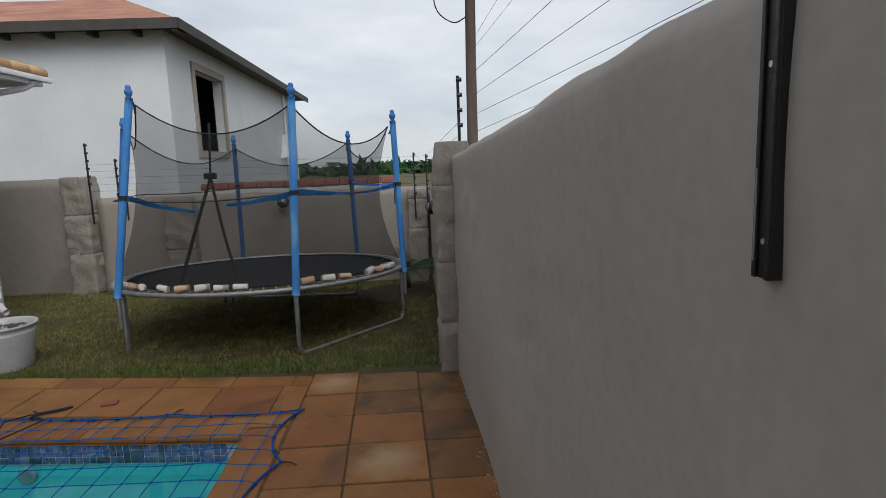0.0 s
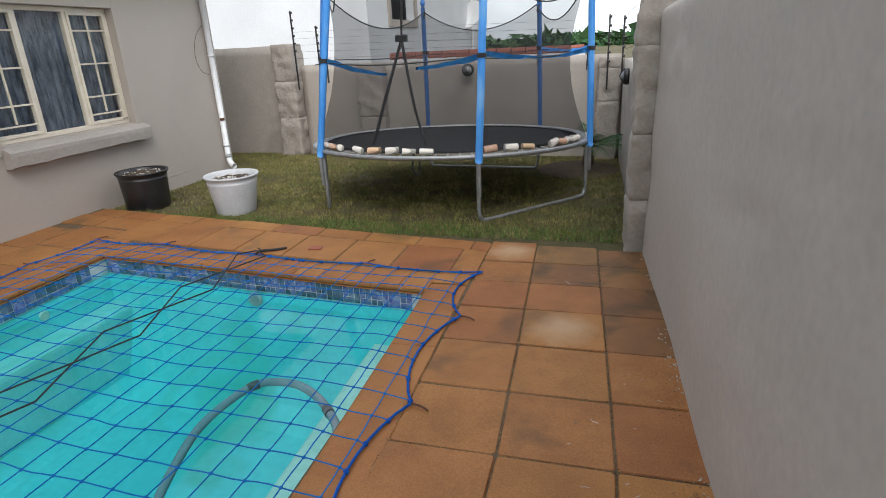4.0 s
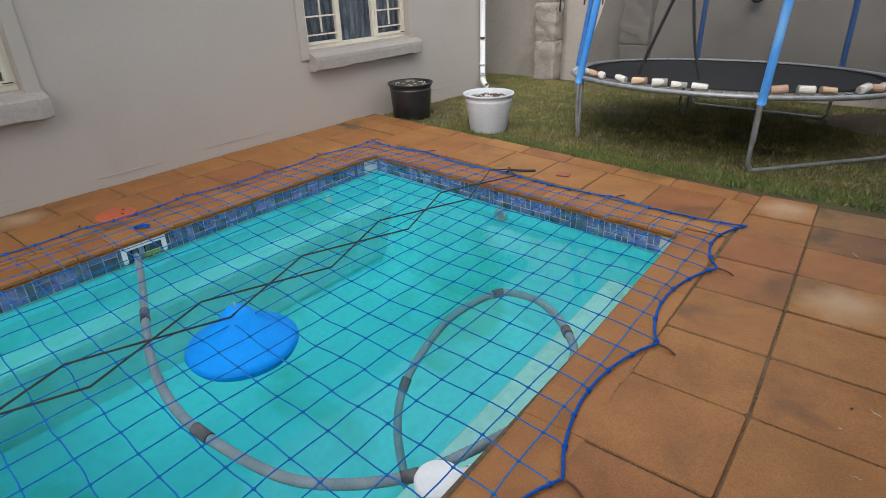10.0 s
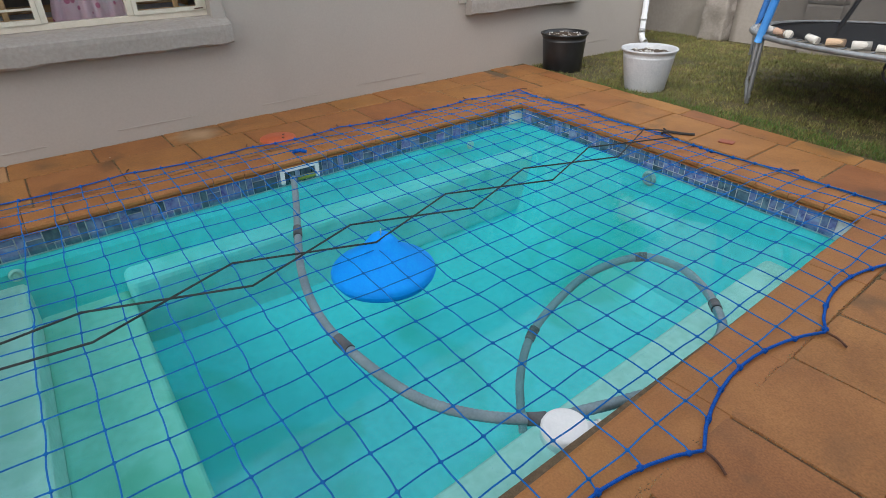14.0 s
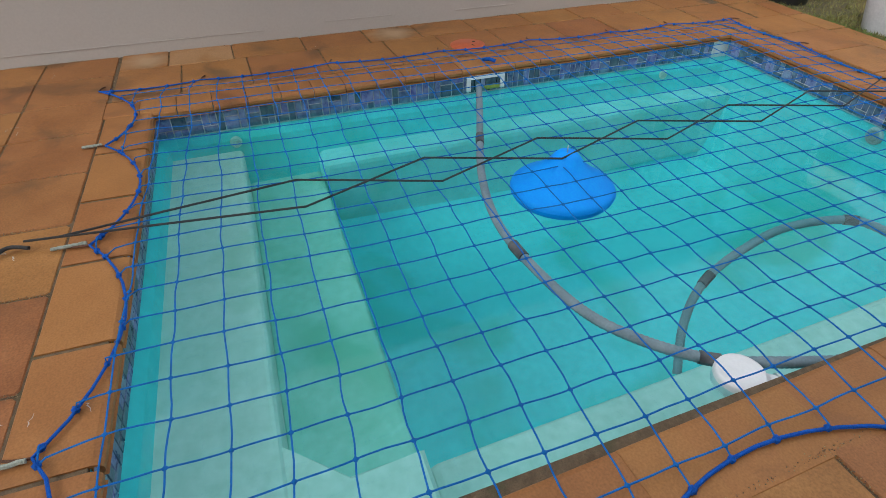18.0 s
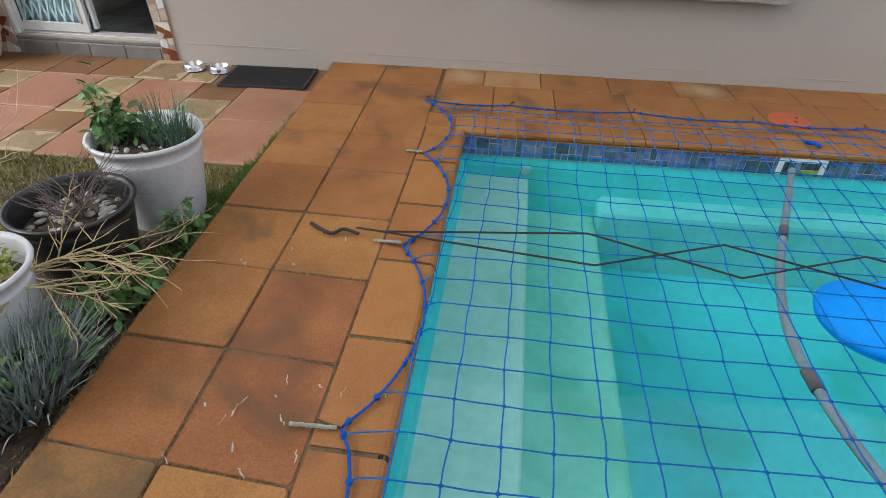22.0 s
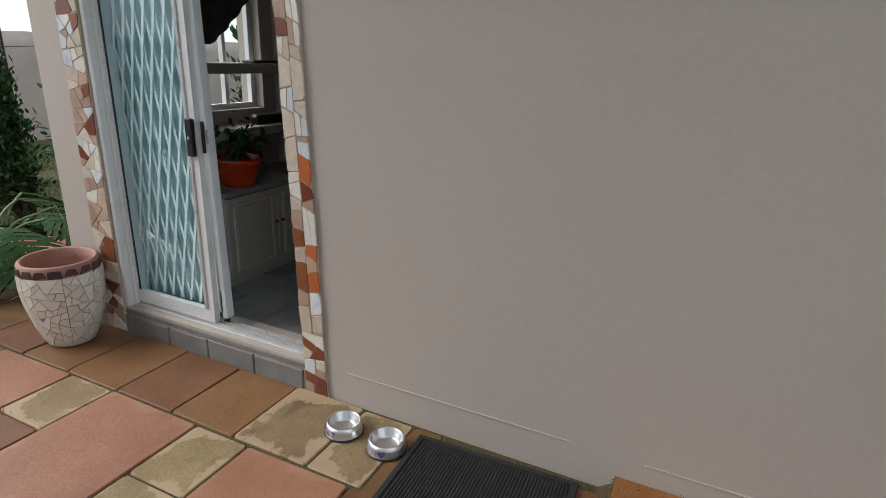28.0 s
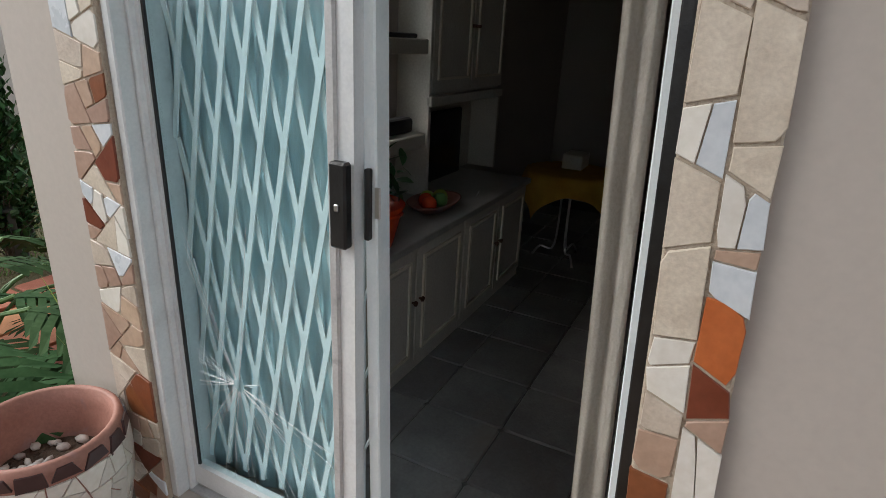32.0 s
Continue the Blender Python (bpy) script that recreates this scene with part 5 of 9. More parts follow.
    # things on the worktop
    pot = thing("red_pot", -5.65, -4.455, top, label="bright red enamel flower pot on the worktop", category="pot")
    part("pot_body", lathe([(0.001, 0.0), (0.10, 0.0), (0.12, 0.016), (0.158, 0.16), (0.168, 0.182), (0.160, 0.186), (0.145, 0.15), (0.001, 0.14)], 28), M_RED, pot, smooth=True)
    for s in (-1, 1):
        part("pot_handle", tube(spline([(s * 0.055, 0.12, 0.15), (s * 0.04, 0.156, 0.158), (0, 0.165, 0.158)], 4), 0.007, 8), M_RED, pot, smooth=True)
    leaf_ball("pot_plant", (-5.65, -4.455, top + 0.31), (0.17, 0.10, 0.15), 130, 0.042, M_LEAF_D, "dark leafy pot plant in the red pot", 11, base=top + 0.14)
    pot2 = thing("red_pot", -5.91, -4.70, top, label="smaller red enamel bowl behind the red pot", category="pot")
    part("pot_body", lathe([(0.001, 0.0), (0.06, 0.0), (0.085, 0.12), (0.09, 0.16), (0.084, 0.16), (0.078, 0.12), (0.001, 0.11)], 24), M_RED, pot2, smooth=True)
    dish = thing("fruit_dish", -6.28, -4.47, top, label="shallow wavy dish of fruit on the worktop", category="dish")
    part("dish_body", lathe([(0.001, 0.012), (0.09, 0.0), (0.17, 0.04), (0.19, 0.056), (0.172, 0.052), (0.09, 0.018), (0.001, 0.02)], 24, squash=0.6), M_TERRA, dish, smooth=True)
    for dx, dy, m in ((-0.06, 0.0, M_LEAF_Y), (0.0, 0.03, M_LEAF), (0.05, -0.02, M_RED), (0.0, -0.04, M_LEAF_Y), (0.09, 0.02, M_RED)):
        bm = bmesh.new()
        bmesh.ops.create_icosphere(bm, subdivisions=2, radius=0.038)
        f = part("fruit", bm, m, None, smooth=True)
        f.matrix_basis = pose(-6.28 + dx, -4.47 + dy, top + 0.055)
        tagged(f, "round ripe fruit in the dish", "fruit", "fruit in the dish")
    r = part("radio", box(-0.15, 0.15, -0.04, 0.04, 0.0, 0.075, 0.02, seg=2), M_BLACKPLASTIC)
    r.matrix_basis = pose(-6.24, -4.70, top + 0.343)
    tagged(r, "small black radio on the lower shelf", "radio")
    r = part("folded_cloth", box(-0.15, 0.15, -0.06, 0.06, 0.0, 0.022, 0.010, seg=2), M_BLACKPLASTIC)
    r.matrix_basis = pose(-6.22, -4.70, top + 0.783)
    tagged(r, "dark folded cloth on the upper shelf", "cloth")
    tv = part("small_screen", box(-0.21, 0.24, -0.015, 0.015, 0.0, 0.40, 0.008), M_LENS)
    tv.matrix_basis = pose(-6.94, -4.77, top)
    tagged(tv, "dark flat screen standing in the cabinet niche", "television")
    sp = part("cutlery", tube([(-0.05, 0, 0.004), (0.05, 0.03, 0.006)], 0.004, 6), M_STEEL)
    sp.matrix_basis = pose(-6.68, -4.43, top)
    tagged(sp, "bright steel spoon lying on the worktop", "spoon")
    # dark drape pulled aside over the upper half of the small window
    bm = bmesh.new()
    rows = []
    for i in range(25):
        t = i / 24
        low = 1.60 + 0.42 * max(0.0, t - 0.22) ** 1.2
        rows.append([bm.verts.new((-5.765 - 0.50 * t, -4.845 + 0.012 * math.sin(t * 26) * (1 - 0.5 * j / 6), low + (2.07 - low) * j / 6)) for j in range(7)])
    for r0, r1 in zip(rows, rows[1:]):
        for j in range(6):
            bm.faces.new((r0[j], r1[j], r1[j + 1], r0[j + 1]))
    bmesh.ops.solidify(bm, geom=bm.faces[:], thickness=0.003)
    tagged(part("window_drape", bm, M_DRAPE, None, smooth=True), "dark grey drape pulled aside over the small kitchen window", "drape")
    wf = thing("window_3", -6.04, HY0 + 0.12, 1.15, label="small white window behind the kitchen shelf", category="window", kind="structure")
    part("window_frame", wall_mesh("x", 0.02, -0.02, -0.29, 0.29, 0.0, 0.95, ((-0.25, -0.016, 0.038, 0.912), (0.016, 0.25, 0.038, 0.912))), M_WHITE_P, wf)
    g = part("pane", sheet("x", 0.0, -0.28, 0.28, 0.01, 0.94, True), M_GLASS, wf)
    g.visible_shadow = False
    # table with its cloth
    tz, tx, ty = 0.63, -7.72, -4.18
    tb = thing("dining_table", tx, ty, base_z, label="low table on thin chrome legs in the unlit room", category="table")
    part("tabletop", lathe([(0.001, tz - 0.03), (0.30, tz - 0.03), (0.305, tz - 0.015), (0.30, tz), (0.001, tz)], 28), M_BLACKPLASTIC, tb)
    for k in range(3):
        t = radians(40 + 120 * k)
        part("leg", tube(spline([(0.04 * math.cos(t), 0.04 * math.sin(t), tz - 0.03), (0.05 * math.cos(t), 0.05 * math.sin(t), 0.10), (0.15 * math.cos(t), 0.15 * math.sin(t), 0.07), (0.20 * math.cos(t), 0.20 * math.sin(t), 0.0)], 5), 0.008, 8), M_STEEL, tb)
    bm = bmesh.new()
    n = 26
    g2 = [[None] * (n + 1) for _ in range(n + 1)]
    for i in range(n + 1):
        for j in range(n + 1):
            u, v = -0.42 + 0.84 * i / n, -0.42 + 0.84 * j / n
            r = math.hypot(u, v)
            over = max(0, r - 0.31)
            k = 1 if r < 0.31 else (0.31 + 0.22 * over) / r
            a = math.atan2(v, u)
            wob = 1 + 0.06 * math.sin(a * 9) * min(1, over * 8)
            g2[i][j] = bm.verts.new((u * k * wob, v * k * wob, tz + 0.008 - 1.05 * over))
    for i in range(n):
        for j in range(n):
            bm.faces.new((g2[i][j], g2[i + 1][j], g2[i + 1][j + 1], g2[i][j + 1]))
    bmesh.ops.rotate(bm, verts=bm.verts, cent=(0, 0, 0), matrix=Matrix.Rotation(radians(20), 3, "Z"))
    c = part("tablecloth", bm, M_YCLOTH, None, smooth=True)
    c.matrix_basis = pose(tx, ty, base_z)
    tagged(c, "mustard yellow cloth draped over the table", "tablecloth")
    bx = part("storage_box", box(-0.10, 0.10, -0.07, 0.07, 0.0, 0.10, 0.006), M_CABINET)
    bx.matrix_basis = pose(tx - 0.1, ty, base_z + tz + 0.012)
    tagged(bx, "small pale box on the covered table", "box")
    ch = thing("dining_chair", -8.5, -3.45, base_z, -60, label="metal framed chair with thin chrome legs", category="chair")
    part("seat", box(-0.2, 0.2, -0.2, 0.2, 0.43, 0.47, 0.015, seg=2), M_BLACKPLASTIC, ch)
    part("backrest", box(-0.2, 0.2, -0.22, -0.19, 0.62, 0.88, 0.012, seg=2), M_BLACKPLASTIC, ch)
    for x in (-0.18, 0.18):
        part("leg", tube([(x, -0.2, 0.85), (x, -0.18, 0.43), (x, 0.2, 0.0)], 0.011, 8), M_STEEL, ch)
        part("leg", tube([(x, 0.18, 0.43), (x, -0.2, 0.0)], 0.011, 8), M_STEEL, ch)


# ---- foliage helpers ----
def leaf_shape(length, width, curl=0.15):
    """A pointed leaf in its own axes: along +x, as (x, y, z) points and faces."""
    pts, fs = [], []
    n = 4
    for k in range(n + 1):
        t = k / n
        w = width * math.sin(math.pi * min(0.97, t * 0.9 + 0.08)) * 0.5
        z = -curl * length * t * t
        pts += [(length * t, -w, z + 0.12 * w), (length * t, 0, z - 0.05 * w), (length * t, w, z + 0.12 * w)]
    for k in range(n):
        a, b = 3 * k, 3 * k + 3
        fs += [(a, b, b + 1, a + 1), (a + 1, b + 1, b + 2, a + 2)]
    return pts, fs


def leaves(places, length, width, rnd, curl=0.2, vary=0.35, droop=0.3):
    """Many leaves as one vertex and face list. places: (point, outward direction)."""
    vs, fs = [], []
    for p, d in places:
        k = 1 + rnd.uniform(-vary, vary)
        lp, lf = leaf_shape(length * k, width * k, curl)
        d = (Vector(d) + Vector((rnd.uniform(-0.6, 0.6), rnd.uniform(-0.6, 0.6), rnd.uniform(-0.5, 0.5) - droop * 0.3))).normalized()
        q = d.to_track_quat("X", "Z").to_matrix() @ Matrix.Rotation(rnd.uniform(-0.7, 0.7), 3, "X")
        b = len(vs)
        vs.extend(tuple(Vector(p) + q @ Vector(v)) for v in lp)
        fs.extend(tuple(b + i for i in f) for f in lf)
    return vs, fs


def leaf_ball(name, c, radii, count, size, mat, label, seed, base=None, category="plant", thin=0.45):
    """A bushy plant: stems from the base to many leaves, uneven and open."""
    rnd = random.Random(seed)
    th = thing(name, c[0], c[1], base if base is not None else c[2] - radii[2], label=label, category=category)
    off = Vector((c[0], c[1], base if base is not None else c[2] - radii[2]))
    tips, places = [], []
    for _ in range(max(6, count // 14)):
        d = Vector((rnd.gauss(0, 1), rnd.gauss(0, 1), rnd.gauss(0.2, 0.8))).normalized()
        r = rnd.uniform(0.55, 1.0)
        tips.append(Vector((d.x * radii[0], d.y * radii[1], d.z * radii[2])) * r + Vector(c) - off)
    bm = bmesh.new()
    for t in tips:
        start = Vector((rnd.uniform(-0.2, 0.2) * radii[0], rnd.uniform(-0.2, 0.2) * radii[1], 0))
        mid = (start + t) / 2 + Vector((rnd.uniform(-0.1, 0.1), rnd.uniform(-0.1, 0.1), 0.08)) * radii[0]
        tube([start, mid, t], max(0.002, size * 0.05), 5, bm, taper=0.4)
        for _ in range(14):
            k = rnd.uniform(thin, 1.05)
            p = start.lerp(mid, k * 2) if k < 0.5 else mid.lerp(t, k * 2 - 1)
            p = p + Vector((rnd.gauss(0, size), rnd.gauss(0, size), rnd.gauss(0, size)))
            places.append((p, (p - (Vector(c) - off)) + Vector((0, 0, 0.02))))
    part("stems", bm, M_BARK, th)
    vs, fs = leaves(places, size * 1.5, size * 0.8, rnd)
    data_part("foliage", vs, fs, mat, th)
    return th


kitchen()


# ---- mosaic urn ----
def urn():
    th = thing("mosaic_urn", -4.58, -4.782, -0.075, label="large urn covered in broken white tile with a terracotta rim", category="planter")
    prof = [(0.105, 0.0), (0.125, 0.03), (0.162, 0.14), (0.188, 0.26), (0.196, 0.34), (0.192, 0.42), (0.186, 0.455), (0.176, 0.462), (0.166, 0.455), (0.160, 0.40), (0.150, 0.30), (0.001, 0.295)]
    part("body", lathe([(0.001, 0.0)] + prof, 40), M_TERRA, th, "terracotta body and rim", True)
    def rad(z):
        zs = [(0.105, 0.0), (0.125, 0.03), (0.162, 0.14), (0.188, 0.26), (0.196, 0.34), (0.192, 0.42), (0.186, 0.455)]
        for (r0, a), (r1, b) in zip(zs, zs[1:]):
            if a <= z <= b:
                return r0 + (r1 - r0) * (z - a) / (b - a)
        return 0.15
    rnd = random.Random(21)
    def shard(pts, mat, g=0.003):
        n = len(pts)
        inner = inset_poly(pts, g)
        vs = []
        for lift in (-0.002, 0.0065):
            for u, z in inner:
                r = rad(z) + lift
                vs.append((r * math.cos(u / 0.19), r * math.sin(u / 0.19), z))
        fs = [tuple(range(n, 2 * n))] + [(k, (k + 1) % n, n + (k + 1) % n, n + k) for k in range(n)]
        data_part("shard", vs, fs, mat, th)
    turn = 2 * math.pi * 0.19
    for k in range(6):
        u0, u1 = turn * k / 6, turn * (k + 1) / 6
        for p in broken([(u0, 0.008), (u1, 0.008), (u1, 0.405), (u0, 0.405)], rnd, 0.0034):
            shard(p, M_SHARD)
    for i in range(17):
        a0, a1 = turn * i / 17, turn * (i + 1) / 17
        lo0, lo1 = 0.405 + rnd.uniform(-0.012, 0.01), 0.405 + rnd.uniform(-0.012, 0.01)
        shard([(a0, lo0), (a1, lo1), (a1 - rnd.uniform(0, 0.02), 0.445), (a0 + rnd.uniform(0, 0.02), 0.445)], M_SHARD_D)
    part("soil", lathe([(0.001, 0.325), (0.10, 0.32), (0.148, 0.312)], 24), M_SOIL, th, "dark soil")
    vs, fs = pebbles((0, 0, 0.325), 0.12, 26, 0.017, rnd)
    o = data_part("pebble_layer", vs, fs, M_PEBBLE, th, "pale pebbles", True)
    o["kind"] = "stuff"
    th.matrix_basis = th.matrix_basis @ Matrix.Diagonal((1.05, 1.05, 1.11, 1.0))


def pebbles(c, radius, count, size, rnd):
    vs, fs = [], []
    base = bmesh.new()
    bmesh.ops.create_icosphere(base, subdivisions=1, radius=1.0)
    bv = [v.co.copy() for v in base.verts]
    bf = [[v.index for v in f.verts] for f in base.faces]
    base.free()
    for _ in range(count):
        a, r = rnd.uniform(0, 6.283), radius * math.sqrt(rnd.random())
        m = Matrix.Rotation(rnd.uniform(0, 6.28), 3, "Z")
        s = Vector((size * rnd.uniform(0.7, 1.6), size * rnd.uniform(0.5, 1.0), size * rnd.uniform(0.4, 0.7)))
        b = len(vs)
        for v in bv:
            q = m @ Vector((v.x * s.x, v.y * s.y, v.z * s.z))
            vs.append((c[0] + r * math.cos(a) + q.x, c[1] + r * math.sin(a) + q.y, c[2] + q.z + rnd.uniform(0, 0.2) * size))
        fs.extend(tuple(b + i for i in f) for f in bf)
    return vs, fs


urn()


# ---- plastic pots ----
def plastic_pot(name, x, y, z, r, h, mat, label, rz=0, soil=0.06, foot=0.70):
    th = thing(name, x, y, z, rz, label, "plant pot")
    prof = [(0.001, 0.0), (r * foot, 0.0), (r * (foot + 0.02), 0.012), (r * 0.90, h * 0.80), (r * 0.905, h * 0.83), (r * 0.885, h * 0.835), (r * 0.93, h * 0.90),
            (r * 0.94, h * 0.93), (r * 0.985, h * 0.955), (r, h * 0.975), (r * 0.985, h), (r * 0.93, h * 0.997), (r * 0.885, h * 0.96), (r * 0.86, h * 0.86), (r * 0.80, h - soil - 0.03)]
    part("pot_body", lathe(prof, 44), mat, th, smooth=True)
    bm = lathe([(0.001, h - soil), (r * 0.4, h - soil + 0.012), (r * 0.845, h - soil - 0.006)], 36)
    for v in bm.verts:
        v.co.z += 0.012 * noise.noise(v.co * 14)
    part("soil", bm, M_SOIL, th, "dark potting soil", True)
    return th


P1 = (-2.39, -2.02)
P2 = (-1.86, -2.10)
P3 = (-1.33, -2.19)
G0 = -0.04
GP = -0.085                                          # the lawn and patio lie a little lower than the deck
pa = plastic_pot("white_pot", *P1, GP, 0.277, 0.485, M_POTWHITE, "tall white plastic pot of herbs standing on the grass edge")
pb = plastic_pot("black_pot", *P2, GP, 0.262, 0.395, M_BLACKPLASTIC, "wide black plastic pot of pebbles and dead twigs", soil=0.105)
pc = plastic_pot("white_pot", *P3, GP, 0.25, 0.415, M_POTWHITE, "white plastic pot of soil with dry and silver plants", soil=0.10)
pw = plastic_pot("white_pot", -3.22, 5.66, -0.055, 0.285, 0.42, M_POTWHITE, "white plastic pot of gravel at the edge of the lawn", soil=0.05)
pk2 = plastic_pot("black_pot", -4.42, 5.72, -0.055, 0.28, 0.43, M_BLACKPLASTIC, "plain black plastic pot beside the house wall", soil=0.03, foot=0.80)
rp = random.Random(31)
for owner, rr, hh, cnt, sz in ((pa, 0.19, 0.43, 30, 0.018), (pb, 0.20, 0.305, 80, 0.022), (pc, 0.2, 0.32, 10, 0.022), (pw, 0.22, 0.375, 70, 0.016), (pk2, 0.21, 0.405, 40, 0.014)):
    v, f = pebbles((0, 0, hh), rr, cnt, sz, rp)
    o = data_part("pebble_layer", v, f, M_PEBBLE, owner, "pale pebbles on the soil", True)
    o["kind"] = "stuff"


def blades(name, c, count, length, spread, mat, label, seed, width=0.004, category="plant", bend=0.35, base_r=0.05):
    """A tuft of thin upright leaves."""
    rnd = random.Random(seed)
    th = thing(name, *c, label=label, category=category)
    vs, fs = [], []
    for _ in range(count):
        a, r = rnd.uniform(0, 6.283), base_r * math.sqrt(rnd.random())
        p = Vector((r * math.cos(a), r * math.sin(a), 0))
        d = Vector((math.cos(a + rnd.uniform(-0.8, 0.8)) * spread * rnd.random(), math.sin(a + rnd.uniform(-0.8, 0.8)) * spread * rnd.random(), 1)).normalized()
        ln = length * rnd.uniform(0.55, 1.1)
        side = d.cross(Vector((0, 0, 1)))
        side = side.normalized() if side.length > 0.01 else Vector((1, 0, 0))
        b = len(vs)
        n = 4
        for k in range(n + 1):
            t = k / n
            q = p + d * ln * t + Vector((d.x, d.y, -0.25)) * (bend * ln * t * t)
            w = width * (1 - t) + 0.0006
            vs += [tuple(q - side * w), tuple(q + side * w)]
        fs += [(b + 2 * k, b + 2 * k + 1, b + 2 * k + 3, b + 2 * k + 2) for k in range(n)]
    data_part("leaf_tuft", vs, fs, mat, th)
    return th


def twig_plant(name, c, label, seed, reach, height, mat, lean=(0, 0), forks=3, count=9, r0=0.005, sag=0.0, length=None):
    """A dry branching plant."""
    rnd = random.Random(seed)
    th = thing(name, *c, label=label, category="plant")
    def grow(bm, p, d, ln, r, level):
        pts = [p]
        q, dd = p.copy(), d.copy()
        for _ in range(4):
            dd = (dd + Vector((rnd.gauss(0, 0.16), rnd.gauss(0, 0.16), rnd.gauss(0, 0.10) - sag))).normalized()
            q = q + dd * ln / 4
            pts.append(q)
        tube(pts, r, 5, bm, taper=0.45)
        if level:
            for _ in range(forks):
                k = rnd.randrange(1, 5)
                nd = (dd + Vector((rnd.gauss(0, 0.55), rnd.gauss(0, 0.55), rnd.gauss(0.15, 0.35)))).normalized()
                grow(bm, pts[k], nd, ln * rnd.uniform(0.4, 0.75), r * 0.55, level - 1)
    for k in range(count):
        bm = bmesh.new()
        a = rnd.uniform(0, 6.283)
        d = Vector((math.cos(a) * reach + lean[0], math.sin(a) * reach + lean[1], height)).normalized()
        ln = (length or math.hypot(reach, height)) * rnd.uniform(0.5, 0.9)
        grow(bm, Vector((rnd.uniform(-0.03, 0.03), rnd.uniform(-0.03, 0.03), 0)), d, ln, r0, 2)
        part("branch", bm, mat, th)
    return th


blades("chives", (P1[0] - 0.03, P1[1] + 0.10, G0 + 0.38), 230, 0.25, 0.50, M_LEAF_B, "dense tuft of thin blue-green chives in the white pot", 41, 0.0026, base_r=0.11)
leaf_ball("mint_plant", (P1[0] + 0.02, P1[1] - 0.10, G0 + 0.47), (0.13, 0.13, 0.15), 260, 0.036, M_LEAF, "bright green leafy herb in the white pot", 42, base=G0 + 0.38)
leaf_ball("mint_plant", (P1[0] - 0.02, P1[1] - 0.17, G0 + 0.66), (0.07, 0.10, 0.13), 90, 0.03, M_LEAF, "tall sprig of bright green herb leaves", 43, base=G0 + 0.38)
twig_plant("dead_plant", (P2[0], P2[1], G0 + 0.27), "tangle of dead grey twigs in the black pot", 44, 0.22, 0.20, M_TWIG_G, forks=3, count=22, r0=0.0045)
twig_plant("dry_bush", (P3[0] - 0.13, P3[1] + 0.0, G0 + 0.28), "tall dry straw-coloured branching stems in the pot", 45, 0.13, 0.62, M_TWIG, lean=(-0.05, -0.08), forks=4, count=5, r0=0.006)
twig_plant("dry_bush", (P3[0] + 0.0, P3[1] + 0.06, G0 + 0.29), "dry straw-coloured branch sprawling over the pot edge", 46, 0.16, 0.10, M_TWIG, lean=(-0.28, 0.72), forks=5, count=4, r0=0.006, sag=0.015, length=0.62)
blades("silver_plant", (P3[0] + 0.22, P3[1] + 0.24, GP), 1300, 0.36, 0.75, M_LEAF_S, "bushy silver-grey needle-leaved plant beside the pot", 47, 0.0055, base_r=0.16)
leaf_ball("small_herb", (P3[0] - 0.08, P3[1] + 0.10, G0 + 0.35), (0.09, 0.09, 0.07), 90, 0.02, M_LEAF_Y, "small olive-green herb clump in the pot", 48, base=G0 + 0.28)
for k, (x, y, r, n) in enumerate(((-1.58, -1.86, 0.14, 120), (-1.76, -1.80, 0.09, 70), (-1.33, -1.86, 0.13, 120), (-1.12, -1.92, 0.15, 130), (-2.11, -1.80, 0.06, 36), (-0.92, -2.02, 0.16, 130))):
    leaf_ball("mint_plant", (x, y, GP + 0.11), (r, r, 0.11), int(n * 1.25), 0.042, M_LEAF, "low green mint growing on the soil by the pots", 50 + k, base=GP)
soil_bed = data_part("soil_bed", *prism([(-2.05, -1.76), (-0.7, -1.76), (-0.5, -2.1), (-0.7, -2.45), (-2.05, -2.4), (-2.45, -2.0)], GP - 0.05, GP + 0.012, 0.03), M_SOIL)
tagged(soil_bed, "bare damp soil strip under the pots", "soil", kind="structure")

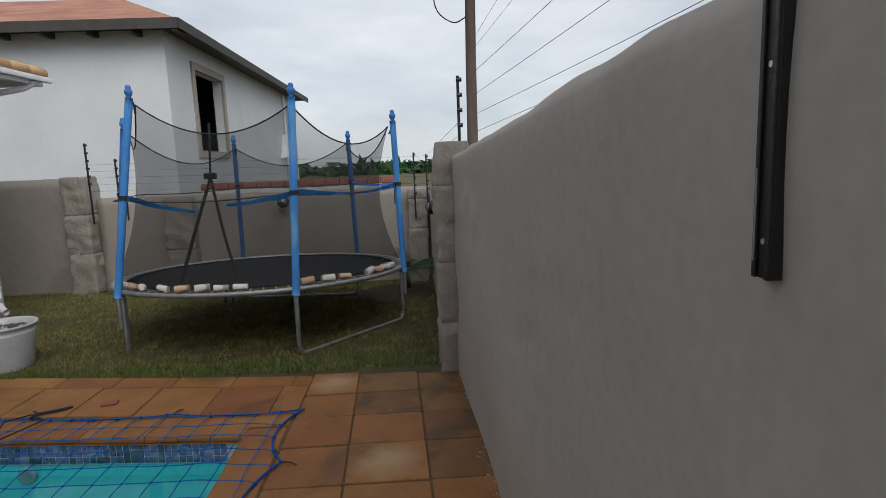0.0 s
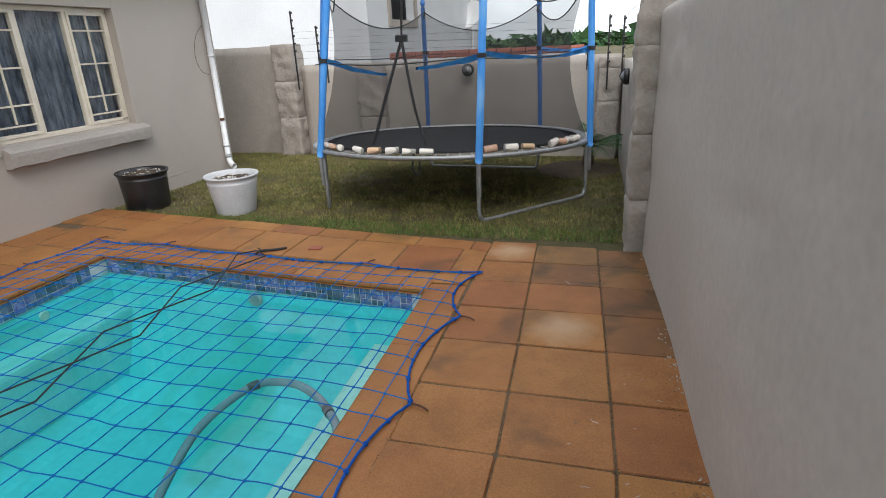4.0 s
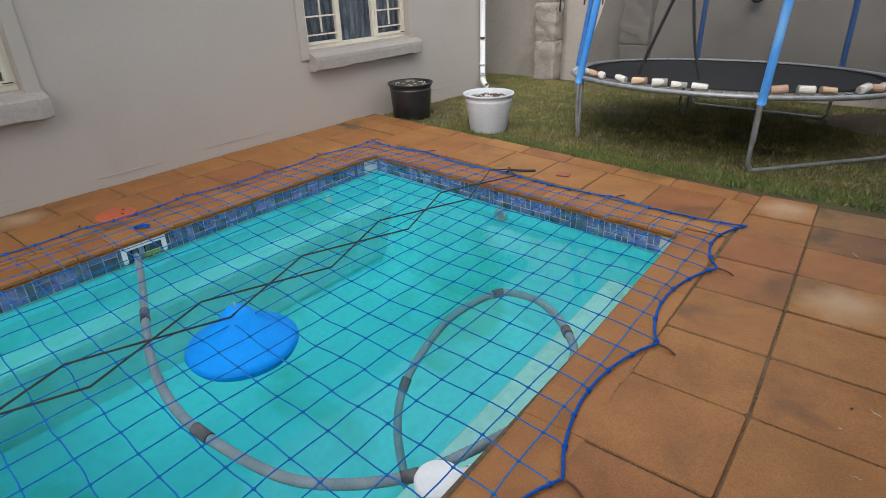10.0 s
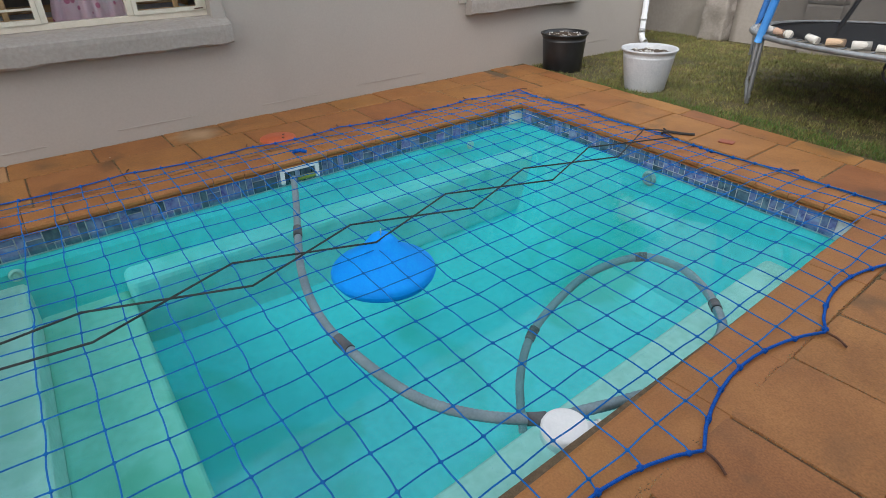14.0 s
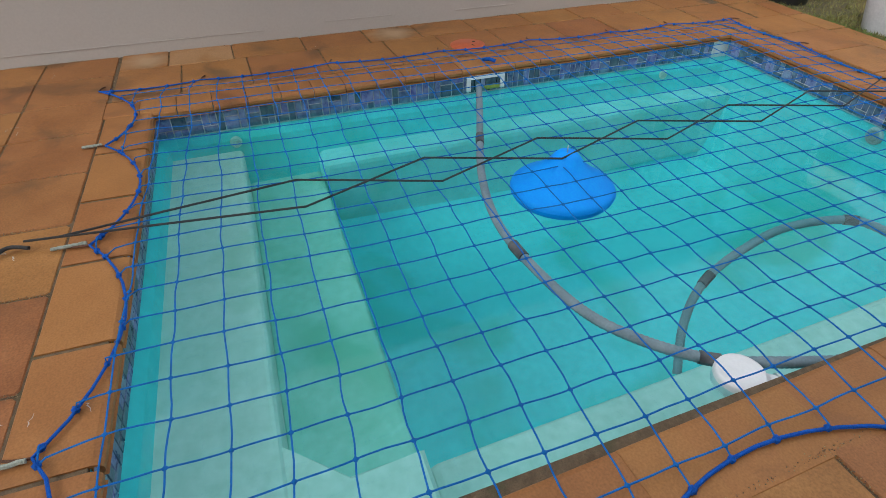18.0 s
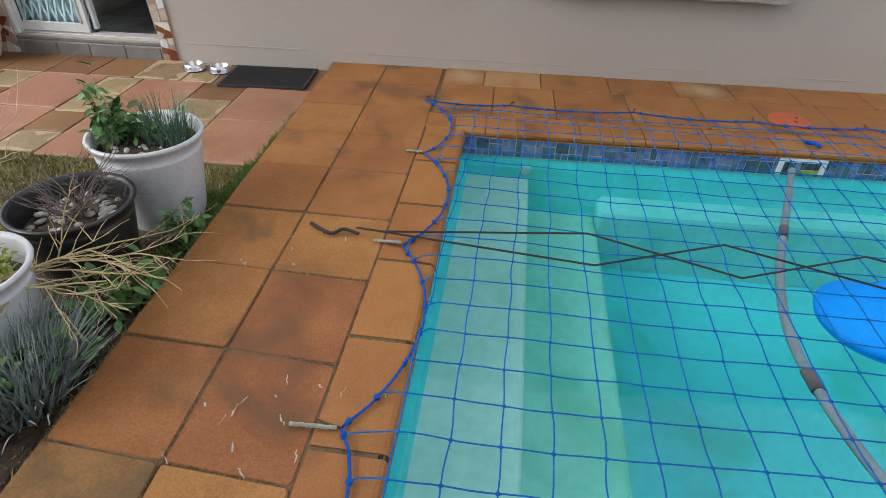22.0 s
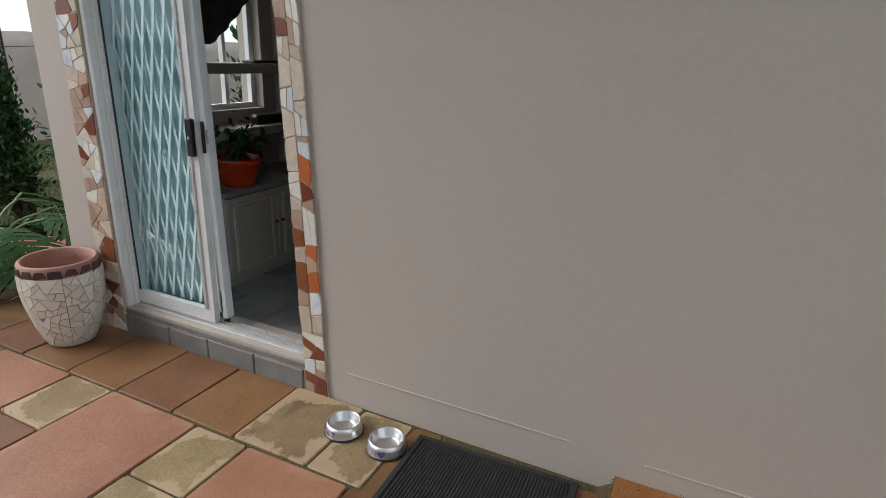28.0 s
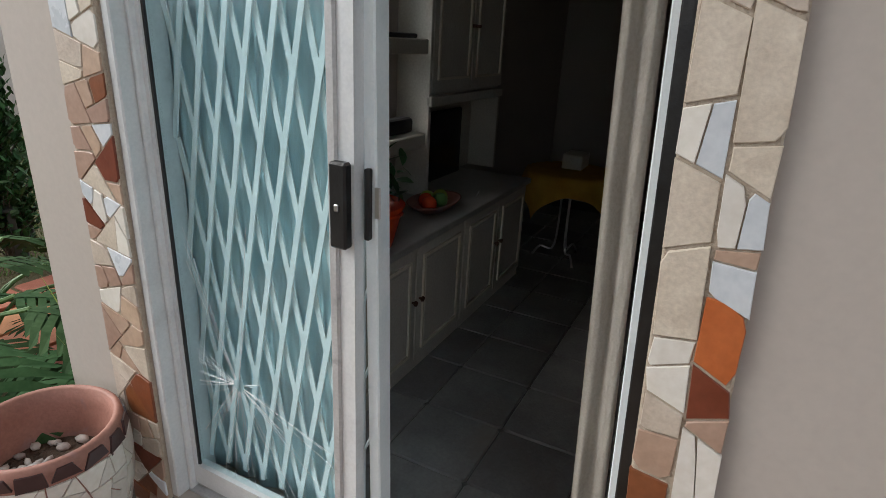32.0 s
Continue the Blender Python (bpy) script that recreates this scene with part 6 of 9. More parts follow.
# ---- pool things ----
def pool_net():
    th = thing("pool_safety_net", 0, 0, 0, label="blue knotted safety net stretched over the pool", category="pool net")
    # anchor hooks round the edge, in order: house side, far side, deck side, near side
    house = [(-4.03, -0.80), (-4.015, -0.155), (-4.03, 0.765), (-3.99, 1.62), (-3.99, 2.42), (-3.935, 3.17), (-3.95, 3.81), (-3.89, 4.46)]
    far = [(-3.89, 4.46), (-3.11, 4.43), (-2.14, 4.32), (-1.125, 4.25), (-0.215, 4.21)]
    deck_s = [(-0.20, -1.02), (-0.205, -0.20), (-0.215, 0.72), (-0.222, 1.645), (-0.235, 2.59), (-0.212, 3.50), (-0.215, 4.21)]
    near = [(-4.03, -0.80), (-3.13, -0.70), (-2.12, -0.69), (-1.055, -0.74), (-0.20, -1.02)]
    def edge(pts, inward, depth):
        out = []
        for (a, b), (c, d) in zip(pts, pts[1:]):
            for k in range(10):
                t = k / 10
                s = depth * math.sin(math.pi * t) ** 0.8
                out.append((a + (c - a) * t + inward[0] * s, b + (d - b) * t + inward[1] * s))
        out.append(pts[-1])
        return out
    E = {"h": edge(house, (1, 0), 0.05), "f": edge(far, (0, -1), 0.06), "d": edge(deck_s, (-1, 0), 0.12), "n": edge(near, (0, 1), 0.19)}
    c00, c10, c01, c11 = Vector(house[0]), Vector(deck_s[0]), Vector(house[-1]), Vector(deck_s[-1])
    outline = E["h"] + E["f"][1:] + E["d"][::-1][1:] + E["n"][::-1][1:-1]
    ox, oy = np.array([p[0] for p in outline]), np.array([p[1] for p in outline])
    px, py = np.roll(ox, -1), np.roll(oy, -1)
    def inside(x, y):
        m = (oy > y) != (py > y)
        return bool(np.sum(x < ox[m] + (y - oy[m]) / (py[m] - oy[m]) * (px[m] - ox[m])) % 2)
    def P(u, v):
        """u across from the house to the deck, v along."""
        q = (1 - u) * (1 - v) * c00 + u * (1 - v) * c10 + (1 - u) * v * c01 + u * v * c11
        m = min(u, 1 - u, v * 1.4, (1 - v) * 1.4)
        z = 0.014 + 0.03 * min(1, max(0, m) * 9) - 0.035 * min(1, max(0, m - 0.1) * 4)
        slack = 0.012 + 0.03 * max(0.0, 1 - v / 0.22)
        return (q.x + 0.010 * noise.noise(Vector((u * 23, v * 29, 2.0))) + slack * noise.noise(Vector((u * 6, v * 9, 5.0))),
                q.y + 0.012 * noise.noise(Vector((u * 23, v * 29, 9.0))) + slack * noise.noise(Vector((u * 7, v * 8, 7.0))), z + 0.008 * noise.noise(Vector((u * 9, v * 9, 4.0))))
    def clipped(pts):
        """The run of a cord that lies inside the rope, ended on the rope itself."""
        runs, cur, last = [], [], None
        for p in pts:
            now = inside(p[0], p[1])
            if last is not None and now != last[1]:
                lo, hi = (last[0], p) if now else (p, last[0])
                for _ in range(12):
                    mid = tuple((a + b) / 2 for a, b in zip(lo, hi))
                    lo, hi = (lo, mid) if inside(mid[0], mid[1]) else (mid, hi)
                end = (hi[0], hi[1], 0.012)
                cur.append(end)
                ends.append(end)
                if not now:
                    runs.append(cur)
                    cur = []
            if now:
                cur.append(p)
            last = (p, now)
        if len(cur) > 1:
            runs.append(cur)
        return [r for r in runs if len(r) > 1]
    ends = []
    NU, NV = 23, 31
    for i in range(1, NU):
        for run in clipped([P(i / NU, j / (3 * NV)) for j in range(-3, 3 * NV + 4)]):
            part("cord", tube(run, 0.0030, 5), M_NET, th)
    for j in range(0, NV):
        for run in clipped([P(i / (3 * NU), (j + 0.5) / NV) for i in range(-3, 3 * NU + 4)]):
            part("cord", tube(run, 0.0030, 5), M_NET, th)
    vs, fs = [], []
    oct_v = [(1, 0, 0), (-1, 0, 0), (0, 1, 0), (0, -1, 0), (0, 0, 1), (0, 0, -1)]
    oct_f = [(0, 2, 4), (2, 1, 4), (1, 3, 4), (3, 0, 4), (2, 0, 5), (1, 2, 5), (3, 1, 5), (0, 3, 5)]
    for i in range(1, NU):
        for j in range(0, NV):
            p = P(i / NU, (j + 0.5) / NV)
            if not inside(p[0], p[1]):
                continue
            b = len(vs)
            vs.extend((p[0] + 0.0115 * x, p[1] + 0.0115 * y, p[2] + 0.009 * z) for x, y, z in oct_v)
            fs.extend(tuple(b + k for k in f) for f in oct_f)
    o = data_part("knot_set", vs, fs, M_NET, th, "small knots where the cords cross", True)
    o["kind"] = "stuff"
    r = random.Random(7)
    for x, y, z in ends:
        bm = bmesh.new()
        bmesh.ops.create_icosphere(bm, subdivisions=1, radius=0.013)
        for v in bm.verts:
            v.co = v.co * r.uniform(0.8, 1.3) + Vector((x, y, z))
        part("rope_knot", bm, M_ROPE, th, "lumpy rope knot")
    for e, hooks, inward in (("h", house, (1, 0)), ("f", far, (0, -1)), ("d", deck_s, (-1, 0)), ("n", near, (0, 1))):
        pts = [(x, y, 0.012) for x, y in E[e]]
        part("edge_rope", tube(pts, {"d": 0.0066, "n": 0.0056}.get(e, 0.0048), 6), M_ROPE, th, "thick blue edge rope")
        for x, y in hooks[:-1] if e != "n" else hooks[1:]:
            ox, oy = -inward[0], -inward[1]
            part("hook", tube(spline([(x, y, 0.012), (x + ox * 0.05 + oy * 0.01, y + oy * 0.05 - ox * 0.01, 0.012), (x + ox * 0.09 + oy * 0.03, y + oy * 0.09 - ox * 0.03, 0.006)], 3), 0.005, 6), M_RUST, th, "small rusty hook")
    for (x, y), ln in (((-2.14, -0.82), 0.15), ((-1.05, -0.90), 0.18), ((-3.14, -0.80), 0.11)):
        pts = [(x + 0.002 * math.sin(k * 2.4), y - 0.015 + ln * 0.9 * k / 8 , 0.016) for k in range(9)]
        part("lashing", tube(pts, 0.008, 6), M_PALEROPE, th, "pale twisted rope lashing")
    return P


NET = pool_net()


def centre_cords():
    th = thing("tension_cord", 0, 0, 0.03, label="thin black tension cord zigzagging along the middle of the net", category="cord")
    for s in (1, -1):
        pts = [(-2.19, -0.93, 0.02), (-2.17, -0.80, 0.022)]
        for k in range(7):
            off = 0.13 * (s if k % 2 == 0 else -s)
            pts.append((-2.15 + 0.012 * k + off, 0.215 + 0.66 * k, 0.026))
        pts.append((-2.12, 4.31, 0.012))
        part("cord", tube(pts, 0.0052, 6), M_BLACKCORD, th)
    part("strap_end", tube(spline([(-2.18, -0.92, -0.01), (-2.21, -1.0, -0.008), (-2.17, -1.06, -0.012), (-2.26, -1.18, -0.02)], 4), 0.009, 7), M_BLACKCORD, th, "knotted end of black strap")
    part("strap_end", tube(spline([(-2.12, 4.30, -0.012), (-2.12, 4.36, -0.01), (-2.02, 4.42, -0.015), (-1.95, 4.49, -0.022)], 4), 0.011, 7), M_BLACKCORD, th, "knotted end of black strap")
    part("strap_end", tube(spline([(-2.12, 4.38, -0.02), (-2.16, 4.42, -0.02), (-2.2, 4.45, -0.022)], 4), 0.006, 6), M_BLACKCORD, th)


centre_cords()


def float_dispenser():
    th = thing("pool_float", -2.05, 1.60, WATER_Z, -35, label="bright blue cone-shaped plastic float on the water", category="pool float")
    prof = [(0.001, -0.05), (0.22, -0.05), (0.268, -0.035), (0.285, -0.008), (0.285, 0.02), (0.272, 0.034), (0.25, 0.045), (0.21, 0.07), (0.17, 0.10), (0.13, 0.132), (0.10, 0.16), (0.082, 0.185), (0.07, 0.20), (0.05, 0.22), (0.001, 0.225)]
    part("float_body", lathe(prof, 48), M_FLOAT, th, smooth=True)
    part("seam", lathe([(0.286, 0.002), (0.289, 0.006), (0.286, 0.010)], 48), M_FLOAT, th, smooth=True)
    part("ring_eye", tube(spline([(-0.012, 0, 0.22), (-0.014, 0, 0.245), (0, 0, 0.257), (0.014, 0, 0.245), (0.012, 0, 0.22)], 4), 0.003, 6), M_STEEL, th, "small wire eye")


float_dispenser()


def pool_hose():
    th = thing("pool_hose", 0, 0, 0, label="grey corrugated pool hose floating in a long curve", category="hose")
    first = [(-3.52, 1.76, -0.125), (-3.42, 1.72, -0.15), (-3.1, 1.58, -0.165), (-2.77, 1.43, -0.165), (-2.35, 1.25, -0.165), (-1.965, 1.137, -0.165), (-1.627, 1.107, -0.165), (-1.205, 1.152, -0.165), (-0.962, 1.263, -0.165), (-0.76, 1.46, -0.165), (-0.656, 1.68, -0.165), (-0.58, 1.90, -0.17)]
    second = [(-0.58, 1.90, -0.17), (-0.57, 2.2, -0.19), (-0.60, 2.52, -0.18), (-0.73, 2.70, -0.18), (-0.88, 2.83, -0.185), (-1.06, 2.91, -0.19), (-1.27, 2.86, -0.20), (-1.38, 2.58, -0.24), (-1.41, 2.36, -0.33), (-1.38, 2.1, -0.45), (-1.28, 1.92, -0.6), (-1.12, 1.8, -0.8)]
    def ribbed(pts, lo, hi, r):
        path = spline(pts, 14)
        path = path[lo:hi]
        out = []
        for p, q in zip(path, path[1:]):
            n = max(1, int((q - p).length / 0.009))
            out += [p.lerp(q, k / n) for k in range(n)]
        bm = bmesh.new()
        rings = []
        for i, p in enumerate(out):
            d = (out[min(i + 1, len(out) - 1)] - out[max(i - 1, 0)]).normalized()
            a = d.cross(Vector((0, 0, 1))).normalized()
            b = a.cross(d)
            rr = r * (1.0 if i % 2 else 0.90)
            rings.append([bm.verts.new(p + a * rr * math.cos(2 * math.pi * k / 10) + b * rr * math.sin(2 * math.pi * k / 10)) for k in range(10)])
        for r0, r1 in zip(rings, rings[1:]):
            for k in range(10):
                bm.faces.new((r0[k], r0[(k + 1) % 10], r1[(k + 1) % 10], r1[k]))
        return bm
    for pts in (first, second):
        n = 14 * (len(pts) - 1)
        cuts = list(range(0, n, 42)) + [n]
        for a, b in zip(cuts, cuts[1:]):
            part("hose_length", ribbed(pts, a, min(b + 1, n + 1), 0.024), M_HOSE, th, smooth=True)
        path = spline(pts, 14)
        for c in cuts[1:-1]:
            part("coupling", tube([path[c - 2], path[c], path[c + 2]], 0.0275, 12), M_HOSE_D, th, "dark rubber coupling", True)


pool_hose()


def leaf_canister():
    th = thing("chlorine_floater", -0.655, 1.50, WATER_Z, 20, label="white round plastic leaf trap beside the coping", category="pool fitting")
    part("cap", lathe([(0.001, -0.04), (0.085, -0.04), (0.092, -0.03), (0.092, 0.018), (0.086, 0.028), (0.078, 0.030), (0.074, 0.026), (0.03, 0.032), (0.001, 0.033)], 36), M_WPLASTIC, th, smooth=True)
    part("neck", tube([(0.06, 0.05, -0.03), (0.13, 0.10, -0.035)], 0.045, 16), M_WPLASTIC, th, "ribbed neck", True)
    part("collar", tube([(0.10, 0.08, -0.033), (0.112, 0.088, -0.034)], 0.052, 16), M_WPLASTIC, th, smooth=True)


leaf_canister()


def skimmer():
    th = thing("skimmer_mouth", PX0, 1.835, -0.12, label="white plastic skimmer mouth in the tile band", category="pool fitting")
    part("surround", wall_mesh("y", 0.020, 0.0, -0.155, 0.155, -0.055, 0.065, ((-0.125, 0.125, -0.055, 0.035),)), M_WPLASTIC, th)
    # black block closes the mouth; the hollow's shade is put into its colour
    part("throat", box(-0.06, 0.003, -0.124, 0.124, -0.055, 0.034), M_LENS, th, "black block painted as the shaded throat")
    part("flap", box(0.004, 0.016, -0.02, 0.12, -0.055, -0.02, 0.004), M_LEAF_Y, th, "algae-green weir flap")
    k = part("blue_cord_end", tube(spline([(-0.10, 0.02, 0.135), (-0.05, 0.05, 0.15), (-0.02, 0.09, 0.14)], 4), 0.014, 8), M_ROPE)
    k.matrix_basis = th.matrix_basis.copy()
    tagged(k, "short blue plastic tag lying on the coping", "tag")


skimmer()


def round_fitting(name, x, y, z, r, mat, label, axis="x", centre=None):
    th = thing(name, x, y, z, label=label, category="pool fitting")
    bm = lathe([(0.001, 0.012), (r * 0.55, 0.012), (r * 0.6, 0.02), (r * 0.95, 0.014), (r, 0.0)], 24)
    rot = Matrix.Rotation(radians(90), 3, "Y") if axis == "x" else Matrix.Rotation(radians(90), 3, "X")
    bmesh.ops.rotate(bm, verts=bm.verts, cent=(0, 0, 0), matrix=rot)
    part("flange", bm, mat, th, smooth=True)
    bm = lathe([(0.001, 0.0), (r * 0.45, 0.0), (r * 0.5, 0.021), (r * 0.4, 0.021), (0.001, 0.016)], 18)
    bmesh.ops.rotate(bm, verts=bm.verts, cent=(0, 0, 0), matrix=rot)
    part("eyeball", bm, centre or M_POOL_STEP, th, "round nozzle", True)


round_fitting("return_inlet", PX0 + 0.034, -0.02, -0.27, 0.040, M_POOL_STEP, "small pale return inlet below the waterline")
round_fitting("return_inlet", PX0 + 0.034, 3.5, -0.27, 0.040, M_POOL_STEP, "small pale return inlet below the waterline")
# no lamp: a disc added for a flat pale green patch by the far wall
round_fitting("pool_light", -1.98, skew(-1.98, PY1)[1] - 0.045, -0.24, 0.060, M_LEAF_S, "small pale green disc at the far pool wall", "y", M_LEAF_S)


def valve_lid():
    th = thing("valve_lid", -4.08, 1.91, 0.0, 20, label="round orange-red plastic inspection lid in the paving", category="lid")
    part("disc", lathe([(0.001, 0.016), (0.118, 0.016), (0.126, 0.011), (0.132, 0.013), (0.140, 0.010), (0.143, 0.0)], 36), M_LID, th, smooth=True)
    # slots aren't cut: raised black blocks paint their shaded hollows
    for a in (0, 90):
        part("finger_slot", box(0.05 if a == 0 else -0.006, 0.075 if a == 0 else 0.006, -0.006 if a == 0 else 0.05, 0.006 if a == 0 else 0.075, 0.0155, 0.018), M_LENS, th)


valve_lid()
b = part("brick_chip", box(-0.055, 0.055, -0.035, 0.035, 0.0, 0.012, 0.004), M_ORANGE_B)
b.matrix_basis = pose(-1.70, 4.52, 0.002, 0, 0, 12)
tagged(b, "small flat red brick chip on the paving", "brick chip")


# ---- by the door: mat and bowls ----
def rubber_mat():
    th = thing("door_mat", -4.50, -2.18, -0.078, 2, label="black ribbed rubber door mat beside the wall", category="door mat")
    part("mat_base", box(-0.245, 0.245, -0.36, 0.36, 0.0, 0.018, 0.005, seg=2), M_RUBBER, th)
    for k in range(46):
        y = -0.32 + 0.64 * k / 45
        part("rib", box(-0.215, 0.215, y - 0.0035, y + 0.0035, 0.0175, 0.0215, 0.001), M_RUBBER, th)
    for a, b, c, d in ((-0.245, -0.222, -0.36, 0.36), (0.222, 0.245, -0.36, 0.36), (-0.222, 0.222, -0.36, -0.335), (-0.222, 0.222, 0.335, 0.36)):
        part("border", box(a, b, c, d, 0.0175, 0.025, 0.002), M_RUBBER, th)


rubber_mat()


def words(text, size, mat, m, name="lettering", parent=None):
    cu = bpy.data.curves.new(name, "FONT")
    cu.body, cu.size, cu.extrude, cu.align_x, cu.align_y = text, size, 0.0006, "CENTER", "CENTER"
    ob = new(name, cu)
    bpy.context.view_layer.update()
    me = bpy.data.meshes.new_from_object(ob.evaluated_get(bpy.context.evaluated_depsgraph_get()))
    bpy.data.objects.remove(ob)
    o = new(name, me)
    me.materials.append(mat)
    o.parent, o.matrix_basis = parent, m
    return o


def dog_bowl(x, y, text, label, heart=False):
    th = thing("dog_bowl", x, y, -0.075, label=label, category="dog bowl", group="dog bowls")
    k = 0.80
    prof = [(0.001, 0.012), (0.065, 0.010), (0.074, 0.018), (0.088, 0.052), (0.092, 0.056), (0.097, 0.055), (0.103, 0.030), (0.112, 0.004), (0.114, 0.0), (0.108, 0.0)]
    part("bowl", lathe([(r * k, z) for r, z in prof], 48), M_STEEL, th, smooth=True)
    part("rubber_ring", lathe([(0.107 * k, 0.0), (0.1155 * k, 0.0), (0.1155 * k, 0.006), (0.110 * k, 0.008)], 48), M_BLACKPLASTIC, th, smooth=True)
    n = len(text)
    ring = 0.1075 * k + 0.001
    for j, ch in enumerate(text):
        a = radians(-38 + (j - (n - 1) / 2) * 19)
        words(ch, 0.036, M_TEXT2 if heart else M_TEXT, Matrix.Translation((ring * math.cos(a), ring * math.sin(a), 0.028)) @ Matrix.Rotation(a, 4, "Z") @ Matrix.Rotation(radians(90), 4, "Z") @ Matrix.Rotation(radians(76), 4, "X"), "letter", th)
    if heart:
        out = []
        for k in range(24):
            t = 2 * math.pi * k / 24
            out.append((0.0011 * 16 * math.sin(t) ** 3, 0.0011 * (13 * math.cos(t) - 5 * math.cos(2 * t) - 2 * math.cos(3 * t) - math.cos(4 * t))))
        vs, fs = prism(out, 0.0, 0.0012)
        a = radians(-38 + 2.8 * 19)
        h = data_part("painted_heart", vs, fs, M_TEXT, th, "small purple heart")
        h.matrix_basis = Matrix.Translation((ring * math.cos(a), ring * math.sin(a), 0.028)) @ Matrix.Rotation(a, 4, "Z") @ Matrix.Rotation(radians(90), 4, "Z") @ Matrix.Rotation(radians(76), 4, "X")


dog_bowl(-4.615, -2.885, "HOLLY", "stainless steel dog bowl with HOLLY painted on its side")
dog_bowl(-4.60, -2.648, "ILYN", "stainless steel dog bowl with ILYN and a heart on its side", True)


# ---- trampoline ----
def trampoline():
    cx, cy, R = -1.12, 6.98, 1.57
    gz = ground_z(cx, cy)
    th = thing("trampoline", cx, cy, 0, label="round trampoline with blue-sleeved posts and a black safety net", category="trampoline")
    ang = [radians(a) for a in (-134, -67, -10, 56, 116, 187)]
    zr = 0.515
    def zz(a):
        return zr - 0.075 * math.sin(a)
    ring = [(R * math.cos(t), R * math.sin(t), zz(t)) for t in (2 * math.pi * k / 72 for k in range(72))]
    part("rim_tube", tube(ring, 0.022, 10, closed=True), M_GALV, th, "galvanised rim tube", True)
    bm = bmesh.new()
    rm = R - 0.13
    cv = bm.verts.new((0, 0, zr + 0.0))
    rings = []
    for f in (0.4, 0.8, 1.0):
        rings.append([bm.verts.new((rm * f * math.cos(2 * math.pi * k / 60), rm * f * math.sin(2 * math.pi * k / 60), zr + 0.02 - 0.02 * (1 - f) - 0.075 * math.sin(2 * math.pi * k / 60) * f)) for k in range(60)])
    for k in range(60):
        bm.faces.new((cv, rings[0][k], rings[0][(k + 1) % 60]))
        for a, b in zip(rings, rings[1:]):
            bm.faces.new((a[k], b[k], b[(k + 1) % 60], a[(k + 1) % 60]))
    bmesh.ops.solidify(bm, geom=bm.faces[:], thickness=0.006)
    part("jumping_mat", bm, M_TRAMP, th, "black woven jumping mat", True)
    for k in range(84):
        t = 2 * math.pi * k / 84
        c, s = math.cos(t), math.sin(t)
        part("spring", tube([(rm * c, rm * s, zz(t) + 0.016), (R * c, R * s, zz(t) + 0.012)], 0.008, 6), M_GALV, th)
    # three leg frames, each between two posts
    for a, b in ((ang[1], ang[2]), (ang[3], ang[4]), (ang[5], ang[0])):
        pts = []
        pa, pb = (R * math.cos(a), R * math.sin(a)), (R * math.cos(b), R * math.sin(b))
        ga, gb = ground_z(cx + pa[0], cy + pa[1]) + 0.02, ground_z(cx + pb[0], cy + pb[1]) + 0.02
        pts = [(pa[0], pa[1], zz(a) - 0.01), (pa[0], pa[1], ga + 0.12), (pa[0] * 0.985 + pb[0] * 0.015, pa[1] * 0.985 + pb[1] * 0.015, ga + 0.03)]
        for t in (0.06, 0.35, 0.65, 0.94):
            pts.append((pa[0] + (pb[0] - pa[0]) * t, pa[1] + (pb[1] - pa[1]) * t, ga + (gb - ga) * t))
        pts += [(pa[0] * 0.015 + pb[0] * 0.985, pa[1] * 0.015 + pb[1] * 0.985, gb + 0.03), (pb[0], pb[1], gb + 0.12), (pb[0], pb[1], zz(b) - 0.01)]
        part("leg_frame", tube(spline(pts, 5), 0.020, 10), M_GALV, th, "bent galvanised leg tube", True)
    tops = []
    waist = []
    for k, a in enumerate(ang):
        x, y = (R + 0.035) * math.cos(a), (R + 0.035) * math.sin(a)
        tx, ty, tz = x * 0.97, y * 0.97, (2.40, 2.33, 2.18, 2.07, 2.07, 2.20)[k]
        tx += (0.27, 0.10, 0.0, 0.0, 0.0, 0.20)[k]
        tops.append(Vector((tx, ty, tz)))
        foot = Vector((x, y, zz(a) - 0.05))
        waist.append(foot.lerp(tops[-1], (1.46 - foot.z) / (tz - foot.z)))
        wx, wy = waist[-1].x, waist[-1].y
        m = M_BLUEFOAM if k in (0, 1, 2) else M_BLUEFOAM_D
        part("post", tube([(x, y, 0.22), (x, y, zz(a) - 0.05), (tx, ty, tz)], 0.018, 8), M_GALV, th)
        bm = bmesh.new()
        n = 26
        pts = [Vector((x, y, zz(a) - 0.05)).lerp(Vector((tx, ty, tz - 0.04)), i / n) for i in range(n + 1)]
        rr = random.Random(k)
        tube([p + Vector((rr.uniform(-1, 1), rr.uniform(-1, 1), 0)) * 0.0006 for p in pts], 0.034 if k < 3 else 0.030, 10, bm)
        part("foam_sleeve", bm, m, th, "faded blue padded sleeve" if k < 3 else "darker blue padded sleeve", True)
        bm = lathe([(0.001, 0.075), (0.018, 0.072), (0.026, 0.05), (0.024, 0.032), (0.034, 0.028), (0.034, 0.0), (0.020, -0.03)], 14)
        bmesh.ops.translate(bm, vec=(tx, ty, tz), verts=bm.verts)
        part("post_cap", bm, M_BLUEFOAM_D, th, "dark blue post cap", True)
        part("strap", tube(spline([(tx, ty, tz - 0.02), (tx * 0.985 + 0.015, ty * 0.985, tz - 0.10), (tx * 0.97, ty * 0.97, tz - 0.18)], 4), 0.010, 6), M_BLACKCORD, th, "black net strap")
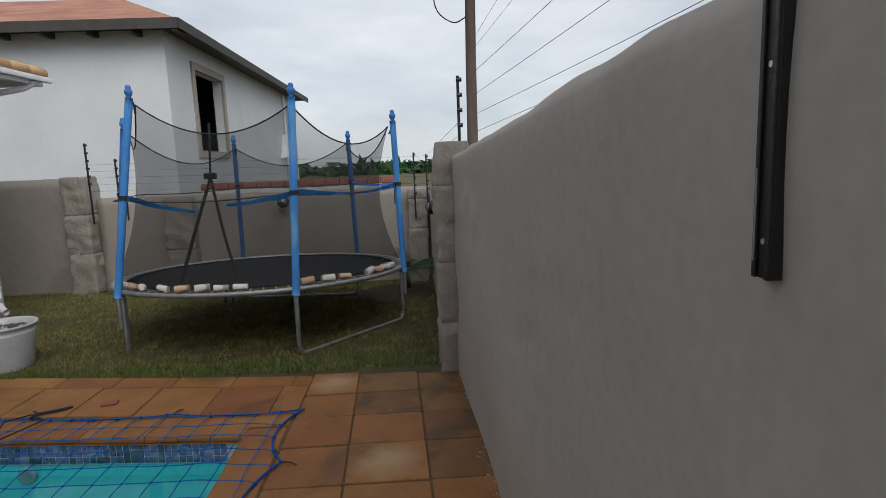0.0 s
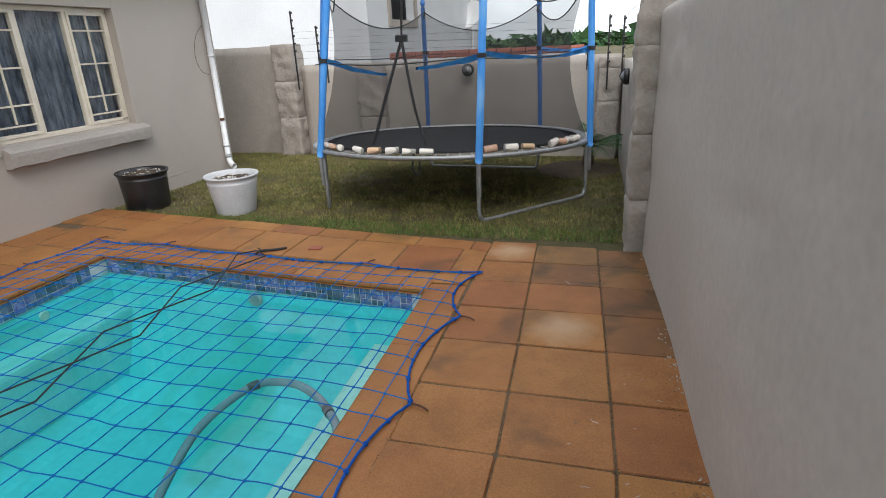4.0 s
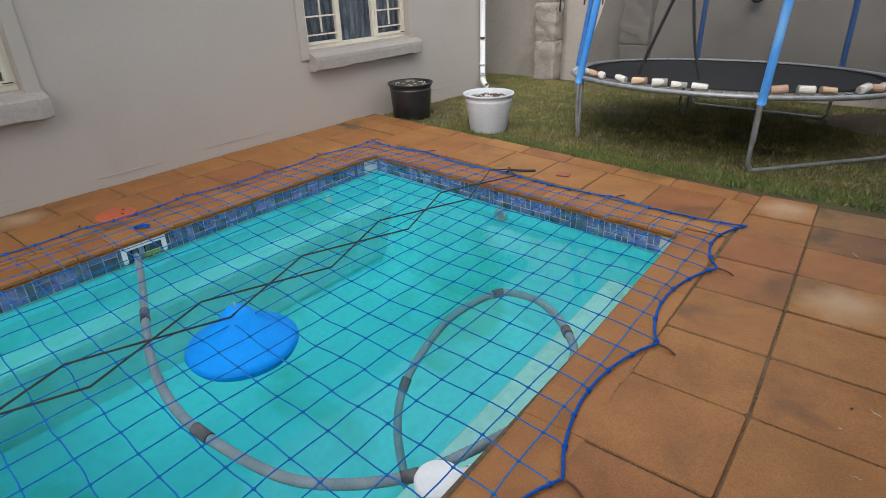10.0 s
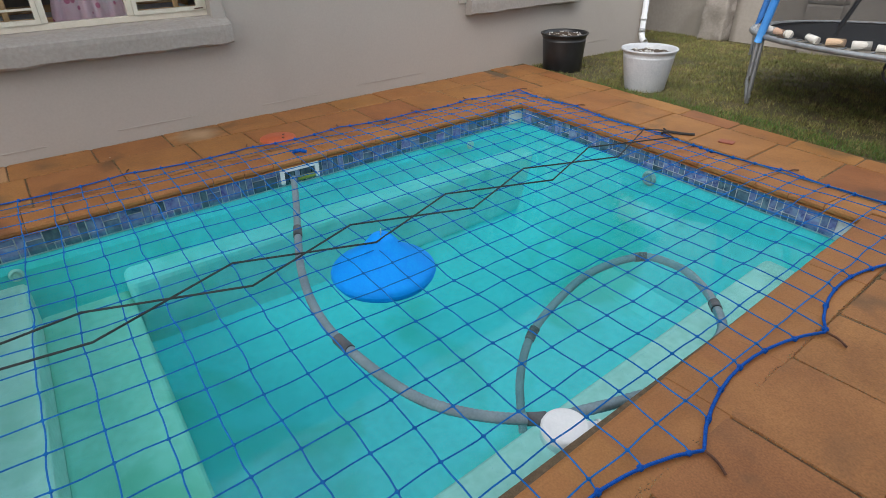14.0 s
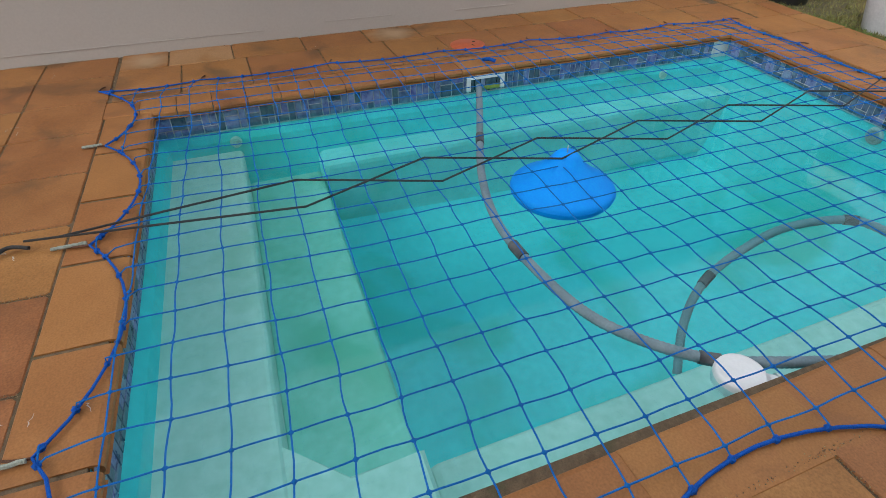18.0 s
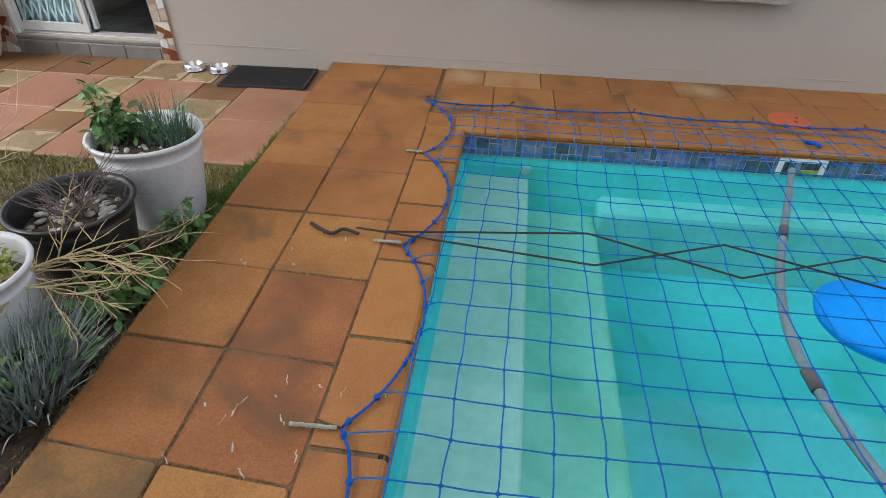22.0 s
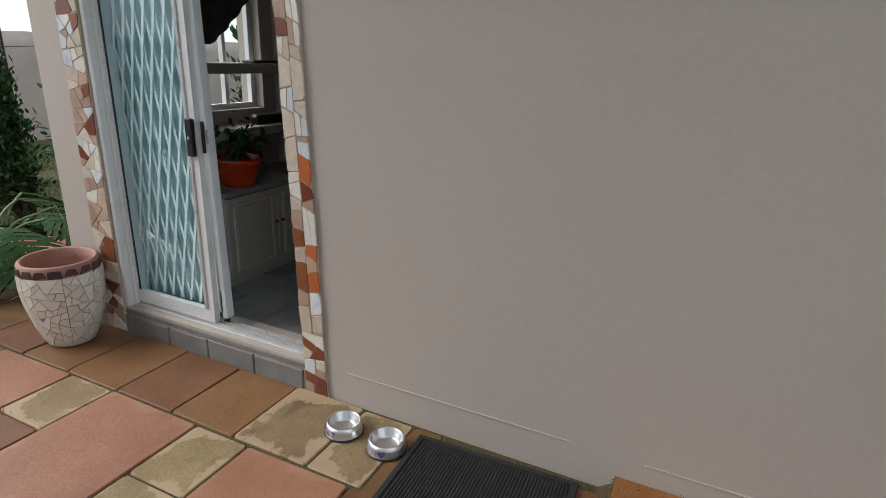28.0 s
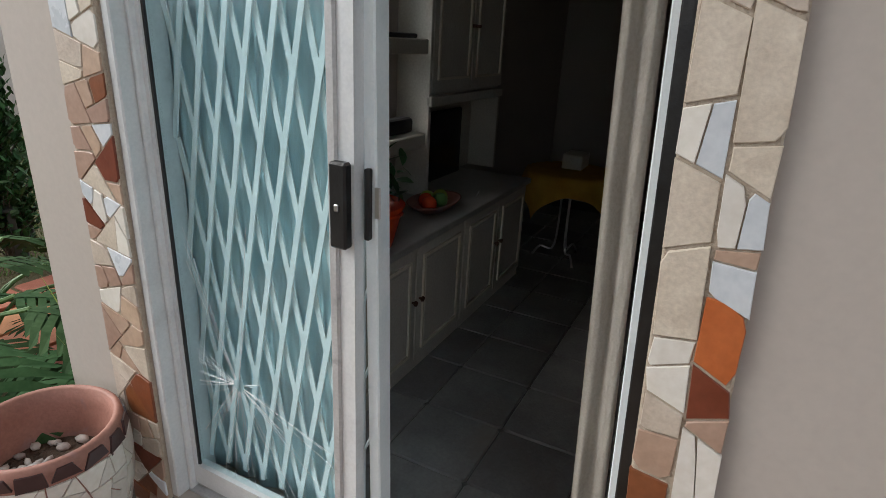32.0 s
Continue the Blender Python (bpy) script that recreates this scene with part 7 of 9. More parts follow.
        part("strap", tube([(wx * 0.98, wy * 0.98, 1.42), (wx * 0.975, wy * 0.975 - 0.02, 1.25)], 0.008, 6), M_BLACKCORD, th, "black net strap")
        part("tie_band", lathe([(0.040, -0.02), (0.042, -0.02), (0.042, 0.02), (0.040, 0.02)], 12), M_BLACKCORD, th)
        th.children[-1].matrix_basis = pose(wx, wy, 1.46)
    # screen: panels between the posts, sagging top edge
    for k in range(6):
        p, q = tops[k], tops[(k + 1) % 6]
        a0, a1 = ang[k], ang[(k + 1) % 6]
        n, nz = 14, 8
        bm = bmesh.new()
        rows = []
        for i in range(n + 1):
            t = i / n
            top = p.lerp(q, t)
            top.x *= 0.965
            top.y *= 0.965
            top.z = p.z + (q.z - p.z) * t - 0.10 - 0.26 * (1 - (2 * t - 1) ** 2)
            a = a0 + ((a1 - a0) % (2 * math.pi)) * t
            bot = Vector(((R - 0.04) * math.cos(a), (R - 0.04) * math.sin(a), zz(a) + 0.03))
            row = []
            for j in range(nz + 1):
                s = j / nz
                v = bot.lerp(top, s)
                pull = 0.10 * math.sin(math.pi * s) * (1 - 0.4 * math.sin(math.pi * t))
                v.x *= 1 - pull
                v.y *= 1 - pull
                row.append(bm.verts.new(v))
            rows.append(row)
        edge_pts = [r[-1].co.copy() for r in rows]
        for r0, r1 in zip(rows, rows[1:]):
            for j in range(nz):
                bm.faces.new((r0[j], r1[j], r1[j + 1], r0[j + 1]))
        part("safety_screen", bm, M_SCREEN, th, "see-through black mesh panel", True)
        part("screen_edge", tube(edge_pts, 0.007, 6), M_BLACKCORD, th, "black top edge of the screen")
    # blue tapes at mid height, torn loose between the first two posts
    for k, (k0, k1, lo, hi, sag) in enumerate(((0, 1, 0.0, 0.44, 0.14), (0, 1, 0.62, 1.0, 0.10), (1, 2, 0.0, 1.0, 0.05), (2, 3, 0.0, 1.0, 0.03))):
        pa, pb = waist[k0] + Vector((0, 0, 0.01)), waist[k1] - Vector((0, 0, 0.01))
        bm = bmesh.new()
        rr = random.Random(60 + k)
        prev = None
        for i in range(15):
            t = lo + (hi - lo) * i / 14
            v = pa.lerp(pb, t)
            d = 1 + 0.035 * math.sin(math.pi * t)
            z = v.z - sag * math.sin(math.pi * t) + rr.uniform(-0.004, 0.004)
            w = 0.009 + 0.017 * abs(2 * t - 1) + rr.uniform(-0.003, 0.003)
            cur = (bm.verts.new((v.x * d, v.y * d - 0.008, z - w)), bm.verts.new((v.x * d, v.y * d + 0.008, z + w)))
            if prev:
                bm.faces.new((prev[0], cur[0], cur[1], prev[1]))
            prev = cur
        bmesh.ops.solidify(bm, geom=bm.faces[:], thickness=0.004)
        part("blue_tape", bm, M_TAPE, th, "loose blue tape between the posts", True)
    part("mid_cord", tube([(R * 0.93 * math.cos(t), R * 0.93 * math.sin(t), 1.44 - 0.03 * abs(math.sin(3 * (t + 2.27)))) for t in (2 * math.pi * k / 48 for k in range(48))], 0.006, 5, closed=True), M_BLACKCORD, th, "black cord round the screen")
    for s0 in ((-0.62, -0.80, 0.66), (-0.50, -1.18, 0.65), (0.06, -1.22, 0.65)):
        top = (-0.19, -1.02, 1.62)
        part("webbing", tube(spline([s0, (s0[0] * 0.6 + top[0] * 0.4 - 0.02, s0[1] * 0.6 + top[1] * 0.4, 1.0), top], 5), 0.014, 6), M_BLACKCORD, th, "black webbing strap of the entrance")
    part("webbing", tube([(-0.19, -1.02, 1.62), (-0.15, -1.04, 2.12)], 0.011, 6), M_BLACKCORD, th, "black webbing strap of the entrance")
    part("webbing_bar", box(-0.25, -0.13, -1.04, -1.0, 1.60, 1.66, 0.008), M_BLACKCORD, th)
    part("hanging_strap", tube(spline([(0.02, -1.50, 0.62), (0.0, -1.5, 0.48), (0.05, -1.48, 0.42), (0.07, -1.49, 0.60)], 4), 0.010, 6), M_BLACKCORD, th)
    # foam blocks round the near rim
    rnd = random.Random(17)
    for k, deg in enumerate((-134, -128.5, -124, -113, -105, -97.5, -91, -84.5, -62, -54, -47, -34, -30, -26, -22, -18)):
        t = radians(deg)
        mat = M_FOAM_P if k in (1, 4, 8, 10, 12) else M_FOAM_W
        r = rnd.uniform(0.028, 0.036)
        bm = bmesh.new()
        tube([(-0.065, 0, 0), (-0.06, 0, 0), (0.06, 0, 0), (0.065, 0, 0)], r, 12, bm)
        for v in bm.verts:
            if abs(v.co.x) > 0.062:
                v.co.y *= 0.8
                v.co.z *= 0.8
        f = part("foam_roll", bm, mat, None, smooth=False)
        f.matrix_basis = pose(cx + (R - 0.07) * math.cos(t), cy + (R - 0.07) * math.sin(t), zz(t) + 0.03 + r * 0.7, 0, rnd.uniform(-8, 8), deg + 90 + rnd.uniform(-25, 25))
        tagged(f, "short pale foam tube lying on the trampoline edge" if mat is M_FOAM_W else "short brownish-pink foam tube lying on the trampoline edge", "foam tube", "foam tubes on the trampoline")


trampoline()


# ---- wall fittings ----
def fence_post(x, y, z0, z1, wall_y, label="black electric fence post with insulators on the wall"):
    th = thing("fence_post", x, y, z0, label=label, category="fence post", group="electric fence posts")
    h = z1 - z0
    part("bar", box(-0.011, 0.011, -0.011, 0.011, 0, h, 0.002), M_BLACKPAINT, th)
    n = 6
    for k in range(n):
        z = h - 0.03 - k * 0.115
        if z < h * 0.25:
            break
        part("insulator", tube([(-0.012, 0, z), (0.03, 0, z)], 0.017, 8), M_BLACKPLASTIC, th)


for x, y, a, b in ((-4.27, 9.28, 0.95, 2.16), (-3.88, 9.33, 1.05, 1.92), (0.62, 9.10, 0.85, 1.84), (0.80, 8.7, 1.0, 1.80)):
    fence_post(x, y, a, b, 0)
fence_post(0.99, 4.95, 1.75, 2.33, 0)


def fence_wires():
    th = thing("fence_wire", 0, 0, 1.5, label="thin electric fence wires along the garden wall", category="fence wire")
    for k in range(5):
        z = 0.28 - 0.10 * k
        part("wire", tube([(0.62, 9.10, z), (0.80, 8.7, z), (0.99, 4.97, z + 0.2)], 0.0018, 4), M_WIRE, th)
        part("wire", tube([(-4.27, 9.28, z + 0.06), (-3.88, 9.33, z + 0.06), (0.62, 9.10, z)], 0.0015, 4), M_WIRE, th)


fence_wires()


def bulkhead_light(x, y, z, rz, label):
    th = thing("bulkhead_light", x, y, z, rz, label, "wall light")
    bm = lathe([(0.001, 0.0), (0.085, 0.0), (0.095, 0.02), (0.088, 0.05), (0.07, 0.062)], 24)
    bmesh.ops.rotate(bm, verts=bm.verts, cent=(0, 0, 0), matrix=Matrix.Rotation(radians(90), 3, "X"))
    part("housing", bm, M_BLACKPAINT, th, smooth=True)
    bm = lathe([(0.068, 0.05), (0.05, 0.085), (0.001, 0.10)], 20)
    bmesh.ops.rotate(bm, verts=bm.verts, cent=(0, 0, 0), matrix=Matrix.Rotation(radians(90), 3, "X"))
    part("diffuser", bm, M_GALV, th, "grey ribbed glass", True)
    for a in (-0.035, 0.0, 0.035):
        part("guard", tube(spline([(a, -0.05, -0.085), (a, -0.105, 0), (a, -0.05, 0.085)], 4), 0.004, 5), M_BLACKPAINT, th)


bulkhead_light(-1.42, 9.33, 1.17, 0, "round black bulkhead light on the garden wall")
bulkhead_light(0.85, 7.6, 1.12, -90, "black caged bulkhead light on the side wall")


def cable_channel():
    y = 1.064
    x = RW(y) - 0.006
    th = thing("wall_channel", x, y, 1.518, label="worn black metal channel screwed to the boundary wall", category="channel")
    part("channel", box(-0.009, 0.006, -0.016, 0.016, 0.0, 0.95, 0.001), M_BLACKPAINT, th)
    for a in (-0.016, 0.009):
        part("lip", box(-0.013, -0.0085, a, a + 0.007, 0.0, 0.95, 0.001), M_BLACKPAINT, th)
    part("worn_edge", box(-0.0142, -0.0125, 0.010, 0.0125, 0.02, 0.13, 0.0004), M_GALV, th, "scratched bare metal edge")
    for z in (0.045, 0.245):
        part("screw", tube([(-0.008, -0.004, z), (-0.0125, -0.004, z)], 0.004, 8), M_STEEL, th)


cable_channel()


def palm(x, y):
    th = thing("small_palm", x, y, ground_z(x, y), label="small young palm in a dug bed behind the trampoline", category="palm")
    part("trunk", lathe([(0.07, 0), (0.085, 0.06), (0.06, 0.22), (0.03, 0.30), (0.001, 0.32)], 12), M_BARK, th, smooth=True)
    rnd = random.Random(5)
    for k in range(13):
        a, up = rnd.uniform(0, 6.28), rnd.uniform(0.5, 1.5)
        d = Vector((math.cos(a), math.sin(a), up)).normalized()
        pts = [Vector((0, 0, 0.25)) + d * 0.75 * t + Vector((math.cos(a), math.sin(a), -1.2)) * (0.28 * t * t) for t in (0, 0.25, 0.5, 0.75, 1)]
        bm = tube(pts, 0.006, 5, taper=0.4)
        fr = part("frond_rib", bm, M_LEAF_D, th)
        vs, fs = [], []
        for i in range(22):
            t = 0.2 + 0.8 * i / 21
            k0 = min(3, int(t * 4))
            p = pts[k0].lerp(pts[k0 + 1], t * 4 - k0)
            ax = (pts[k0 + 1] - pts[k0]).normalized()
            for s in (1, -1):
                sd = ax.cross(Vector((0, 0, 1))).normalized() * s
                e = p + (sd * 0.75 + ax * 0.5 + Vector((0, 0, -0.35))) * 0.24 * math.sin(math.pi * (0.15 + 0.8 * t))
                w = ax * 0.009
                b = len(vs)
                vs += [tuple(p - w), tuple(p + w), tuple(e)]
                fs.append((b, b + 1, b + 2))
        data_part("frond_blade", vs, fs, M_LEAF_D, th)


palm(0.42, 8.5)
bed = data_part("soil_bed", *prism([(0.30 + 0.55 * math.cos(2 * math.pi * k / 14), 8.2 + 0.62 * math.sin(2 * math.pi * k / 14)) for k in range(14)], -0.2, -0.095, 0.03), M_SOIL)
tagged(bed, "bare dark soil round the small palm", "soil", kind="structure")


# ---- beyond the walls ----
def neighbour_house():
    th = thing("neighbour_house", -10, 20, 0, label="white two-storey neighbour house with a clay tile hip roof", category="house")
    inv = th.matrix_basis.inverted()
    def keep(o):
        o.matrix_parent_inverse = inv
        return o
    X1, Y0, Y1, X0, ZT = -4.85, 14.0, 28.0, -22.0, 4.85
    wt = 0.25
    keep(part("wall", wall_mesh("x", Y0, Y0 + wt, X0, X1, -0.3, ZT), M_NHOUSE, th, "plain white front wall"))
    keep(part("wall", wall_mesh("y", X1, X1 - wt, Y0 + wt, Y1, -0.3, ZT, ((15.6, 17.7, 2.22, 4.25),)), M_NHOUSE, th, "white side wall with a barred window"))
    keep(part("wall", wall_mesh("x", Y1, Y1 - wt, X0, X1 - wt, -0.3, ZT), M_NHOUSE, th))
    keep(part("wall", wall_mesh("y", X0, X0 + wt, Y0 + wt, Y1 - wt, -0.3, ZT), M_NHOUSE, th))
    keep(part("floor", box(X0 + wt, X1 - wt, Y0 + wt, Y1 - wt, 1.9, 2.0), M_DARKWALL, th))
    w = keep(part("window", wall_mesh("y", X1 + 0.05, X1 - 0.02, 15.42, 17.88, 2.04, 4.43, ((15.6, 17.7, 2.22, 4.25),)), M_STONE, th, "stone-framed barred window"))
    for k in range(6):
        y = 15.75 + 0.36 * k
        keep(part("burglar_bar", box(X1 - 0.02, X1 + 0.01, y - 0.02, y + 0.02, 2.22, 4.25), M_BLACKPAINT, w))
    keep(part("sill", box(X1 - 0.02, X1 + 0.16, 15.35, 17.95, 1.93, 2.05, 0.02), M_STONE, w))
    keep(part("pane", box(X1 - 0.12, X1 - 0.11, 15.6, 17.7, 2.22, 4.25), plain("dim_window_glass", (0.10, 0.105, 0.11), 0.25), w, "dark glass"))
    # roof: hipped
    e = 0.55
    ex0, ex1, ey0, ey1, ze = X0 - e, X1 + e, Y0 - e, Y1 + e, 4.95
    a, b = Vector((-7.65, 18.3, 6.75)), Vector((-7.65, 23.8, 6.75))
    l0, l1 = Vector((-19.0, 18.3, 6.75)), Vector((-19.0, 23.8, 6.75))
    bm = bmesh.new()
    v = [bm.verts.new(p) for p in ((ex0, ey0, ze), (ex1, ey0, ze), (ex1, ey1, ze), (ex0, ey1, ze), a, b, l1, l0)]
    for f in ((0, 1, 4, 7), (1, 2, 5, 4), (2, 3, 6, 5), (3, 0, 7, 6), (4, 5, 6, 7)):
        bm.faces.new([v[i] for i in f])
    roof = keep(part("roof", bm, M_ROOF, th, "brown clay tile roof"))
    # rows of rounded tiles on the two slopes in sight
    vs, fs = [], []
    def course(p0, p1, q0, q1, rows, pitch):
        for r in range(rows):
            t0, t1 = r / rows, (r + 1.15) / rows
            A, B = p0.lerp(q0, t0), p1.lerp(q1, t0)
            C = p0.lerp(q0, min(1, t1)), p1.lerp(q1, min(1, t1))
            nrm = (B - A).cross(C[0] - A).normalized()
            if nrm.z < 0:
                nrm = -nrm
            n = int((B - A).length / pitch)
            for k in range(n):
                bvs = len(vs)
                for (s0, s1), lift in (((A, B), 0.05), (C, 0.012)):
                    for j in range(4):
                        u = (k + 0.06 + 0.88 * j / 3) / n
                        hgt = lift + 0.075 * math.sin(math.pi * j / 3)
                        vs.append(tuple(s0.lerp(s1, u) + nrm * hgt))
                fs.extend((bvs + j, bvs + j + 1, bvs + j + 5, bvs + j + 4) for j in range(3))
                fs.append((bvs, bvs + 1, bvs + 2, bvs + 3))
    course(Vector((-14, ey0, ze)), Vector((ex1, ey0, ze)), Vector((-14, 18.3, 6.75)), a, 15, 0.27)
    course(Vector((ex1, ey0, ze)), Vector((ex1, ey1, ze)), a, b, 12, 0.30)
    o = keep(data_part("roof_tiles", vs, fs, M_ROOF, roof))
    o["kind"] = "stuff"
    hip = keep(part("hip_tiles", tube([Vector((ex1, ey0, ze + 0.06)).lerp(a, k / 12) + Vector((0, 0, 0.06 + 0.02 * (k % 2))) for k in range(13)], 0.11, 8), M_ROOF, roof))
    keep(part("fascia", box(ex0, ex1, ey0 - 0.03, ey0, ze - 0.20, ze + 0.02), M_FASCIA, th, "dark fascia board"))
    keep(part("fascia", box(ex1, ex1 + 0.03, ey0, ey1, ze - 0.20, ze + 0.02), M_FASCIA, th, "dark fascia board"))
    keep(part("soffit", box(ex0, ex1, ey0, ey1, ze - 0.10, ze - 0.06), M_FASCIA, th))
    for k in range(10):
        x = -13 + 0.95 * k
        keep(part("rafter_end", box(x, x + 0.10, ey0 + 0.02, Y0, ze - 0.24, ze - 0.10), M_FASCIA, th))
    keep(part("downpipe", tube([(X1 + 0.06, 25.5, 0.5), (X1 + 0.06, 25.5, 4.7)], 0.05, 8), M_WHITE_P, th))
    # satellite dish on the side wall
    d = thing("satellite_dish", -4.62, 24.8, 2.55, -25, "thin satellite dish on the neighbour's wall", "satellite dish")
    bm = lathe([(0.001, 0.0), (0.3, 0.05), (0.55, 0.17), (0.56, 0.17)], 24)
    bmesh.ops.rotate(bm, verts=bm.verts, cent=(0, 0, 0), matrix=Matrix.Rotation(radians(65), 3, "X"))
    part("dish", bm, M_WPLASTIC, d, smooth=True)
    part("arm", tube([(0, 0.1, 0), (-0.1, 0.3, -0.3)], 0.03, 6), M_GALV, d)


neighbour_house()


def low_roof():
    th = thing("outbuilding", -1.0, 13.0, 0, label="low white outbuilding with a red ridge-tiled parapet", category="building")
    part("wall", box(-3.0, 1.2, 0.0, 0.22, -0.3, 1.28), M_NHOUSE, th)
    for k in range(14):
        bm = tube([(-3.0 + 0.3 * k, 0.11, 1.30), (-2.72 + 0.3 * k, 0.11, 1.31)], 0.12, 10)
        part("ridge_tile", bm, M_REDROOF, th)


low_roof()


def utility_pole():
    th = thing("utility_pole", 2.02, 14.0, 0, label="tall weathered wooden utility pole with cables", category="utility pole")
    part("pole", tube([(0, 0, -0.3), (0.03, 0, 4.0), (0.10, 0, 8.5)], 0.135, 12, taper=0.8), M_POLE, th, smooth=True)
    part("crossarm", box(-0.9, 1.0, -0.06, 0.06, 8.0, 8.12, 0.01), M_POLE, th)
    part("loop_cable", tube(spline([(0.02, 0, 5.75), (-0.35, -0.05, 5.85), (-0.75, -0.1, 5.45), (-0.70, -0.1, 5.05), (-0.35, -0.05, 4.82), (-0.05, 0, 4.95)], 8), 0.016, 6), M_WIRE, th, "loose loop of black cable")
    part("loop_cable", tube(spline([(0.12, -0.1, 5.9), (0.22, -0.1, 5.5), (0.30, -0.1, 5.42), (0.34, -0.1, 5.7)], 5), 0.014, 6), M_WIRE, th)
    wires = thing("overhead_wire", 2.02, 14.0, 0, label="thin overhead cables rising from the pole", category="cable")
    for k, (z0, x1, y1, z1) in enumerate(((2.35, 3.2, 2.5, 3.55), (2.75, 3.0, 2.5, 3.75), (3.2, 2.5, 2.5, 4.3), (3.7, 1.9, 2.2, 4.6), (4.2, 1.5, 1.0, 5.1), (4.4, 1.1, 1.0, 5.5))):
        part("wire", tube(spline([(0.06, 0, z0), (x1 / 2 + 0.03, (y1 - 14) / 2, (z0 + z1) / 2 - 0.04), (x1, y1 - 14, z1)], 6), 0.0035 if k > 3 else 0.005, 5), M_WIRE, wires)
    part("wire", tube([(-2.0, 0, 7.5), (30, 4, 8.4)], 0.02, 5), M_WIRE, wires)
    long_wire = thing("overhead_wire", -10, 12, 0, label="black cable crossing the sky over the roof", category="cable")
    part("wire", tube(spline([(-6, 0, 4.95), (0, 0, 5.22), (6, 1, 6.1)], 8), 0.011, 5), M_WIRE, long_wire)


utility_pole()


def far_trees():
    rnd = random.Random(77)
    th = thing("distant_trees", 0, 120, 0, label="dark line of distant trees and low hills", category="trees", kind="stuff")
    vs, fs = [], []
    for k in range(240):
        x, y = rnd.uniform(-140, 160), rnd.uniform(-12, 25)
        h = rnd.uniform(0.8, 2.2)
        for _ in range(10):
            c = Vector((x + rnd.gauss(0, 2.4), y + rnd.gauss(0, 1), h * rnd.uniform(0.15, 0.95)))
            for _ in range(4):
                p = [c + Vector((rnd.gauss(0, 0.9), rnd.gauss(0, 0.9), rnd.gauss(0, 0.7))) for _ in range(3)]
                b = len(vs)
                vs += [tuple(q) for q in p]
                fs.append((b, b + 1, b + 2))
    data_part("crowns", vs, fs, M_LEAF_D, th)


far_trees()


# ---- garden beyond the house end ----
def shrub(name, x, y, h, r, mat, label, seed, n=900, size=0.05, trunk=0.03):
    rnd = random.Random(seed)
    th = thing(name, x, y, ground_z(x, y), label=label, category="shrub")
    bm = bmesh.new()
    tube([(0, 0, -0.02), (0.02, 0.01, h * 0.5), (0.0, 0.0, h * 0.92)], trunk, 8, bm, taper=0.3)
    places = []
    for k in range(n // 20):
        z = h * rnd.uniform(0.12, 0.98)
        a = rnd.uniform(0, 6.283)
        rr = r * (1 - (z / h) ** 1.3 * 0.78) * rnd.uniform(0.35, 1.0) * (0.8 + 0.3 * noise.noise(Vector((a * 2, z * 3, seed))))
        tip = Vector((rr * math.cos(a), rr * math.sin(a), z + rnd.uniform(0, 0.12)))
        tube([(0, 0, max(0.05, z - 0.2)), tuple(tip)], 0.006, 4, bm, taper=0.4)
        for _ in range(20):
            p = Vector((0, 0, z - 0.1)).lerp(tip, rnd.uniform(0.4, 1.08)) + Vector((rnd.gauss(0, 0.045), rnd.gauss(0, 0.045), rnd.gauss(0, 0.05)))
            places.append((p, tip + Vector((0, 0, 0.1))))
    part("trunk", bm, M_BARK, th, "thin brown stems")
    vs, fs = leaves(places, size * 1.5, size * 0.75, rnd)
    data_part("crown", vs, fs, mat, th)


shrub("topiary_shrub", -5.75, -7.35, 1.45, 0.42, M_LEAF_D, "dense dark green upright shrub on an iron frame", 81, 4600, 0.036)
shrub("topiary_shrub", -5.45, -8.95, 1.45, 0.45, M_LEAF_D, "clipped dark green rounded shrub on the lawn", 82, 2200, 0.05)
shrub("leafy_shrub", -7.2, -8.2, 1.6, 0.9, M_LEAF_D, "spreading dark green shrub beside the house", 83, 2600, 0.06)
shrub("leafy_shrub", -6.1, -6.3, 0.7, 0.5, M_LEAF, "low green shrub in the bed beside the house", 84, 1200, 0.05)
shrub("leafy_shrub", -9.0, -7.0, 2.4, 1.2, M_LEAF_D, "tall dark green shrub beside the house", 85, 3200, 0.07)


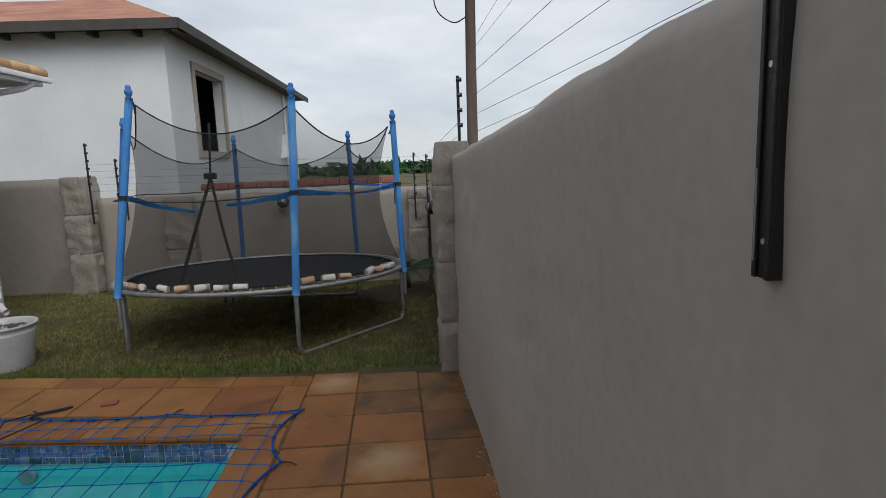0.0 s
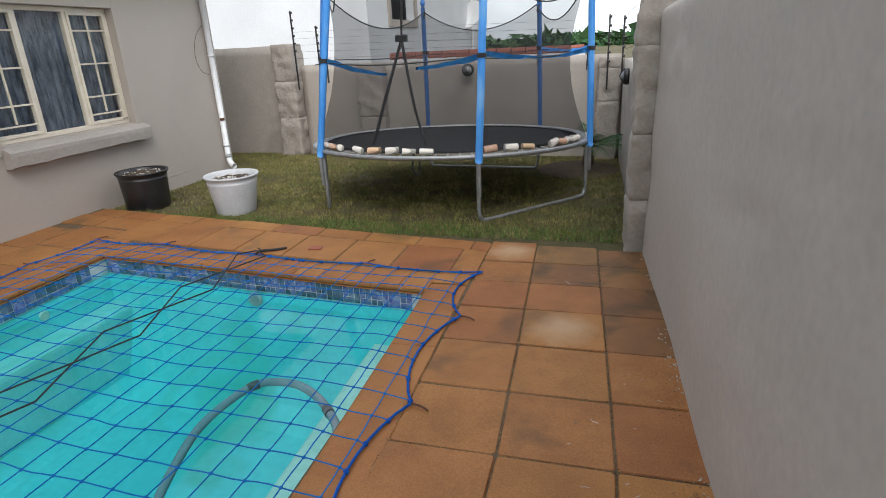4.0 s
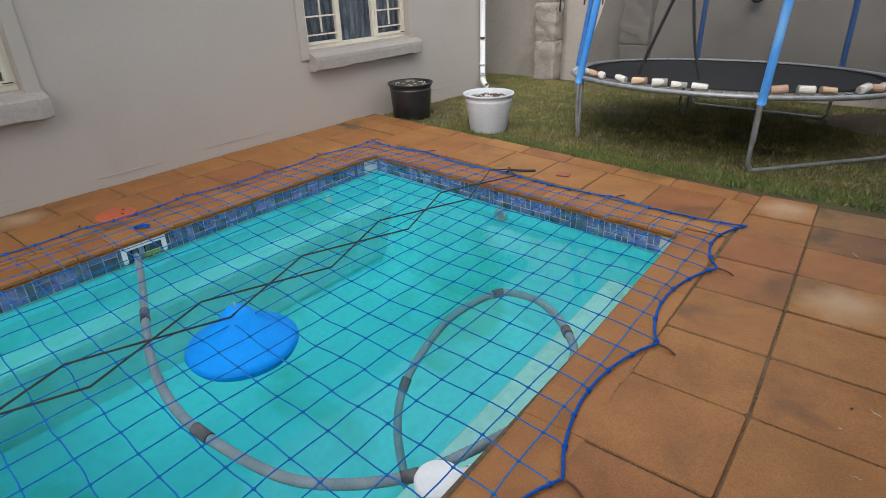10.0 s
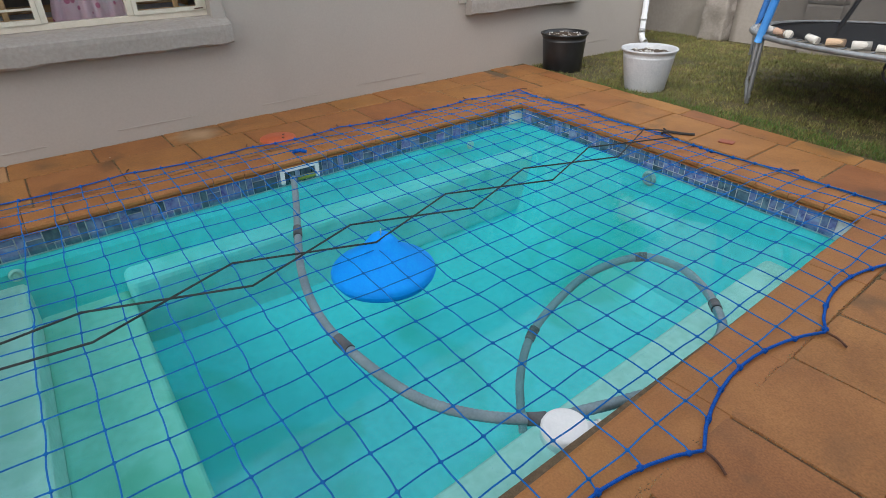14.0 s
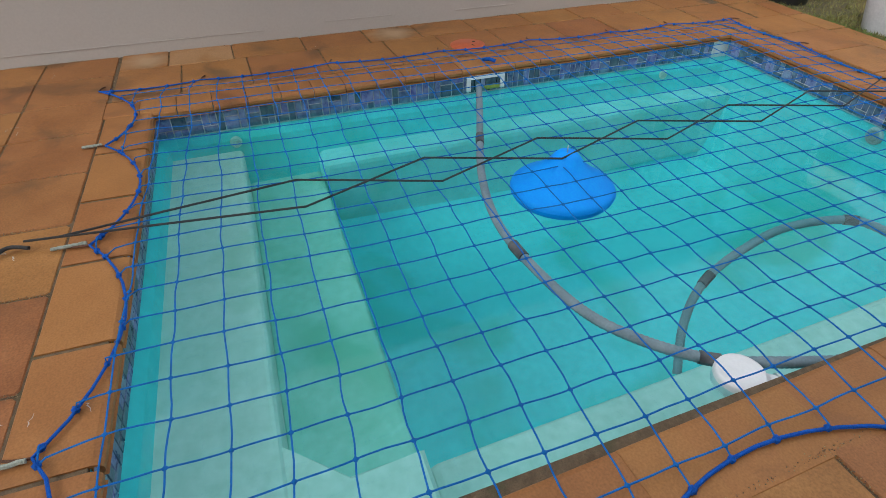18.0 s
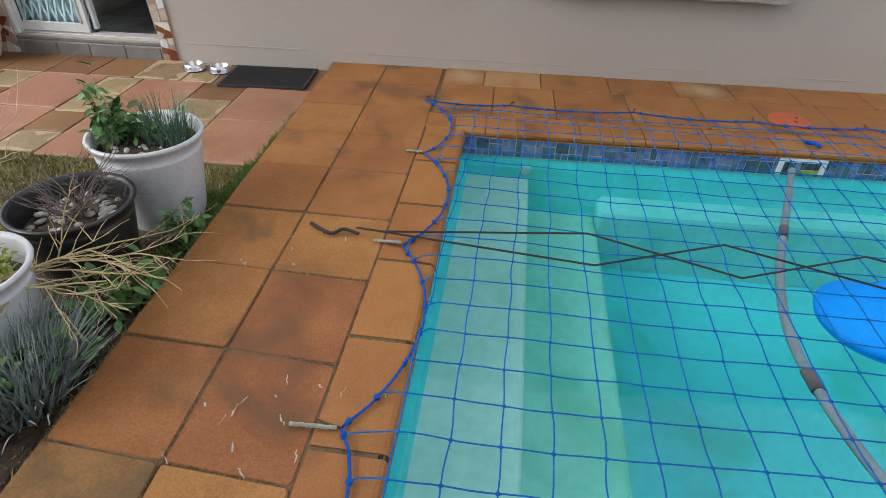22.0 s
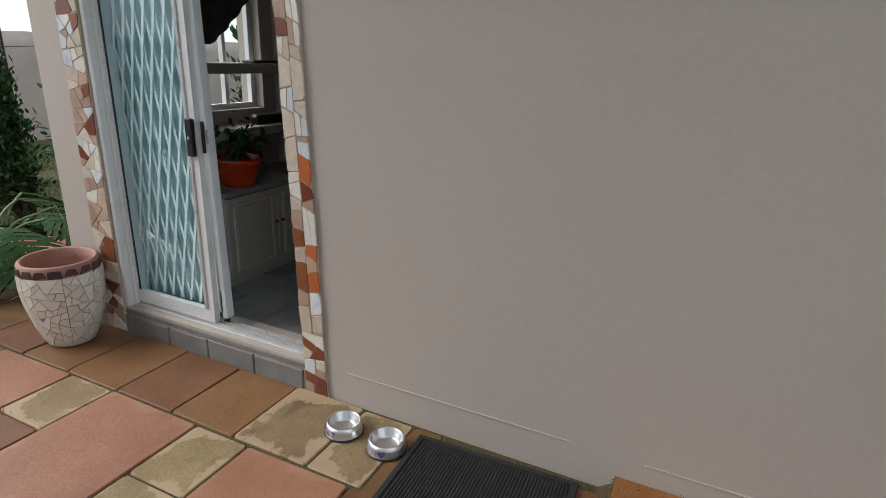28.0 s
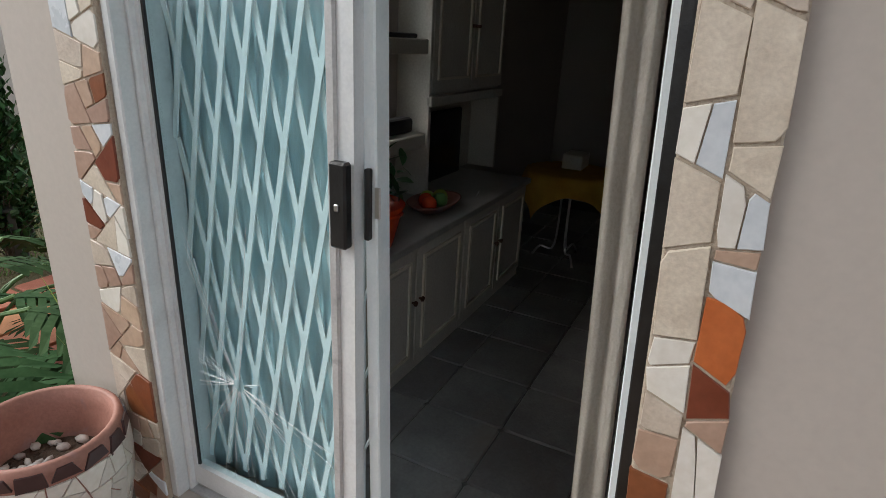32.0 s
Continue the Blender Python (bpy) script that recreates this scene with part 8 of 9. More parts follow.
def lobed_leaf_plant(x, y, z, seed, label, reach=0.5, count=9, height=0.45, mat=None):
    """Big deeply cut leaves on long stalks."""
    rnd = random.Random(seed)
    th = thing("philodendron", x, y, z, label=label, category="plant")
    for k in range(count):
        a = 6.283 * k / count + rnd.uniform(-0.4, 0.4)
        tip = Vector((reach * math.cos(a) * rnd.uniform(0.6, 1.1), reach * math.sin(a) * rnd.uniform(0.6, 1.1), height * rnd.uniform(0.55, 1.15)))
        st = part("stalk", tube(spline([(0, 0, 0.02), (tip.x * 0.4, tip.y * 0.4, tip.z * 0.8), tuple(tip)], 5), 0.009, 6), M_LEAF, th, "pale green stalk")
        d = Vector((tip.x, tip.y, 0)).normalized()
        s = Vector((-d.y, d.x, 0))
        ln, w = rnd.uniform(0.28, 0.40), rnd.uniform(0.15, 0.20)
        vs, fs = [], []
        droop = rnd.uniform(0.35, 0.8)
        def mid(t):
            return tip + d * ln * t + Vector((0, 0, -droop * ln * t * t))
        n = 9
        for i in range(n):
            t0 = (i + 0.1) / n
            for sg in (1, -1):
                reach_w = w * (0.35 + 0.9 * math.sin(math.pi * (0.15 + 0.75 * t0))) * rnd.uniform(0.8, 1.15)
                p0, p1 = mid(t0), mid(min(1, t0 + 0.70 / n))
                fwd = d * (ln * (0.10 + 0.5 * t0 ** 2))
                out = s * sg * reach_w + fwd + Vector((0, 0, -0.30 * reach_w))
                b = len(vs)
                half = (p1 - p0) * 0.5
                q = (p0 + p1) / 2 + out * 0.55 + Vector((0, 0, 0.010))
                vs += [tuple(p0), tuple(p1), tuple(q - half * 1.25), tuple(q + half * 1.25), tuple((p0 + p1) / 2 + out + Vector((0, 0, -0.015))),
                       tuple((p0 + p1) / 2 + out * 0.88 + half * 1.9)]
                fs += [(b, b + 1, b + 3, b + 2), (b + 2, b + 3, b + 4), (b + 3, b + 5, b + 4)]
        for i in range(8):
            p, q = mid(i / 8), mid((i + 1) / 8)
            b = len(vs)
            k0, k1 = 0.022 * (1 - i / 9), 0.022 * (1 - (i + 1) / 9)
            vs += [tuple(p - s * k0), tuple(p + s * k0), tuple(q + s * k1), tuple(q - s * k1)]
            fs.append((b, b + 1, b + 2, b + 3))
        data_part("leaf_blade", vs, fs, M_PHILO, th)


lobed_leaf_plant(-4.70, -5.75, -0.085, 91, "large cut-leaf philodendron beside the house corner", 0.42, 10, 0.62)
lobed_leaf_plant(-4.98, -6.15, -0.085, 92, "large cut-leaf philodendron in the bed", 0.45, 9, 0.5, M_LEAF_D)
lobed_leaf_plant(-5.2, -5.35, -0.085, 93, "cut-leaf philodendron against the house end", 0.3, 7, 0.45)
blades("spear_plant", (-5.05, -5.20, -0.085), 14, 0.85, 0.35, M_LEAF_Y, "tall yellow-green strap-leaved plant at the house corner", 94, 0.022, base_r=0.05)


def garden_chair():
    th = thing("garden_bench", -5.70, -7.61, ground_z(0, -8), 62, label="dark iron slatted garden bench on the lawn", category="bench")
    for k in range(6):
        part("slat", box(-0.40, 0.40, -0.24 + 0.085 * k, -0.18 + 0.085 * k, 0.42, 0.445, 0.004), M_IRON, th)
    for x in (-0.36, 0.36):
        for y in (-0.22, 0.22):
            part("leg", box(x - 0.02, x + 0.02, y - 0.02, y + 0.02, 0, 0.42, 0.004), M_IRON, th)
    part("arm_post", box(-0.38, -0.36, -0.24, -0.22, 0.42, 0.66, 0.004), M_IRON, th)
    part("arm_post", box(-0.38, -0.36, 0.22, 0.24, 0.42, 0.66, 0.004), M_IRON, th)


garden_chair()


def iron_frame():
    th = thing("trellis_frame", -5.92, -7.45, ground_z(0, -7), 55, label="tall black iron trellis frame behind the shrub", category="trellis")
    for x in (-0.17, 0.17):
        part("upright", box(x - 0.016, x + 0.016, -0.016, 0.016, 0, 1.98, 0.003), M_IRON, th)
    for z in (1.25, 1.5, 1.96):
        part("rung", box(-0.17, 0.17, -0.012, 0.012, z, z + 0.025, 0.003), M_IRON, th)
    part("panel", wall_mesh("x", 0.012, -0.012, -0.07, 0.07, 1.55, 1.80, ((-0.05, -0.012, 1.575, 1.775), (0.012, 0.05, 1.575, 1.775))), M_IRON, th)


iron_frame()


def washing_line():
    th = thing("swing_frame", -6.4, -10.4, ground_z(0, -10), 10, label="green tubular swing frame on the lawn", category="swing frame")
    for s in (-0.9, 0.9):
        part("leg", tube([(s, -0.45, 0.0), (s, 0.0, 1.5)], 0.025, 8), M_LEAF_D, th)
        part("leg", tube([(s, 0.45, 0.0), (s, 0.0, 1.5)], 0.025, 8), M_LEAF_D, th)
    part("top_bar", tube([(-0.9, 0, 1.5), (0.9, 0, 1.5)], 0.025, 8), M_LEAF_D, th)
    wl2 = thing("washing_line", -6.6, -11.2, 1.45, label="washing line stretched in front of the garden wall", category="washing line")
    part("line", tube(spline([(-2.6, 0, 0.1), (0, 0, 0.0), (2.6, 0, 0.12)], 6), 0.006, 5), M_WIRE, wl2)
    for x in (-2.6, 2.6):
        part("line_post", tube([(x, 0, -1.5), (x, 0, 0.2)], 0.025, 8), M_IRON, wl2)
    bm = bmesh.new()
    n = 18
    rows = []
    for i in range(n + 1):
        x = -0.65 + 1.25 * i / n
        drop = 0.34 + 0.05 * math.sin(x * 5)
        line_z = 0.018 * x * x
        prof = [(-0.016, -drop), (-0.014, -drop * 0.5), (-0.009, -0.02), (0.0, 0.0075), (0.009, -0.02), (0.014, -drop * 0.4), (0.016, -drop * 0.75)]
        rows.append([bm.verts.new((x, y + 0.012 * math.sin(x * 16) * min(1, -z * 4 if z < 0 else 0), z + line_z)) for y, z in prof])
    for a, b2 in zip(rows, rows[1:]):
        for j in range(6):
            bm.faces.new((a[j], b2[j], b2[j + 1], a[j + 1]))
    bmesh.ops.solidify(bm, geom=bm.faces[:], thickness=0.004)
    c = part("hanging_cloth", bm, M_CHECK, None, smooth=True)
    c.matrix_basis = pose(-6.6, -11.2, 1.45)
    tagged(c, "red and white checked cloth hung over the washing line", "cloth")
    yc = thing("garden_chair", -6.05, -9.6, ground_z(0, -9), 30, label="yellow wire garden chair on the lawn", category="chair")
    ym = plain("yellow_paint", (0.42, 0.33, 0.06), 0.5)
    part("seat", lathe([(0.001, 0.36), (0.2, 0.36), (0.21, 0.375), (0.2, 0.39), (0.001, 0.385)], 18), ym, yc)
    for a in range(4):
        t = radians(45 + 90 * a)
        part("leg", tube([(0.17 * math.cos(t), 0.17 * math.sin(t), 0.36), (0.23 * math.cos(t), 0.23 * math.sin(t), 0.0)], 0.01, 6), ym, yc)
    part("backrest", tube(spline([(-0.19, -0.1, 0.38), (-0.26, -0.09, 0.62), (-0.28, 0.0, 0.68), (-0.26, 0.09, 0.62), (-0.19, 0.1, 0.38)], 5), 0.01, 6), ym, yc)


washing_line()


# ---- grass: blades on the two lawns ----
def lawn_blades(name, areas, count, mat, label, seed, height=0.05):
    rnd = random.Random(seed)
    vs, fs = [], []
    tot = sum((a[1] - a[0]) * (a[3] - a[2]) for a in areas)
    for x0, x1, y0, y1 in areas:
        for _ in range(int(count * (x1 - x0) * (y1 - y0) / tot)):
            x, y = rnd.uniform(x0, x1), rnd.uniform(y0, y1)
            dens = noise.noise(Vector((x * 1.3, y * 1.3, 2))) + 0.4 * noise.noise(Vector((x * 5, y * 5, 1)))
            if dens < -0.28 and rnd.random() < 0.75:
                continue
            z = ground_z(x, y) - 0.004
            h = height * rnd.uniform(0.35, 1.1)
            a = rnd.uniform(0, 6.283)
            dx, dy = 0.0048 * math.cos(a), 0.0048 * math.sin(a)
            lx, ly = rnd.gauss(0, 0.022), rnd.gauss(0, 0.022)
            b = len(vs)
            vs += [(x - dx, y - dy, z), (x + dx, y + dy, z), (x + lx, y + ly, z + h)]
            fs.append((b, b + 1, b + 2))
    g = data_part(name, vs, fs, mat)
    tagged(g, label, "grass", kind="stuff")


lawn_blades("grass", [(-4.78, 0.85, DECK_Y1 + 0.01, 9.3), (-6.5, -4.78, 7.75, 9.6)], 95000, M_BLADE, "short patchy yellow-green grass under and around the trampoline", 201, 0.045)
lawn_blades("grass", [(-2.93, 0.9, -4.3, -1.73), (-4.0, 0.9, -7.5, -4.3)], 110000, M_BLADE_Y, "short patchy straw and green lawn beside the patio", 202, 0.045)
lawn_blades("grass", [(-9, -4.2, -12, -7.2)], 26000, M_BLADE_G, "green lawn of the far garden", 203, 0.07)
lawn_blades("grass", [(-3.0, -2.4, -1.80, -1.68), (-3.7, -3.0, -1.745, -1.69), (-2.6, -2.0, -1.9, -1.70)], 3800, M_BLADE_G, "fresh green grass strip along the slab edge", 204, 0.06)
lawn_blades("grass", [(-4.4, 0.75, DECK_Y1 + 0.0, DECK_Y1 + 0.35)], 5000, M_BLADE_G, "greener grass along the deck edge", 205, 0.05)


def litter(name, areas, count, label, seed):
    """Scraps of dead leaf and grit gathered along an edge."""
    rnd = random.Random(seed)
    vs, fs = [], []
    for x0, x1, y0, y1, z in areas:
        for _ in range(int(count * max(x1 - x0, y1 - y0))):
            k = rnd.random() ** 2
            x, y = (x1 - (x1 - x0) * k, rnd.uniform(y0, y1)) if x1 - x0 < y1 - y0 else (rnd.uniform(x0, x1), y0 + (y1 - y0) * k)
            if noise.noise(Vector((x * 3, y * 3, seed))) < -0.12:
                continue
            a, s = rnd.uniform(0, 6.283), rnd.uniform(0.002, 0.007)
            b = len(vs)
            for j, r in ((0, 1.0), (1, 0.45), (2, 0.9), (3, 0.4)):
                t = a + j * 1.57
                vs.append((x + s * r * math.cos(t), y + s * r * math.sin(t), z + rnd.uniform(0.001, 0.006)))
            fs.append((b, b + 1, b + 2, b + 3))
    tagged(data_part(name, vs, fs, M_DAMP), label, "leaf litter", kind="stuff")


litter("leaf_litter", [(0.85, 1.045, -0.5, 4.8, 0.0), (0.86, 0.95, 2.0, 4.8, 0.0)], 150, "dark leaf scraps and grit along the foot of the boundary wall", 301)
litter("leaf_litter", [(-4.80, -4.70, -1.7, -1.0, 0.0), (-4.80, -4.76, 0.0, 4.4, 0.0), (-4.80, -4.69, -3.1, -1.7, -0.075)], 160, "small leaf scraps along the foot of the house wall", 302)
litter("leaf_litter", [(-2.2, -0.6, -2.0, -1.77, -0.072)], 700, "dry leaf scraps on the soil under the pots", 303)


def paint_drips():
    """Dried white drips and chalky scuffs on the slabs."""
    rnd = random.Random(71)
    vs, fs = [], []
    def streak(x, y, ln, w, a, z=0.003):
        n = rnd.randint(4, 6)
        b = len(vs)
        for k in range(n + 1):
            t = k / n
            ww = w * (0.35 + rnd.random()) * math.sin(math.pi * (0.1 + 0.8 * t))
            px, py = x + ln * (t - 0.5) * math.cos(a) + rnd.gauss(0, 0.003), y + ln * (t - 0.5) * math.sin(a) + rnd.gauss(0, 0.003)
            vs.append((px - ww * math.sin(a), py + ww * math.cos(a), z))
            vs.append((px + ww * math.sin(a), py - ww * math.cos(a), z))
        fs.extend((b + 2 * k, b + 2 * k + 1, b + 2 * k + 3, b + 2 * k + 2) for k in range(n))
    for cx, cy, n in ((0.57, 2.45, 7), (0.9, 2.95, 6), (-2.05, -1.13, 6), (-1.9, -1.4, 8), (-1.0, -1.1, 9), (-1.2, -0.86, 5), (-3.6, -1.3, 5), (0.3, 1.2, 6), (0.5, 4.3, 4), (-4.4, 0.7, 4), (-4.5, -1.2, 4), (-0.2, -1.3, 6)):
        for _ in range(n):
            streak(cx + rnd.gauss(0, 0.10), cy + rnd.gauss(0, 0.13), rnd.uniform(0.006, 0.06), rnd.uniform(0.0012, 0.004), rnd.gauss(0.35, 0.4) if rnd.random() < 0.7 else rnd.uniform(0, 3))
    tagged(data_part("paint_drip", vs, fs, M_CHALK), "small dried white paint drips on the slabs", "paint marks", kind="stuff")


paint_drips()


def wall_crumbs():
    """Lumps of lime and old plaster left along the foot of the boundary wall."""
    rnd = random.Random(72)
    vs, fs = [], []
    for _ in range(300):
        y = rnd.uniform(-0.6, 4.75)
        if noise.noise(Vector((y * 1.7, 3, 1))) < -0.05:
            continue
        x = RW(y) - 0.004 - abs(rnd.gauss(0, 0.022))
        v, f = pebbles((x, y, 0.004), 0.012, 1, rnd.uniform(0.002, 0.007), rnd)
        b = len(vs)
        vs.extend(v)
        fs.extend(tuple(b + i for i in q) for q in f)
    tagged(data_part("plaster_crumb", vs, fs, M_CHALK, smooth=True), "pale crumbs of plaster along the foot of the boundary wall", "rubble", kind="stuff")


wall_crumbs()

# ---- pieces: slabs, coping, tiles ----
def slab_set(parent, rects, mat_of, z0, z1, name="slab", jitter=0.004, seed=3, gap=0.008, bend=None):
    """Single slabs, each an object; alike sizes share one mesh. bend moves the corners first."""
    rnd = random.Random(seed)
    shared = {}
    for i, (x0, x1, y0, y1) in enumerate(rects):
        w, d = round(x1 - x0 - gap, 2), round(y1 - y0 - gap, 2)
        if w < 0.03 or d < 0.03:
            continue
        cx, cy = (x0 + x1) / 2, (y0 + y1) / 2
        m = mat_of(i, cx, cy)
        key = (w, d, m.name)
        if bend:
            corner = [bend(cx + sx * (x1 - x0) / 2, cy + sy * (y1 - y0) / 2) for sx, sy in ((1, 1), (-1, 1), (-1, -1), (1, -1))]
            cx, cy = sum(c[0] for c in corner) / 4, sum(c[1] for c in corner) / 4
            corner = [(c[0] - cx, c[1] - cy) for c in corner]
            if any(math.hypot(c[0] - sx * (x1 - x0) / 2, c[1] - sy * (y1 - y0) / 2) > 0.002 for c, (sx, sy) in zip(corner, ((1, 1), (-1, 1), (-1, -1), (1, -1)))):
                key = (i, name)
        else:
            corner = [(sx * (x1 - x0) / 2, sy * (y1 - y0) / 2) for sx, sy in ((1, 1), (-1, 1), (-1, -1), (1, -1))]
        if key not in shared:
            pts = []
            for k in range(4):
                p, nx, pv = Vector(corner[k]), Vector(corner[(k + 1) % 4]), Vector(corner[k - 1])
                e1, e2 = (pv - p).normalized(), (nx - p).normalized()
                q = p + (e1 + e2) * (gap / 2)
                pts += [tuple(q + e1 * rnd.uniform(0.007, 0.016)), tuple(q + e2 * rnd.uniform(0.007, 0.016))]
            vs, fs = prism(pts, z0, z1, 0.006)
            me = bpy.data.meshes.new(name)
            me.from_pydata(vs, [], fs)
            me.materials.append(m)
            shared[key] = me
        o = new(name, shared[key])
        o.parent = parent
        o.matrix_basis = pose(cx, cy, rnd.uniform(-jitter, jitter), rnd.uniform(-0.25, 0.25), rnd.uniform(-0.25, 0.25), rnd.uniform(-0.3, 0.3))


deck = thing("deck", 0, 0, 0, label="worn orange terracotta slab paving around the pool", category="paving", kind="structure")


def deck_base():
    bm = bmesh.new()
    for x0, x1, y0, y1 in ((HX, PX0 - 0.02, DECK_Y0, DECK_Y1), (PX1 + 0.02, 1.1, DECK_Y0, DECK_Y1), (PX0 - 0.02, PX1 + 0.02, DECK_Y0, PY0 - 0.02), (PX0 - 0.02, PX1 + 0.02, PY1 + 0.02, DECK_Y1)):
        box(x0, x1, y0, y1, -0.25, -0.007, bm=bm)
    skew_mesh(part("bedding", bm, M_JOINT, deck, "mossy sand between the slabs"))


deck_base()


def deck_rects():
    r = []
    S = 0.492
    # band beside the steps: two columns of slabs
    xs = [-4.81, -4.36] + [-4.36 + S * k for k in range(1, 11)] + [1.05]
    for ya, yb in ((-1.70, -1.215), (-1.215, -0.718)):
        for a, b in zip(xs, xs[1:]):
            if a >= 0.95:
                continue
            r.append((a, min(b, 1.04), ya, yb))
    # house side: two rows
    ys = [-0.70, -0.36, 0.11, 0.665, 1.2, 1.65, 2.14, 2.7, 3.2, 3.66, 4.1, 4.55]
    for xa, xb in ((-4.81, -4.43), (-4.43, -3.828)):
        for k, (a, b) in enumerate(zip(ys, ys[1:])):
            o = 0.0 if xa < -4.5 else (0.0 if k == 0 else 0.09)
            r.append((xa, xb, a + (o if k > 0 else 0), b + 0.09 * (xa > -4.5)))
    # far side
    xs = [-4.81, -4.34, -3.86] + [-3.86 + 0.485 * k for k in range(1, 8)] + [-0.26]
    for a, b in zip(xs, xs[1:]):
        r.append((a, b, 4.64, 4.89) if a < -3.9 else (a, b, 4.436, 4.89))
        r.append((a + 0.05, b + 0.05, 4.89, DECK_Y1) if b < -0.4 else (a + 0.05, b, 4.89, DECK_Y1))
    return r


_pale = [(-4.62, -0.12)]
# mossy slabs along the wall; the last entry is one darker slab by the steps
_dark_slabs = [(0.87, 3.46), (0.87, 3.88), (0.87, 4.28), (0.87, 4.65), (0.43, 4.28), (0.43, 4.65), (-0.80, -1.45)]
_worn = [(-4.62, 1.42), (-4.62, -0.55), (0.43, 3.46), (-0.03, 4.68)]


def deck_mat(i, x, y):
    if any(abs(x - a) < 0.18 and abs(y - b) < 0.2 for a, b in _pale):
        return M_PAVER_PALE
    if any(abs(x - a) < 0.25 and abs(y - b) < 0.27 for a, b in _dark_slabs):
        return M_PAVER_DAMP
    return M_PAVER_WORN if any(abs(x - a) < 0.2 and abs(y - b) < 0.22 for a, b in _worn) else M_PAVER


def side_rects():
    """Three columns of slabs between the coping and the boundary wall."""
    ys = [-0.72, -0.20, 0.36, 0.88, 1.38, 1.86, 2.34, 2.79, 3.24, 3.68, 4.09, 4.47]
    r = []
    for k, (xa, xb) in enumerate(((-0.262, 0.205), (0.205, 0.672), (0.672, 1.06))):
        edge = ys + [(4.90, 4.85, 4.82)[k]]
        r += [(xa, xb, a, b) for a, b in zip(edge, edge[1:])]
    return r


def side_bend(x, y):
    """The columns lean in towards the pool at their far end and open a little at the near one."""
    return x - 0.040 * max(0.0, y - 2.4) * (x > 0.1) + 0.03 * max(0.0, 1.5 - y) * (x < 0), y


slab_set(deck, deck_rects(), deck_mat, -0.05, 0.0, bend=skew)
slab_set(deck, side_rects(), deck_mat, -0.05, 0.0, seed=4, bend=side_bend)


def joint_grit(rects, bend, seed, per_metre, label):
    """Crumbs of sand and soil lying in and beside the joints."""
    rnd = random.Random(seed)
    vs, fs = [], []
    for x0, x1, y0, y1 in rects:
        for a, b in (((x0, y0), (x1, y0)), ((x0, y0), (x0, y1))):
            length = math.hypot(b[0] - a[0], b[1] - a[1])
            for _ in range(int(length * per_metre)):
                t = rnd.random()
                x, y = bend(a[0] + (b[0] - a[0]) * t, a[1] + (b[1] - a[1]) * t)
                if noise.noise(Vector((x * 3.0, y * 3.0, seed))) < -0.12:
                    continue
                x, y = x + rnd.gauss(0, 0.005), y + rnd.gauss(0, 0.005)
                r = rnd.uniform(0.0012, 0.0036)
                z = 0.0005 if rnd.random() < 0.5 else -0.003
                i = len(vs)
                q = rnd.uniform(0, 6.28)
                vs += [(x + r * math.cos(q + k * 2.094), y + r * math.sin(q + k * 2.094), z - 0.001) for k in range(3)] + [(x, y, z + r * 0.9)]
                fs += [(i, i + 1, i + 3), (i + 1, i + 2, i + 3), (i + 2, i, i + 3)]
    tagged(data_part("joint_grit", vs, fs, M_GRIT), label, "grit", kind="stuff")


joint_grit([r for r in deck_rects() if r[0] < -0.2], skew, 71, 420, "sandy crumbs and soil in the joints of the pool deck")
joint_grit(side_rects(), side_bend, 72, 420, "sandy crumbs and moss in the joints beside the boundary wall")


def coping():
    th = thing("pool_coping", 0, 0, 0, label="rounded terracotta coping bricks along the pool edge", category="coping", kind="structure")
    w = 0.28
    def brick(length, key, _c={}):
        if key not in _c:
            bm = bmesh.new()
            # bullnose towards -x (the water)
            prof = [(0.0, -0.055)] + [(0.028 - 0.028 * math.cos(a), -0.027 - 0.027 + 0.027 + 0.027 * math.sin(a)) for a in (radians(-60), radians(-20), radians(20), radians(55), radians(90))] + [(w - 0.012, 0.0), (w - 0.006, -0.006), (w - 0.006, -0.055)]
            prof = [(x - 0.02, z) for x, z in prof]
            a = [bm.verts.new((x, -length / 2 + 0.0022, z)) for x, z in prof]
            b = [bm.verts.new((x, length / 2 - 0.0022, z)) for x, z in prof]
            for k in range(len(prof)):
                j = (k + 1) % len(prof)
                bm.faces.new((a[k], a[j], b[j], b[k]))
            bm.faces.new(list(reversed(a)))
            bm.faces.new(b)
            bmesh.ops.recalc_face_normals(bm, faces=bm.faces)
            me = bpy.data.meshes.new("coping_brick")
            bm.to_mesh(me)
            bm.free()
            me.materials.append(M_COPING)
            _c[key] = me
        return _c[key]
    rnd = random.Random(8)
    for side in range(4):
        if side in (0, 2):       # along y
            a0, a1 = (PY0 - w, PY1 + w) if side == 0 else (PY0 - w, PY1 + w)
        else:
            a0, a1 = PX0 + 0.005, PX1 - 0.005
        n = round((a1 - a0) / (0.49 if side == 3 else 0.215))
        ln = (a1 - a0) / n
        for k in range(n):
            c = a0 + ln * (k + 0.5)
            z = rnd.uniform(-0.002, 0.002)
            m = (skew_pose(PX1, c, z, 0, 90), skew_pose(c, PY1, z, 90, 0), skew_pose(PX0, c, z, 180, 90), skew_pose(c, PY0, z, 270, 0))[side]
            o = new("coping_brick", brick(round(ln, 3), side))
            o.parent, o.matrix_basis = th, m


coping()


